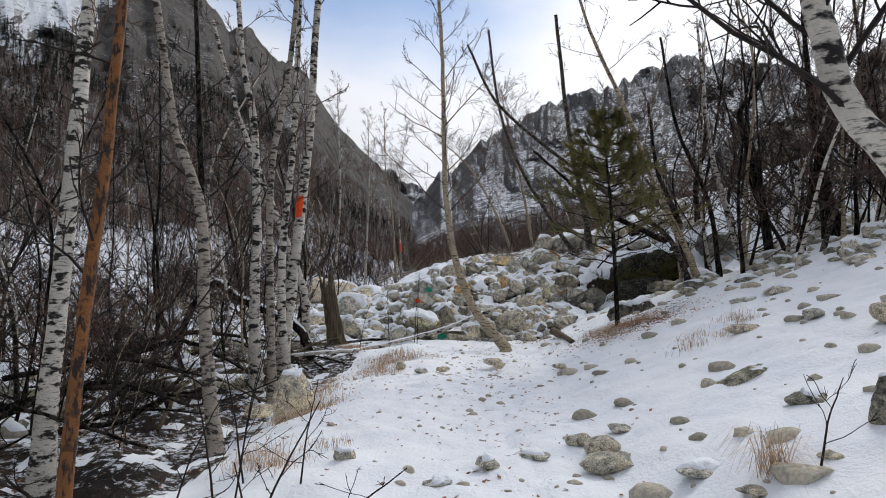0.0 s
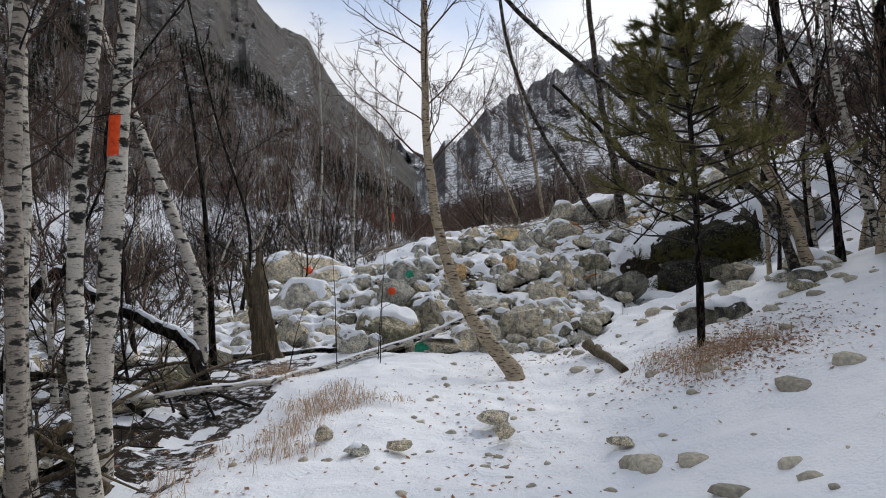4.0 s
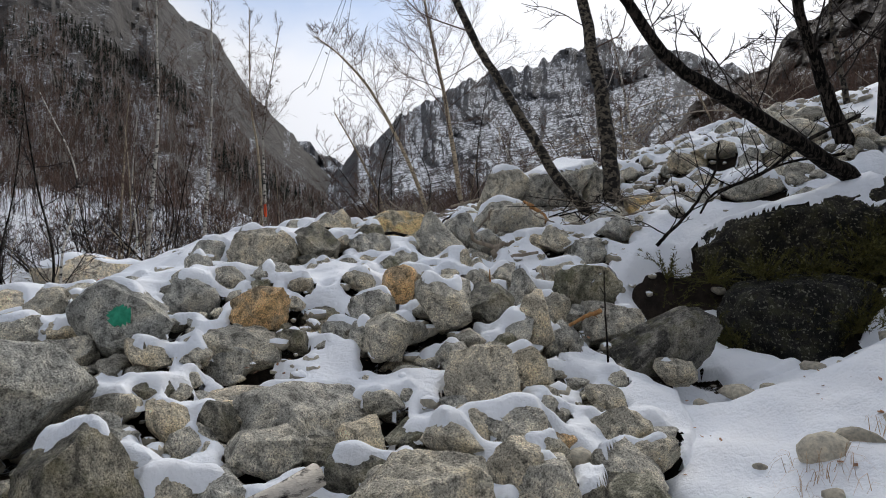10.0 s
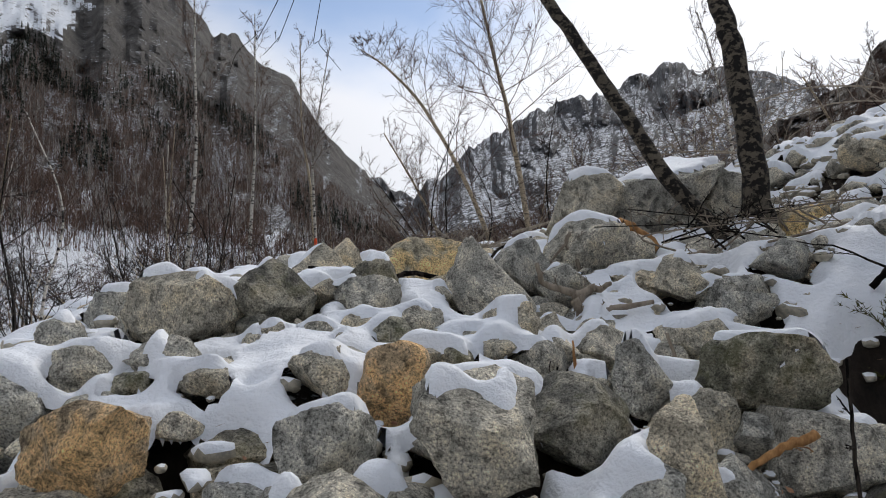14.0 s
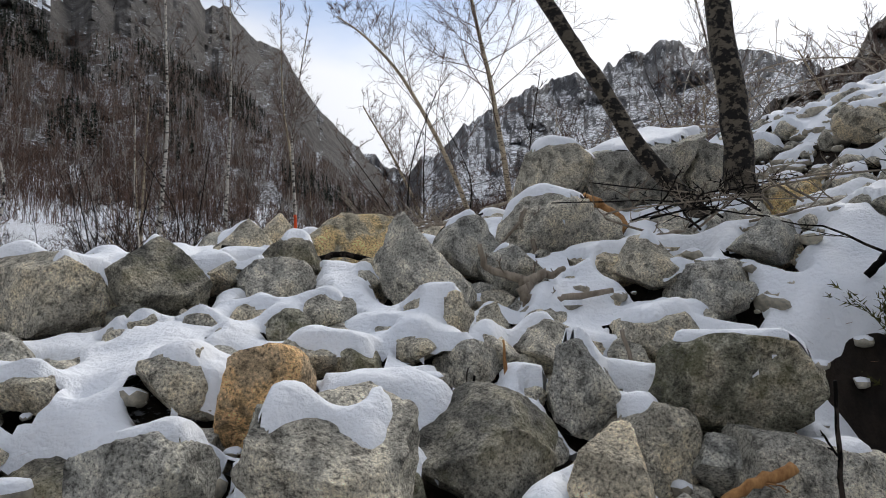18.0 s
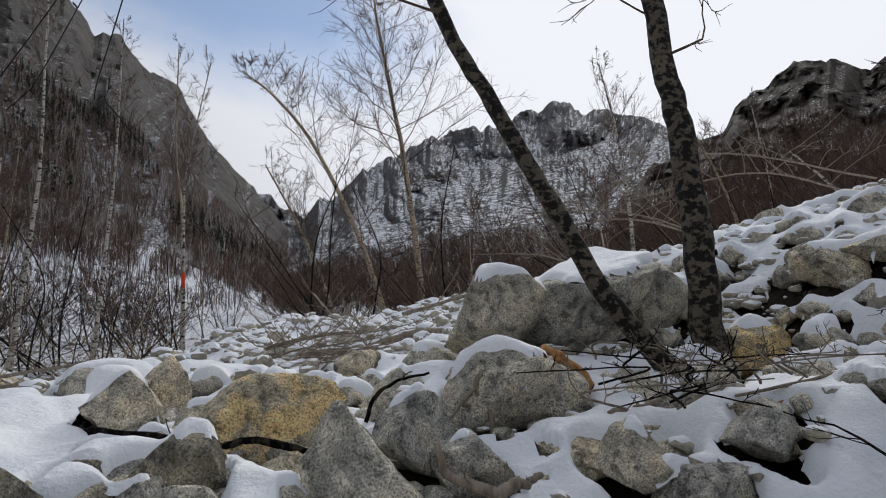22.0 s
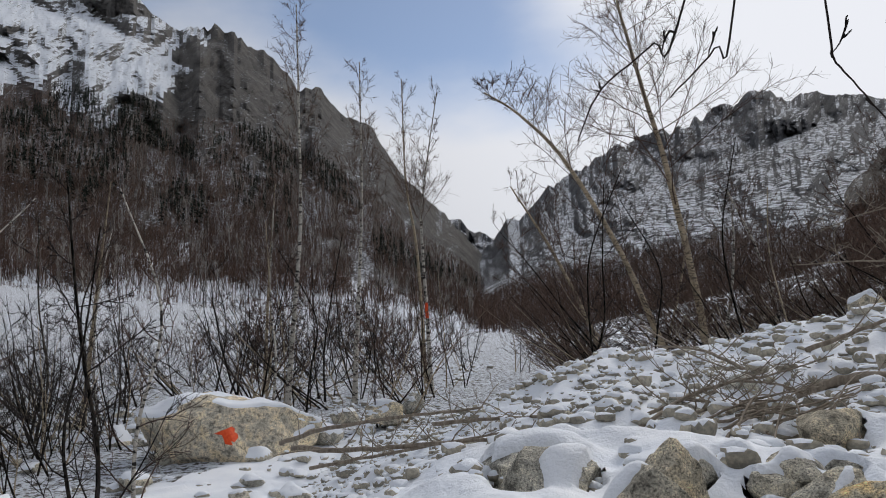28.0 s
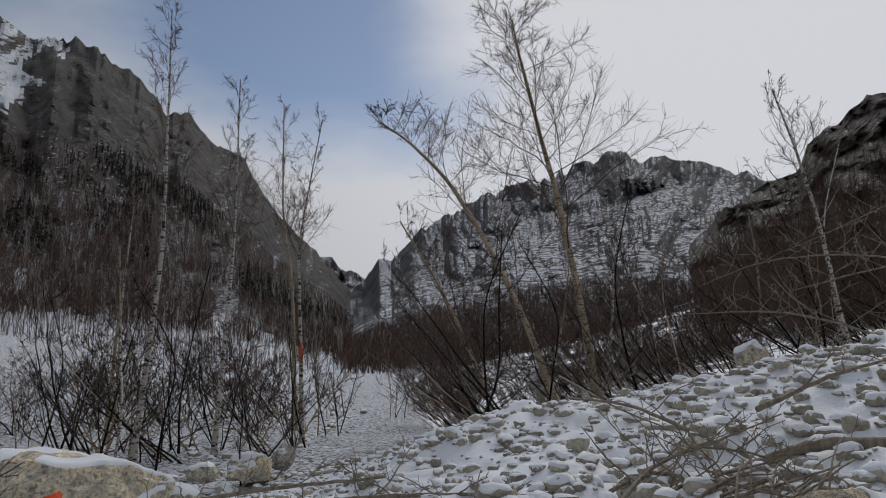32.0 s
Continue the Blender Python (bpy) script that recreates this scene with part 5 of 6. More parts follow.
# tall thin birches on the river flat
for k, (pts, mk) in enumerate([([(-4.2, 43.0), (-4.34, 4.06), (-4.47, 6.7), (-4.42, 8.14), (-3.8, 12.1)], (2.6, 3.2, 172, ORANGE)), ([(-7.5, 38.0), (-7.2, 5.0), (-7.12, 6.8), (-7.22, 10.2), (-7.33, 13.4)], None),
                               ([(-6.1, 40.0), (-5.92, 4.85), (-5.83, 7.7), (-5.89, 12.2)], None), ([(-5.0, 46.0), (-5.3, 6.5), (-5.74, 9.57), (-5.86, 14.0)], None),
                               ([(-10.5, 43.0), (-10.4, 5.0), (-10.2, 9.0)], None), ([(-12.5, 36.0), (-12.3, 4.0), (-12.0, 7.5)], None)]):
    y = pts[0][1]
    tree("tall_birch", [(pts[0][0], y, gz(pts[0][0], y))] + [(x, y, z) for x, z in pts[1:]], 0.075, 0.018, 60 + k, BIRCH if k < 3 else BIRCH_OLD, TWIG, "tall slender birch on the river flat" + (" with an orange trail mark" if mk else ""), limbs=26,
         reach=2.1, start=0.5, rise=0.95, up=0.6, subs=9, twigs=6, fine=0.0045, thin=0.6, mark=mk)
tree("spreading_birch", [(3.75, 36.0, gz(3.75, 36.0)), (3.57, 36.0, 3.93), (3.1, 36.0, 6.87), (2.72, 36.0, 8.66), (2.26, 36.0, 10.84), (2.1, 36.0, 11.9)], 0.1, 0.02, 80, BIRCH_OLD, TWIG, "wide leafless birch with fine upswept twigs", limbs=34,
     reach=3.4, start=0.3, rise=0.7, up=0.5, subs=12, twigs=8, fine=0.0045, thin=0.6)
tree("arching_birch", [(2.95, 36.2, gz(2.95, 36.2)), (1.94, 36.1, 4.8), (0.66, 36.0, 7.25), (-0.4, 36.0, 8.5), (-1.3, 36.0, 9.2)], 0.08, 0.018, 81, BIRCH_OLD, TWIG, "birch arching low over the thicket with fine twigs", limbs=28, reach=2.6, start=0.2,
     rise=0.8, up=0.5, subs=10, twigs=6, fine=0.0045, thin=0.6)
for k, (x, y, top, lean) in enumerate([(1.6, 37.5, 7.0, (-2.4, 0.0)), (6.5, 39.5, 7.0, (-1.2, 0.0)), (9.6, 36.0, 10.0, (-1.0, 0.0)), (13.0, 36.0, 8.0, (-1.5, 0.0)), (16.5, 40.0, 10.5, (-0.8, 0.0)), (5.5, 43.0, 7.5, (0.8, 0.0)),
                                       (11.5, 44.0, 9.0, (0.2, 0.0)), (20.0, 38.0, 10.0, (-0.4, 0.0)), (14.5, 33.0, 7.0, (-1.8, 0.6)), (3.6, 44.5, 7.0, (1.5, 0.0))]):
    tree("leaning_birch", up_line(x, y, top, lean, (0.2, 0.0)), 0.07, 0.02, 90 + k, BIRCH if k % 3 else BIRCH_OLD, TWIG, "leafless birch leaning over the thicket", limbs=24, reach=2.3, start=0.35, rise=0.8, subs=8, twigs=5, fine=0.0045, thin=0.6)



# ---------------------------------------------------------------- thickets
def shrub(seed, height, stems, lean, twig, fine=0.006, limbs=9, subs=6, twigs=4):
    """A many-stemmed leafless alder bush at the origin."""
    r = np.random.RandomState(seed)
    root = new("alder_bush")
    tagged(root, "dark leafless alder bush with slanting stems", "bush", "alder thicket by the river")
    twig_geo = Geo()
    for k in range(stems):
        stem_geo = Geo()
        a = r.uniform(0, 6.28)
        d = np.array((math.cos(a) * 0.5 + lean[0], math.sin(a) * 0.5 + lean[1], 1.0))
        d /= np.linalg.norm(d)
        h = height * r.uniform(0.5, 1.15)
        p = limb((r.normal(0, 0.25), r.normal(0, 0.25), -0.1), d, h, 10, 0.3, 0.09, r)
        rad = np.linspace(0.0068 * h, 0.004, 10)
        stem_geo.tube(p, rad, 6)
        part("stem", stem_geo.mesh("stem", BARK if k % 3 else BIRCH_OLD), root)
        grow(twig_geo, p, rad, r, limbs, h * 0.42, 0.25, 0.6, 0.4, subs, twigs, 1.0, 0.0, fine)
    part("crown", twig_geo.mesh("crown", twig), root)
    return root


BUSH = [shrub(200 + k, h, s, l, TWIG_DARK if k == 3 else TWIG) for k, (h, s, l) in enumerate([(4.0, 5, (-0.3, 0)), (3.2, 5, (0.3, 0)), (4.6, 5, (-0.9, 0.1)), (2.8, 6, (0.0, 0.2)), (4.4, 5, (-1.2, 0))])]
BUSH += [shrub(220 + k, h, s, l, TWIG_DARK, 0.005, 6, 3, 2) for k, (h, s, l) in enumerate([(3.6, 6, (-0.5, 0.0)), (3.2, 5, (0.4, 0.1)), (4.0, 6, (-0.9, 0.0))])]
bush_spot = np.random.RandomState(9)


def plant(n, x0, x1, y0, y1, kinds, size, keep=lambda x, y: True):
    for _ in range(n):
        x, y = bush_spot.uniform(x0, x1), bush_spot.uniform(y0, y1)
        if keep(x, y):
            b = BUSH[kinds[bush_spot.randint(len(kinds))]]
            s = bush_spot.uniform(*size)
            c = copy_thing(b, pose(x, y, gz(x, y) - 0.03, 0, 0, bush_spot.uniform(-40, 40)))
            c.scale = (s, s, s)


for k, b in enumerate(BUSH):
    b.location = (-15 + 2.2 * k, 46 + k, gz(-15 + 2.2 * k, 46 + k))
plant(24, -17, -1.5, 36, 52, (5, 6, 7, 5, 1), (0.9, 1.4), lambda x, y: x < 0.5 - 0.22 * (y - 26) and not (abs(x + 6.6) < 2.4 and y < 35.5))
plant(26, -13, -5, 25, 34, (5, 6, 7), (0.6, 1.0), lambda x, y: not (abs(x + 6.6) < 2.6 and y > 30) and x < -7)
plant(105, 0.5, 26, 34.5, 50, (0, 2, 4, 4, 2), (0.55, 0.95), lambda x, y: y > 34 + 0.06 * x)
plant(34, 12, 26, 32, 38, (0, 2, 4), (0.5, 0.8))
for k, (x, y) in enumerate([(-10.58, 40.6), (-9.64, 40.5), (-8.06, 39.4), (-6.95, 39.3), (-6.4, 41.3), (-5.7, 43.6), (-3.8, 44.6)]):
    copy_thing(BUSH[(5, 7, 6, 7)[k % 4]], pose(x, y, gz(x, y) - 0.03, 0, 0, 30 * (k % 5) - 60)).scale = (1.25, 1.25, 1.35)
plant(13, -8.5, -2.9, 6.5, 16, (1, 3), (0.5, 0.95))
plant(8, -14, -6, 10, 26, (0, 1, 3), (0.7, 1.0))
plant(26, 8.5, 16, 9, 22, (0, 1, 3), (0.7, 1.2))
plant(9, -5.2, -2.2, 5.0, 11, (1, 3), (0.4, 0.7))


# ---------------------------------------------------------------- pines
def needle_tuft(geo, p, d, r, n=46, length=0.09, width=0.0042):
    d = np.asarray(d, float) / (np.linalg.norm(d) + 1e-9)
    w = d + r.normal(0, 0.55, (n, 3))
    w /= np.linalg.norm(w, axis=1)[:, None]
    a = p + d * r.uniform(-0.05, 0.1, (n, 1))
    side = np.cross(w, r.normal(size=(n, 3)))
    side /= np.linalg.norm(side, axis=1)[:, None] + 1e-9
    v = np.stack([a - side * width, a + side * width, a + w * length * r.uniform(0.7, 1.2, (n, 1))], 1)
    geo.put(v.reshape(-1, 3), None, np.arange(n * 3).reshape(-1, 3))


def pine(line, r0, seed, label, boughs=48, reach=1.35, start=0.28):
    r = np.random.RandomState(seed)
    np.random.seed(seed)
    base = np.array(line[0], float)
    trunk = spline(np.array(line, float) - base, 20)
    root = new("pine")
    root.location = base
    tagged(root, label, "tree", "pines on the hillside")
    body, wood, green = Geo(), Geo(), Geo()
    radii = np.linspace(r0, 0.012, 20)
    low = trunk.copy()
    low[0, 2] -= 0.12
    body.tube(low, radii, 10, 0.06)
    turn = 0.0
    for i in range(boughs):
        f = start + (1 - start) * (i + r.uniform(0, 0.7)) / boughs
        k = min(int(f * 19), 18)
        p = trunk[k] + (trunk[k + 1] - trunk[k]) * (f * 19 - k)
        turn += 2.4 + r.uniform(-0.4, 0.4)
        d = np.array((math.cos(turn), math.sin(turn), r.uniform(-0.1, 0.35)))
        ln = reach * (1.08 - 0.85 * (f - start) / (1 - start)) * r.uniform(0.6, 1.1)
        pts = limb(p, d, ln, 7, 0.35, 0.1, r)
        wood.tube(pts, np.linspace(0.016, 0.005, 7), 5)
        bare = i < 5
        for _ in range(2 if bare else 8):
            g = r.uniform(0.35, 1.0)
            j = min(int(g * 6), 5)
            q = pts[j] + (pts[j + 1] - pts[j]) * (g * 6 - j)
            dd = (pts[j + 1] - pts[j]) / np.linalg.norm(pts[j + 1] - pts[j]) + r.normal(0, 0.5, 3)
            sp = limb(q, dd / np.linalg.norm(dd), ln * r.uniform(0.15, 0.35), 4, 0.4, 0.12, r)
            wood.tube(sp, np.linspace(0.006, 0.003, 4), 3)
            if not bare:
                for m in range(1, 4):
                    needle_tuft(green, sp[m], sp[m] - sp[m - 1], r)
    part("trunk", body.mesh("trunk", BARK), root)
    part("crown", wood.mesh("crown", TWIG_DARK), root)
    part("foliage", green.mesh("foliage", NEEDLE, False), root, "olive-green pine needles")
    return root


pine([(3.62, 13.0, gz(3.62, 13.0)), (3.6, 13.02, 1.6), (3.55, 13.05, 2.8), (3.5, 13.05, 3.5), (3.48, 13.05, 4.3)], 0.045, 301, "small pine with thin olive-green needles beside the trail", 60, 1.4, 0.24)

# sprigs of evergreen scrub on the great dark boulder and before it
for k in range(54):
    r = np.random.RandomState(400 + k)
    x = r.uniform(4.6, 7.1)
    face = 21.05 - 0.72 * float(smooth(4.6, 5.7, x))
    y = face - r.uniform(0.1, 0.45)
    scrub = Geo()
    z = gz(x, y)
    if k % 3:
        z = max(z, 0.9) + r.uniform(0.05, 0.6)
        y = face + r.uniform(-0.02, 0.12)
    for _ in range(16):
        d = np.array((r.normal(0, 0.6), r.normal(-0.3, 0.5), r.uniform(0.3, 1)))
        p = limb((0, 0, -0.05), d / np.linalg.norm(d), r.uniform(0.12, 0.4), 4, -0.5, 0.2, r)
        scrub.tube(p, np.linspace(0.004, 0.0015, 4), 3)
        for m in (1, 2, 3):
            needle_tuft(scrub, p[m], p[m] - p[m - 1], r, 12, 0.045, 0.005)
    ob = tagged(new("evergreen_sprig", scrub.mesh("evergreen_sprig", SPRIG, False)), "olive evergreen scrub clinging to the dark boulder", "shrub", "scrub on the boulder")
    ob.location = (x, y, z)


# ---------------------------------------------------------------- stump, logs and dead branches
def stump():
    r = np.random.RandomState(7)
    base = np.array((-2.08, 15.5, gz(-2.08, 15.5)))
    sides, n = 26, 22
    root = new("stump")
    root.location = base
    tagged(root, "broken grey tree stump with splintered top and mossy foot", "stump")
    v = []
    for i in range(n):
        s = i / (n - 1)
        for j in range(sides):
            a = j / sides * 2 * math.pi
            top = 1.28 + 0.42 * (0.5 + 0.5 * math.sin(a * 2 + 1)) + 0.18 * r.uniform(-1, 1) * (i == n - 1)
            rad = 0.16 * (1 + 0.55 * math.exp(-s * 7)) * (1 - 0.22 * s) * (1 + 0.22 * math.sin(a * 5 + 2 * s) + 0.12 * math.sin(a * 11 + s))
            v.append((rad * math.cos(a) - 0.33 * s, rad * math.sin(a) + 0.1 * s, -0.15 + (top + 0.15) * s))
    v = np.array(v)
    v += 0.02 * r.uniform(-1, 1, v.shape) * np.array((1, 1, 0))
    i = np.arange(n - 1)[:, None] * sides
    j, k = np.arange(sides)[None], (np.arange(sides)[None] + 1) % sides
    q = np.stack([i + j, i + k, i + sides + k, i + sides + j], -1).reshape(-1, 4)
    part("trunk", mesh_of("trunk", v, q, ROTTEN), root)
    core = Geo()
    for m in range(9):
        a = r.uniform(0, 6.28)
        x, y = -0.28 + 0.09 * math.cos(a), 0.08 + 0.09 * math.sin(a)
        core.tube([(x, y, 0.9), (x - 0.02, y, 1.25 + r.uniform(0, 0.4))], (0.04, 0.006), 5)
    part("core", core.mesh("core", ROTTEN), root)


stump()


def log(name, pts, r0, r1, mat, label, seed=1, twigs=0, reach=0.4, category="branch", group="dead wood among the boulders", snow=False, fine=0.003):
    """A dead trunk, branch or stick lying along pts, with side twigs."""
    r = np.random.RandomState(seed)
    np.random.seed(seed)
    base = np.array(pts[0], float)
    line = spline(np.array(pts, float) - base, max(10, 5 * len(pts)))
    line[1:-1] += r.normal(0, r0 * 0.2, (len(line) - 2, 3))
    rad = np.linspace(r0, r1, len(line))
    root = new(name)
    root.location = base
    tagged(root, label, category, group)
    g = Geo()
    g.tube(line, rad, 9 if r0 > 0.02 else 6, 0.08, True)
    part("stem", g.mesh("stem", mat), root)
    if twigs:
        t = Geo()
        grow(t, line, rad, r, twigs, reach, 0.15, 0.5, 0.2, 2, 2, 1.0, 0.0, fine)
        tagged(part("spray", t.mesh("spray", mat if mat is not BIRCH else TWIG), root), kind="stuff")
    if snow:
        c = line[2:-2] + np.array((0, 0, 1)) * (rad[2:-2, None] * 0.72)
        s = Geo()
        s.tube(c, rad[2:-2] * 0.62, 8, 0.12, True)
        part("snow_strip", s.mesh("snow_strip", SNOW_CAP), root, "strip of snow lying on the log")
    return root


log("fallen_birch", [(-2.5, 12.2, -0.03), (-1.69, 12.85, 0.0), (-1.34, 13.25, -0.01), (-1.19, 13.72, -0.03), (-0.74, 14.5, 0.03), (-0.35, 15.2, 0.1), (0.31, 15.8, 0.26), (0.75, 16.1, 0.42), (1.42, 16.6, 0.68)], 0.03, 0.052, BIRCH, "fallen birch trunk lying across the stones", 3,
    category="log", snow=True)
log("fallen_birch", [(-4.9, 13.5, gz(-4.9, 13.5)), (-4.5, 13.4, 0.8), (-4.05, 13.4, 1.29), (-3.7, 13.4, 1.09), (-3.23, 13.4, 0.83), (-2.76, 13.4, 0.64), (-2.36, 13.4, 0.4), (-2.1, 13.4, gz(-2.1, 13.4))], 0.06, 0.085, BARK, "black arched trunk with a strip of snow", 4, category="log", snow=True)
log("rotten_log", [(2.62, 14.75, gz(2.62, 14.75) + 0.12), (2.72, 14.2, gz(2.72, 14.2) + 0.08), (2.85, 13.3, gz(2.85, 13.3) + 0.02)], 0.07, 0.05, ROTTEN, "mossy rotten log half buried in snow", 5, category="log")
for k, (pts, r0) in enumerate([([(-3.6, 6.3, -0.1), (-2.7, 7.2, 0.15), (-1.9, 8.2, -0.1)], 0.045), ([(-4.2, 8.0, 0.15), (-3.0, 8.2, 0.35), (-1.9, 8.6, 0.05)], 0.035), ([(-2.9, 5.4, -0.1), (-2.3, 6.6, 0.3), (-1.7, 7.4, -0.05)], 0.03),
                               ([(-3.4, 9.2, 0.3), (-2.6, 9.0, 0.5), (-1.9, 9.3, 0.1)], 0.05), ([(-4.4, 10.2, 0.2), (-3.2, 10.6, 0.5), (-2.2, 12.2, 0.2)], 0.06), ([(-3.9, 5.3, 0.5), (-2.6, 5.8, 0.25), (-1.6, 6.3, -0.2)], 0.025)]):
    log("dead_branch", pts, r0, 0.012, BARK, "black dead branch tangled in the thicket", 500 + k, 9, 0.7)
tangle = np.random.RandomState(88)
for k in range(62):
    x, y = tangle.uniform(-5.0, -1.9), tangle.uniform(4.6, 14.5)
    a, ln = tangle.uniform(0, 3.1), tangle.uniform(0.7, 1.8)
    dx, dy = math.cos(a) * ln / 2, math.sin(a) * ln / 2
    r0 = tangle.uniform(0.012, 0.05)
    log("dead_branch", [(x - dx, y - dy, gz(x - dx, y - dy) + r0), (x, y, gz(x, y) + tangle.uniform(0.03, 0.3)), (x + dx, y + dy, gz(x + dx, y + dy) + tangle.uniform(0.02, 0.5))], r0, 0.008, (BARK, ROTTEN, TWIG_DARK)[k % 3],
        "dark dead branch lying in the brush", 540 + k, 6, 0.6)
# broken stem, roots and twigs by the leaning birch in the rock field
log("broken_stem", [(3.33, 22.7, 2.4), (3.56, 22.7, 2.25), (3.66, 22.68, 2.1)], 0.035, 0.055, BROKEN, "snapped birch stem with torn orange wood", 6, category="log")
log("broken_stem", [(3.64, 22.68, 2.13), (3.74, 22.66, 2.0), (3.86, 22.6, 1.86)], 0.055, 0.06, BIRCH_DARK, "dark lower end of a snapped birch stem", 20, category="log")
log("root_branch", [(4.25, 22.7, 2.1), (3.95, 22.35, 2.08), (3.6, 22.2, 2.04)], 0.03, 0.015, DEADWOOD, "bare torn root at the foot of the birch", 7, 4, 0.3)
log("dead_branch", [(0.78, 22.0, 1.99), (1.16, 21.98, 1.95), (1.39, 21.98, 1.9), (1.62, 21.98, 1.93), (1.92, 22.0, 1.86)], 0.014, 0.024, BARK, "dark branch lying in front of the yellow boulder", 12, 2, 0.12)
log("dead_branch", [(2.18, 22.5, 1.95), (2.24, 22.5, 2.11), (2.37, 22.48, 2.2), (2.56, 22.48, 2.25)], 0.014, 0.008, BARK, "thin dark branch arched over a boulder", 9, 2, 0.12)
log("dead_branch", [(2.39, 22.15, 1.94), (2.64, 22.15, 1.92), (2.92, 22.15, 1.91)], 0.008, 0.012, BARK, "thin dark branch lying on the snow", 10, 2, 0.15)
log("dead_branch", [(2.86, 22.35, 2.27), (2.83, 22.35, 2.16), (2.92, 22.33, 2.01), (2.93, 22.3, 1.78)], 0.014, 0.02, DEADWOOD, "forked branch standing among the rocks", 11, 3, 0.2)
log("dead_branch", [(2.82, 22.33, 2.17), (2.74, 22.33, 2.08), (2.66, 22.3, 1.99), (2.54, 22.28, 1.9)], 0.012, 0.008, DEADWOOD, "side arm of a forked grey branch", 21, 2, 0.15)
log("root_branch", [(2.52, 21.62, 1.98), (2.56, 21.6, 1.84), (2.69, 21.58, 1.79), (2.8, 21.55, 1.74), (2.8, 21.5, 1.6)], 0.016, 0.04, DEADWOOD, "bent reddish branch caught between boulders", 8, 3, 0.2)
log("root_branch", [(2.78, 21.56, 1.74), (2.89, 21.58, 1.79), (2.96, 21.6, 1.79), (3.03, 21.6, 1.83)], 0.035, 0.016, DEADWOOD, "stubby grey root with broken ends", 22, 2, 0.12)
log("root_branch", [(2.76, 21.5, 1.72), (2.82, 21.48, 1.63), (3.01, 21.48, 1.65), (3.3, 21.5, 1.7)], 0.035, 0.016, DEADWOOD, "grey root lying over the snow", 23, 3, 0.2)
log("dead_branch", [(3.2, 20.85, 1.52), (3.27, 20.83, 1.25), (3.29, 20.8, 0.95)], 0.01, 0.016, DEADWOOD, "thin broken stem leaning on a boulder", 13)
log("dead_branch", [(2.61, 20.55, 1.5), (2.63, 20.53, 1.31), (2.72, 20.5, 1.1)], 0.005, 0.018, BROKEN, "reddish broken branch stub", 14)
log("dead_branch", [(2.48, 20.15, 1.4), (2.45, 20.13, 1.23), (2.41, 20.1, 1.05)], 0.005, 0.009, BARK, "black twig among the boulders", 15, 2, 0.2)
log("dead_branch", [(3.56, 19.9, 1.13), (3.38, 19.88, 1.06), (3.2, 19.85, 0.95)], 0.022, 0.014, BROKEN, "broken reddish branch end between boulders", 24, 2, 0.15)
log("dead_branch", [(3.44, 19.4, 1.5), (3.45, 19.4, 1.19), (3.47, 19.38, 0.7)], 0.005, 0.009, BARK, "thin upright dead stem before a boulder", 25, 3, 0.12)
log("dead_branch", [(4.36, 22.15, 2.15), (4.85, 22.1, 2.26), (5.51, 22.05, 2.43), (6.1, 22.0, 2.5)], 0.01, 0.018, DEADWOOD, "long pale branch over the snow", 16, 5, 0.4)
log("dead_branch", [(4.62, 21.28, 1.78), (4.77, 21.25, 1.94), (5.02, 21.2, 2.23), (5.24, 21.15, 2.6), (5.27, 21.1, 2.95)], 0.022, 0.012, BARK, "dark crooked branch over the snow", 17, 12, 0.7)
log("dead_branch", [(4.96, 20.9, 2.12), (5.13, 20.9, 2.35), (5.63, 20.85, 2.56), (6.15, 20.8, 2.94), (6.7, 20.8, 3.2)], 0.012, 0.024, BARK, "dark dead branch reaching over the boulder", 18, 16, 0.8)
log("dead_branch", [(5.4, 21.4, 2.4), (6.0, 21.1, 2.7), (6.6, 20.9, 2.8)], 0.01, 0.018, BARK, "dark branch tangled above the boulder", 19, 14, 0.8)
for k in range(16):
    r = np.random.RandomState(600 + k)
    x, y = r.uniform(3.6, 4.8), r.uniform(22.0, 22.9)
    z = gz(x, y) + 0.12
    log("dead_branch", [(x, y, z), (x + r.uniform(-0.4, 0.4), y - 0.2, z + 0.12), (x + r.uniform(-0.7, 0.7), y - 0.4, z + r.uniform(0, 0.25))], 0.009, 0.004, (BARK, DEADWOOD)[k % 2], "tangle of dark twigs at the birch's foot", 600 + k, 5, 0.3)
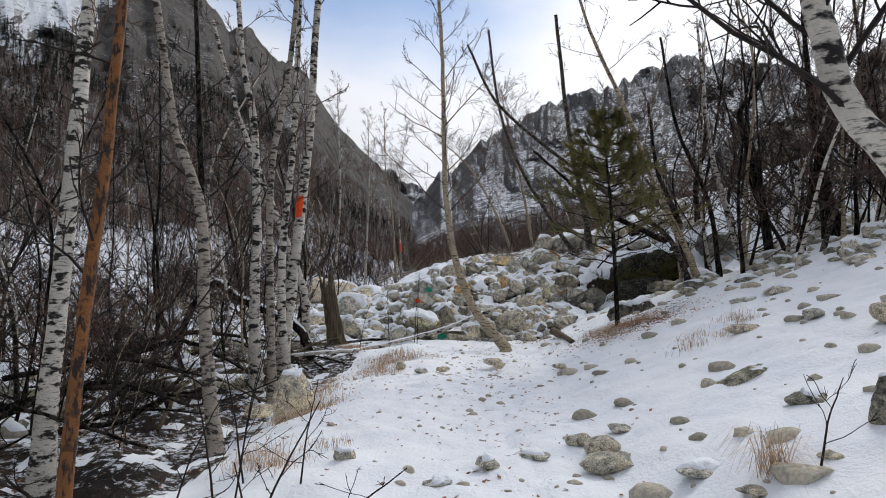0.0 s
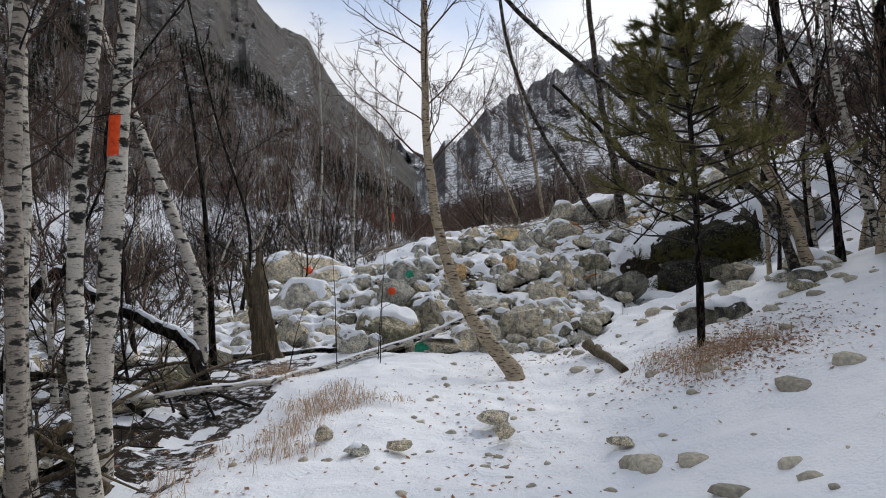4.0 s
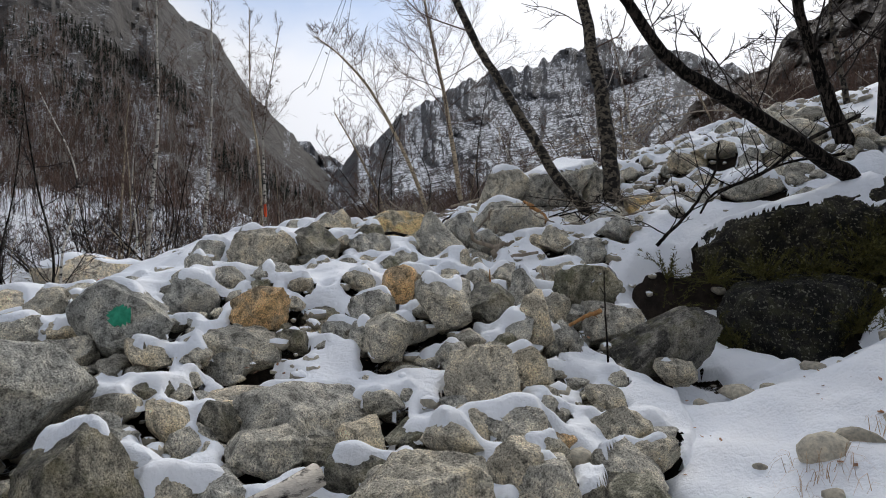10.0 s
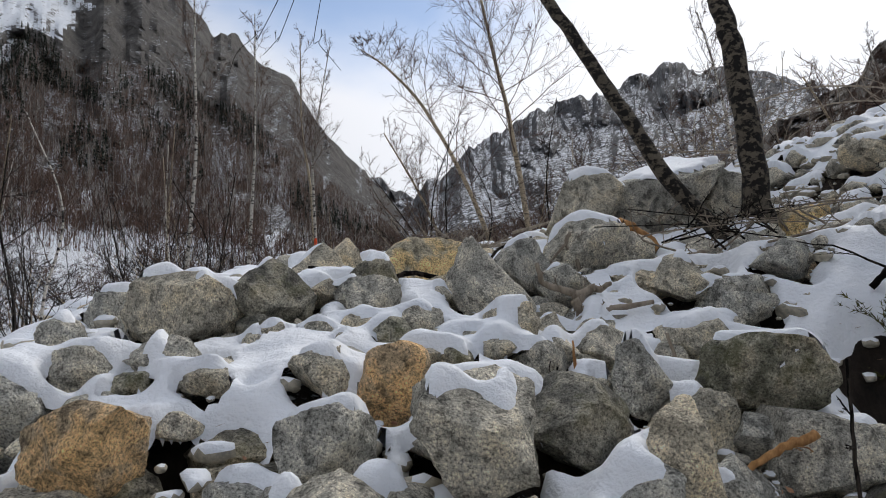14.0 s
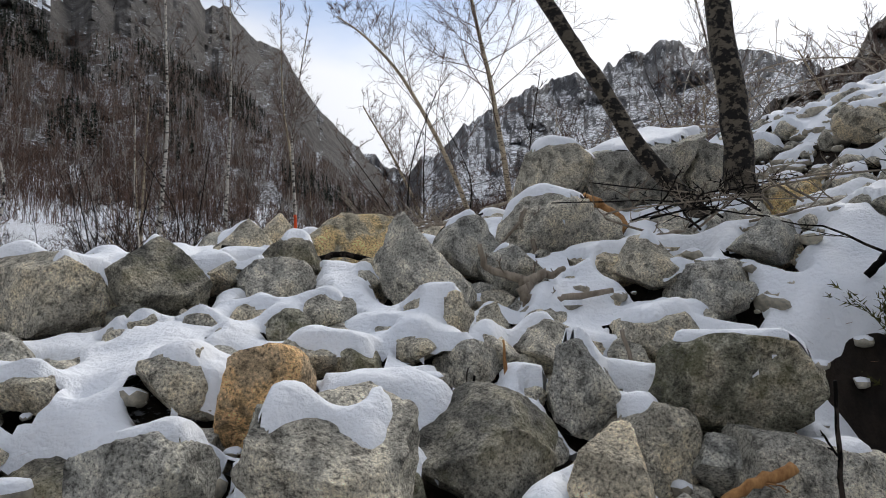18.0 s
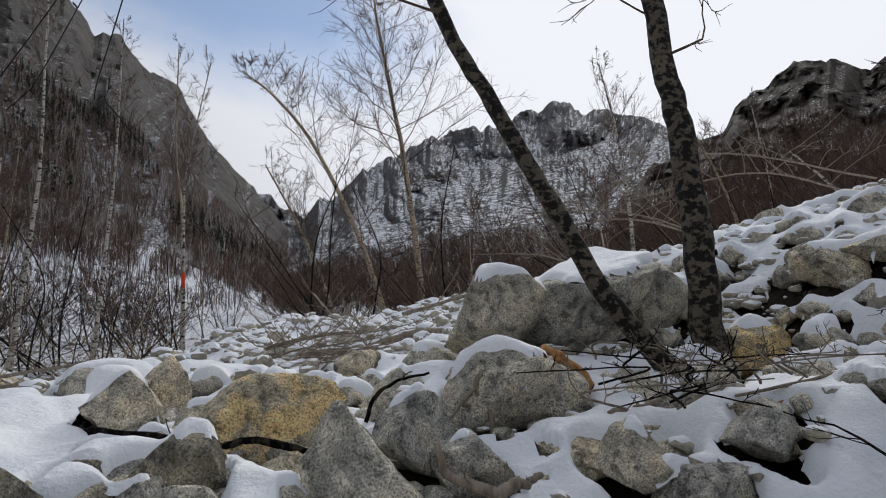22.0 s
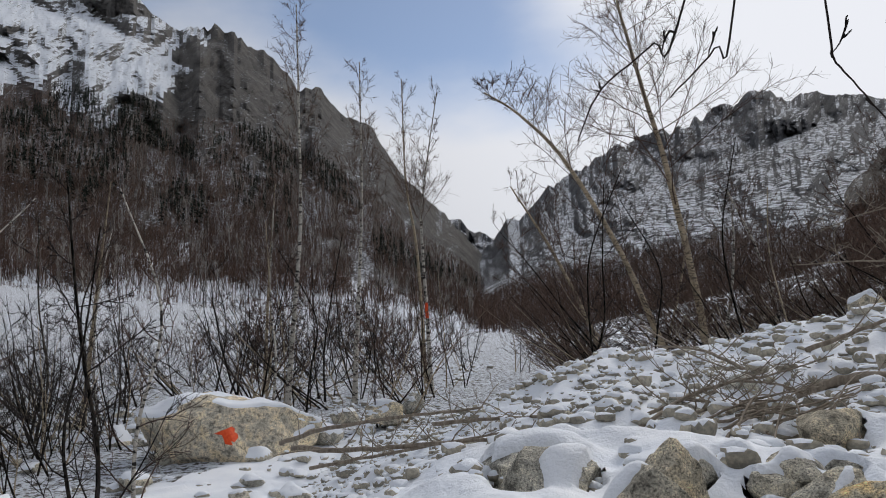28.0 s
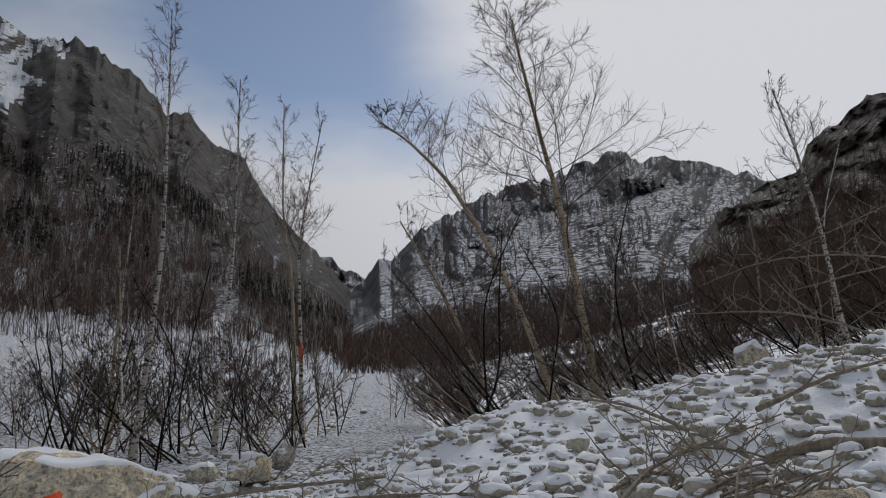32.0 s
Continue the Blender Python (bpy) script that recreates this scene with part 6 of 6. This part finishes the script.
# driftwood on the scree
for k, (pts, r0, tw) in enumerate([([(-3.4, 28.2, 1.5), (-2.6, 27.6, 1.75), (-1.5, 27.2, 1.95), (-0.5, 26.7, 2.1)], 0.05, 5), ([(-2.4, 26.2, 1.75), (-1.5, 25.5, 1.85), (-0.6, 24.9, 2.0), (0.1, 24.6, 2.1)], 0.045, 8),
                                   ([(-1.9, 25.4, 1.7), (-1.0, 25.1, 1.9), (0.0, 24.9, 2.1)], 0.03, 9), ([(-0.9, 26.1, 2.0), (-0.2, 25.7, 2.1), (0.5, 25.0, 2.2)], 0.035, 8), ([(1.4, 28.4, 2.95), (1.75, 27.2, 2.62), (2.0, 26.3, 2.45)], 0.02, 5),
                                   ([(1.0, 25.0, 2.15), (1.7, 25.5, 2.4), (2.3, 26.1, 2.45), (2.9, 26.4, 2.6)], 0.025, 4), ([(2.6, 26.2, 2.65), (3.4, 26.5, 2.9), (4.2, 26.6, 3.1)], 0.04, 3), ([(0.9, 24.6, 2.1), (1.4, 25.2, 2.35), (2.0, 25.6, 2.45)], 0.03, 9),
                                   ([(1.1, 24.7, 2.1), (1.7, 25.0, 2.3), (2.3, 25.1, 2.4)], 0.025, 9), ([(1.3, 25.3, 2.3), (1.6, 24.8, 2.3), (1.9, 24.4, 2.25)], 0.025, 8), ([(1.9, 25.9, 2.4), (2.1, 25.3, 2.4), (2.2, 24.9, 2.3)], 0.02, 8)]):
    log("driftwood", [(x, y, max(z, gz(x, y) + r0 * 0.4)) for x, y, z in pts], r0 * 0.62, r0 * 0.25, DEADWOOD, "grey weathered driftwood branch on the scree", 700 + k, tw + 2, 0.6, group="driftwood on the scree")
log("driftwood", [(1.3, 25.0, gz(1.3, 25.0) + 0.03), (1.75, 25.3, gz(1.75, 25.3) + 0.05), (2.03, 25.5, gz(2.03, 25.5) + 0.04), (2.44, 25.55, gz(2.44, 25.55) + 0.08), (2.72, 25.4, gz(2.72, 25.4) + 0.07), (3.1, 25.07, gz(3.1, 25.07) + 0.05), (3.6, 24.7, gz(3.6, 24.7) + 0.02)], 0.03, 0.05, DEADWOOD, "thick pale driftwood log on the scree", 715, 4, 0.5, group="driftwood on the scree")
log("driftwood", [(1.7, 29.4, gz(1.7, 29.4) + 0.12), (1.97, 27.8, gz(1.97, 27.8) + 0.06), (2.15, 26.5, gz(2.15, 26.5) + 0.03), (2.4, 25.9, gz(2.4, 25.9))], 0.012, 0.024, DEADWOOD, "long thin grey branch on the scree", 716, 9, 0.7, group="driftwood on the scree")
for k, pts in enumerate([[(6.6, 30.0, 3.4), (5.6, 31.0, 3.9), (4.4, 32.0, 4.0)], [(9.5, 31.0, 4.2), (7.8, 31.6, 4.9), (6.2, 32.4, 5.0), (5.0, 33.0, 4.6)], [(12.0, 30.0, 5.5), (9.0, 31.0, 6.1), (6.5, 32.5, 5.2)],
                         [(8.0, 28.5, 3.9), (6.6, 29.3, 4.4), (5.0, 29.8, 4.1)], [(11.0, 29.0, 4.9), (9.2, 29.6, 5.4), (7.0, 30.3, 4.9)]]):
    log("bent_branch", pts, 0.022, 0.007, DEADWOOD, "pale bent branch arching over the scree", 720 + k, 16, 1.4, group="bent branches by the thicket", fine=0.006)
bundle = np.random.RandomState(91)
for k in range(22):
    x, y = bundle.uniform(1.55, 2.45), bundle.uniform(24.35, 25.1)
    a, ln = bundle.normal(0.75, 0.35), bundle.uniform(0.5, 1.1)
    dx, dy, r0 = math.cos(a) * ln / 2, math.sin(a) * ln / 2, bundle.uniform(0.006, 0.014)
    lift = bundle.uniform(0.02, 0.2)
    log("driftwood", [(x - dx, y - dy, gz(x - dx, y - dy) + 0.02), (x, y, gz(x, y) + lift), (x + dx, y + dy, gz(x + dx, y + dy) + lift * 0.8)], r0, r0 * 0.5, DEADWOOD, "thin grey stick in a bundle of driftwood", 800 + k, group="driftwood on the scree")
# bare twigs that hang above the path's end and stand at its start
for k, pts in enumerate([[(1.6, 22.75, 6.9), (1.2, 21.7, 5.2), (0.71, 21.15, 3.61), (0.63, 21.16, 3.52), (0.50, 21.18, 3.42), (0.44, 21.20, 3.30)], [(1.6, 22.75, 6.9), (1.2, 21.7, 5.2), (0.83, 21.16, 3.60), (0.78, 21.17, 3.50), (0.67, 21.19, 3.39)], [(1.6, 22.75, 6.9), (1.2, 21.7, 5.2), (1.04, 21.17, 3.60), (1.05, 21.19, 3.47), (1.10, 21.21, 3.40), (1.19, 21.24, 3.29)]]):
    log("hanging_twig", pts, 0.0034, 0.0018, TWIG_DARK, "thin dark twig hanging from the birch above", 740 + k, 3, 0.12, group="hanging twigs")
for k, (x, y, dx, h) in enumerate([(0.2, 3.6, 0.35, 0.85), (0.35, 3.5, -0.15, 0.6), (0.35, 3.9, 0.55, 0.5), (-0.2, 4.4, -0.2, 0.9), (-0.35, 5.0, 0.2, 1.1), (-0.6, 4.6, 0.3, 0.8), (0.0, 5.3, 0.1, 0.7), (-0.5, 5.6, -0.3, 1.2), (-0.8, 6.3, 0.2, 1.1), (-0.2, 14.6, 0.05, 1.6), (-0.75, 14.4, -0.1, 1.9),
                                   (-1.3, 14.0, 0.2, 0.9), (-0.3, 15.0, 0.1, 1.5), (3.1, 4.6, 0.2, 0.5)]):
    z = gz(x, y)
    log("sapling", [(x, y, z - 0.05), (x + dx * 0.4, y + 0.05, z + h * 0.5), (x + dx, y + 0.1, z + h)], 0.008, 0.003, TWIG_DARK, "thin bare sapling in the snow", 760 + k, 4, 0.45, category="sapling", group="saplings by the trail", fine=0.002)


# ---------------------------------------------------------------- dry grass and leaves
def grass_tuft(x, y, n, length, spread, seed):
    r = np.random.RandomState(seed)
    g = Geo()
    for _ in range(n):
        a = r.uniform(0, 6.28)
        o = np.array((r.normal(0, spread), r.normal(0, spread), 0.0))
        z0 = gz(x + o[0], y + o[1]) - gz(x, y)
        ln = length * r.uniform(0.5, 1.2)
        d = np.array((math.cos(a), math.sin(a), 0))
        b = r.uniform(0.75, 1.15)
        p = [o + (0, 0, z0 - 0.01), o + d * ln * 0.25 * b + (0, 0, z0 + ln * 0.5), o + d * ln * 0.65 * b + (0, 0, z0 + ln * (0.8 - 0.35 * b)), o + d * ln * b + (0, 0, z0 + ln * max(0.03, 0.85 - 0.75 * b))]
        s = np.array((-d[1], d[0], 0)) * 0.0022
        v = np.vstack([[q - s * (1 - 0.28 * i), q + s * (1 - 0.28 * i)] for i, q in enumerate(p)])
        g.put(v, [(0, 1, 3, 2), (2, 3, 5, 4), (4, 5, 7, 6)])
    ob = tagged(new("grass_tuft", g.mesh("grass_tuft", STRAW, False)), "tuft of dry straw-coloured grass in the snow", "grass", "dry grass tufts")
    ob.location = (x, y, gz(x, y))


tuft = np.random.RandomState(31)
for k, (x, y, sx, sy, n) in enumerate([(-0.3, 12.5, 0.5, 0.4, 12), (3.8, 12.6, 0.5, 0.5, 9), (3.4, 11.9, 0.4, 0.5, 4), (3.2, 13.2, 0.4, 0.3, 3), (-0.6, 11.5, 0.5, 0.6, 9), (-0.9, 9.0, 0.4, 0.8, 9), (2.95, 4.75, 0.08, 0.1, 2), (-0.3, 6.3, 0.4, 0.8, 6),
                                       (4.8, 17.6, 0.6, 0.3, 6), (4.2, 9.6, 0.6, 0.6, 5), (-1.4, 13.9, 0.5, 0.4, 6)]):
    for m in range(n):
        grass_tuft(x + tuft.normal(0, sx * 0.6), y + tuft.normal(0, sy * 0.6), 60, tuft.uniform(0.12, 0.26) if k != 6 else 0.4, 0.11 if k != 6 else 0.05, 900 + 20 * k + m)


def litter(name, n, cx, cy, sx, sy, seed):
    r = np.random.RandomState(seed)
    x, y = r.normal(cx, sx, n), r.normal(cy, sy, n)
    z = ground(x, y) + 0.008
    a = r.uniform(0, 6.28, n)
    s = r.uniform(0.008, 0.03, n)
    c = np.c_[x, y, z]
    u = np.c_[np.cos(a), np.sin(a), r.uniform(-0.3, 0.6, n)] * s[:, None]
    w = np.c_[-np.sin(a), np.cos(a), r.uniform(-0.4, 0.4, n)] * s[:, None] * 0.55
    v = np.stack([c - u, c - 0.2 * u + w, c + u, c - 0.2 * u - w], 1).reshape(-1, 3)
    tagged(new(name, mesh_of(name, v, np.arange(4 * n).reshape(-1, 4), LEAF, False)), "brown dead leaves scattered on the snow", "leaves", kind="stuff")


litter("leaf_litter", 1800, -3.0, 8.5, 1.2, 2.6, 7)
litter("leaf_litter", 3000, 3.8, 12.6, 0.5, 0.55, 1)
litter("leaf_litter", 350, 2.4, 16.0, 0.4, 1.2, 2)
litter("leaf_litter", 400, -0.7, 10.5, 0.6, 1.8, 3)
litter("leaf_litter", 300, 1.3, 11.0, 0.6, 4.0, 4)
litter("trail_debris", 450, 1.35, 10.0, 0.45, 4.5, 5)
litter("field_debris", 700, 2.0, 20.0, 1.6, 2.0, 6)


# ---------------------------------------------------------------- the ground sheet
gx, gy = grid_axis(-4.6, 8.0, 0.06, -4000, 4000), grid_axis(2.0, 31.0, 0.07, -4000, 4500)
GX, GY = np.meshgrid(gx, gy)
gzv = ground(GX.ravel(), GY.ravel())
bx, by = GX.ravel(), GY.ravel()


def blur(a, sigma):
    """A Gaussian blur of a table, sigma in cells."""
    k = np.arange(-int(3 * sigma), int(3 * sigma) + 1)
    w = np.exp(-0.5 * (k / sigma) ** 2)
    w /= w.sum()
    for axis in (0, 1):
        pad = [(0, 0), (0, 0)]
        pad[axis] = (len(k) // 2, len(k) // 2)
        p = np.pad(a, pad, mode="edge")
        n = a.shape[axis]
        a = sum(q * (p[m : m + n] if axis == 0 else p[:, m : m + n]) for m, q in enumerate(w))
    return a


def grown(a, pick):
    """The largest (or smallest) of each cell and its neighbours."""
    p = np.pad(a, 1, mode="edge")
    h, w = a.shape
    out = a
    for dy in range(3):
        for dx in range(3):
            out = pick(out, p[dy : dy + h, dx : dx + w])
    return out


# hollows stay open under the sides of the boulders, their dark floor painted as shade
pit = np.random.RandomState(3)
PITS = []
for px, py, pr, _ in PLACED:
    if pr > 0.13 and 16.3 < py < 25 and pr < 0.8 and pit.uniform() < 0.92:
        PITS.append((px + pit.uniform(-0.6, 0.6) * pr, py - pr * pit.uniform(0.65, 1.0), pr * pit.uniform(0.45, 0.8), min(0.55, 1.3 * pr)))


def hollows(x, y):
    out = np.zeros(len(x))
    for cx, cy, cr, deep in PITS:
        sel = np.nonzero((np.abs(x - cx) < 2 * cr) & (np.abs(y - cy) < 2 * cr))[0]
        d2 = ((x[sel] - cx) ** 2 + (y[sel] - cy) ** 2) / cr**2
        out[sel] = np.maximum(out[sel], np.exp(-1.6 * d2 * d2) * deep)
    return out


def field_share(x, y):
    """One in the rock field, falling to none at its rim."""
    rim = 0.3 * fbm(np.c_[x * 1.3, y * 1.3, 0 * x], 2, 71)
    low = 15.75 + 0.6 * smooth(0.6, 1.4, x) + 1.5 * smooth(2.0, 3.4, x) + 1.7 * smooth(3.3, 4.4, x)
    return smooth(-0.15, 0.35, y - low + rim) * (1 - smooth(23.7 + 0.9 * smooth(2.5, 4, x), 24.5 + 0.9 * smooth(2.5, 4, x), y + rim)) * smooth(-4.2, -3.4, x + rim) * (1 - smooth(6.9, 7.6, x + rim))


def snow_blanket():
    """Snow lying over the boulders and between them: a soft sheet on all that is not steep."""
    step = 0.026
    xs, ys = np.arange(-4.4, 7.9, step), np.arange(15.9, 26.3, step)
    nx, ny = len(xs), len(ys)
    X, Y = (a.ravel() for a in np.meshgrid(xs, ys))
    base = ground(X, Y)
    top, owner = base.copy(), np.ones(len(X))
    for v, f, share in STONES:
        a, b, c = v[f[:, 0]], v[f[:, 1]], v[f[:, 2]]
        k = int(np.ceil(np.linalg.norm(a - b, axis=1).mean() / (0.65 * step)))
        p = np.vstack([(a * m + b * q + c * (k - m - q)) / k for m in range(k + 1) for q in range(k + 1 - m)])
        i, j = np.rint((p[:, 0] - xs[0]) / step).astype(int), np.rint((p[:, 1] - ys[0]) / step).astype(int)
        ok = (i >= 0) & (i < nx) & (j >= 0) & (j < ny)
        at, z = (j * nx + i)[ok], p[ok, 2]
        up = z > top[at]
        np.maximum.at(top, at[up], z[up])
        owner[at[up]] = share
    top = top.reshape(ny, nx)
    top = grown(grown(top, np.maximum), np.minimum)
    owner = blur(owner.reshape(ny, nx), 1.6)
    # the sheet never climbs a wall: near a step it keeps to the lower side, inside the stone
    low = grown(top, np.minimum)
    px = np.abs(np.diff(blur(top, 0.9), axis=1, append=0)) / step
    py = np.abs(np.diff(blur(top, 0.9), axis=0, append=0)) / step
    slope = np.hypot(np.minimum(px, np.roll(px, 1, 1)), np.minimum(py, np.roll(py, 1, 0)))
    slope = blur(np.minimum(slope, 2.5), 1.0)
    level = 1 / np.sqrt(1 + slope**2)
    soft = np.maximum(blur(low, 0.8) + step * np.minimum(slope, 1.0), top - 0.1)
    grain = fbm(np.c_[X * 2.6, Y * 2.6, 0 * X], 3, 51).reshape(ny, nx)
    fine = fbm(np.c_[X * 9, Y * 9, 0 * X], 2, 52).reshape(ny, nx)
    need = 0.96 - 0.42 * owner + 0.25 * (1 - smooth(0.05, 0.2, owner))
    lie = smooth(need - 0.13, need + 0.13, level + 0.14 * grain + 0.06 * fine)
    gy_, gx_ = np.gradient(blur(top, 0.8), step)
    steep = np.hypot(gx_, gy_)
    flat = 1 - smooth(1.5, 2.6, steep)
    lie = blur(lie * flat * (1 - smooth(0.06, 0.18, hollows(X, Y).reshape(ny, nx))), 1.2) * (0.3 + 0.7 * flat)
    rim = field_share(X, Y).reshape(ny, nx)
    lie = lie * smooth(0.0, 0.3, rim)
    z = soft + lie * (0.06 + 0.02 * grain) - 0.1 * (1 - lie) ** 2
    # at the brink of a stone the sheet ends just inside it
    brink = top - low > 0.08
    near_brink = grown(brink.astype(float), np.maximum) > 0
    z = np.where(near_brink & (top - base.reshape(ny, nx) > 0.04), np.minimum(z, top - 0.025), z)
    z = np.where(rim < 1, np.minimum(z, base.reshape(ny, nx) - 0.03 + 0.6 * rim), z)
    n = np.arange(ny - 1)[:, None] * nx + np.arange(nx - 1)[None]
    n = n.ravel()
    quads = np.stack([n, n + 1, n + nx + 1, n + nx], -1)
    shown = (lie.ravel()[quads].min(1) > 0.02) & ~brink.ravel()[quads].any(1) & (np.ptp(z.ravel()[quads], axis=1) < 0.12)
    quads = quads[shown]
    used, inv = np.unique(quads, return_inverse=True)
    me = mesh_of("snow_blanket", np.c_[X, Y, z.ravel()][used], inv.reshape(-1, 4), SNOW_CAP)
    tagged(new("snow_blanket", me), "soft white snow lying over and between the boulders", "snow", kind="stuff")


snow_blanket()
deep = hollows(bx, by)
field = field_share(bx, by)
gzv = gzv - deep - 0.07 * field
rr = np.hypot(GX.ravel(), GY.ravel())
gzv = np.where(rr > 300, np.minimum(gzv, 12 + 0 * gzv), gzv)
ii = np.arange(len(gy) - 1)[:, None] * len(gx) + np.arange(len(gx) - 1)[None]
ii = ii.ravel()
quads = np.stack([ii, ii + 1, ii + len(gx) + 1, ii + len(gx)], -1)
qx, qy = GX.ravel()[ii], GY.ravel()[ii]
patch = fbm(np.c_[qx * 1.5, qy * 1.5, 0 * qx], 4, 61)
thick = smooth(-0.9, -2.0, qx) * (1 - smooth(14.5, 16.5, qy)) * smooth(-9, -6, qx)
wild = smooth(0.35, 0.6, smooth(-5.2, -8.5, qx) * smooth(12, 18, qy) + smooth(33.5, 36, qy) * smooth(0.5, -1, qx) + smooth(-9, -12, qx) + 0.35 * patch)
mottle = fbm(np.c_[qx * 4.2, qy * 4.2, 0 * qx], 4, 63)
# the whole field floor goes dark, painting shade into gaps the snow leaves
shaded_gaps = field[ii] > 0.5
soil_shade = np.where(wild > 0.5, 2, ((0.5 * patch + mottle + 0.7 * thick > 0.3) & (thick > 0.2) | (qx > 0.3) & (qy > 33.8 + 0.06 * qx) & (mottle < 0.35)).astype(int))
soil_shade = np.where(shaded_gaps & (wild <= 0.5), 1, soil_shade)
tagged(new("ground", mesh_of("ground", np.c_[GX.ravel(), GY.ravel(), gzv], quads, [SNOW, SOIL_AND_SHADE, FLAT], True, soil_shade)), "snow-covered valley ground with a trodden trail", "ground", kind="structure")
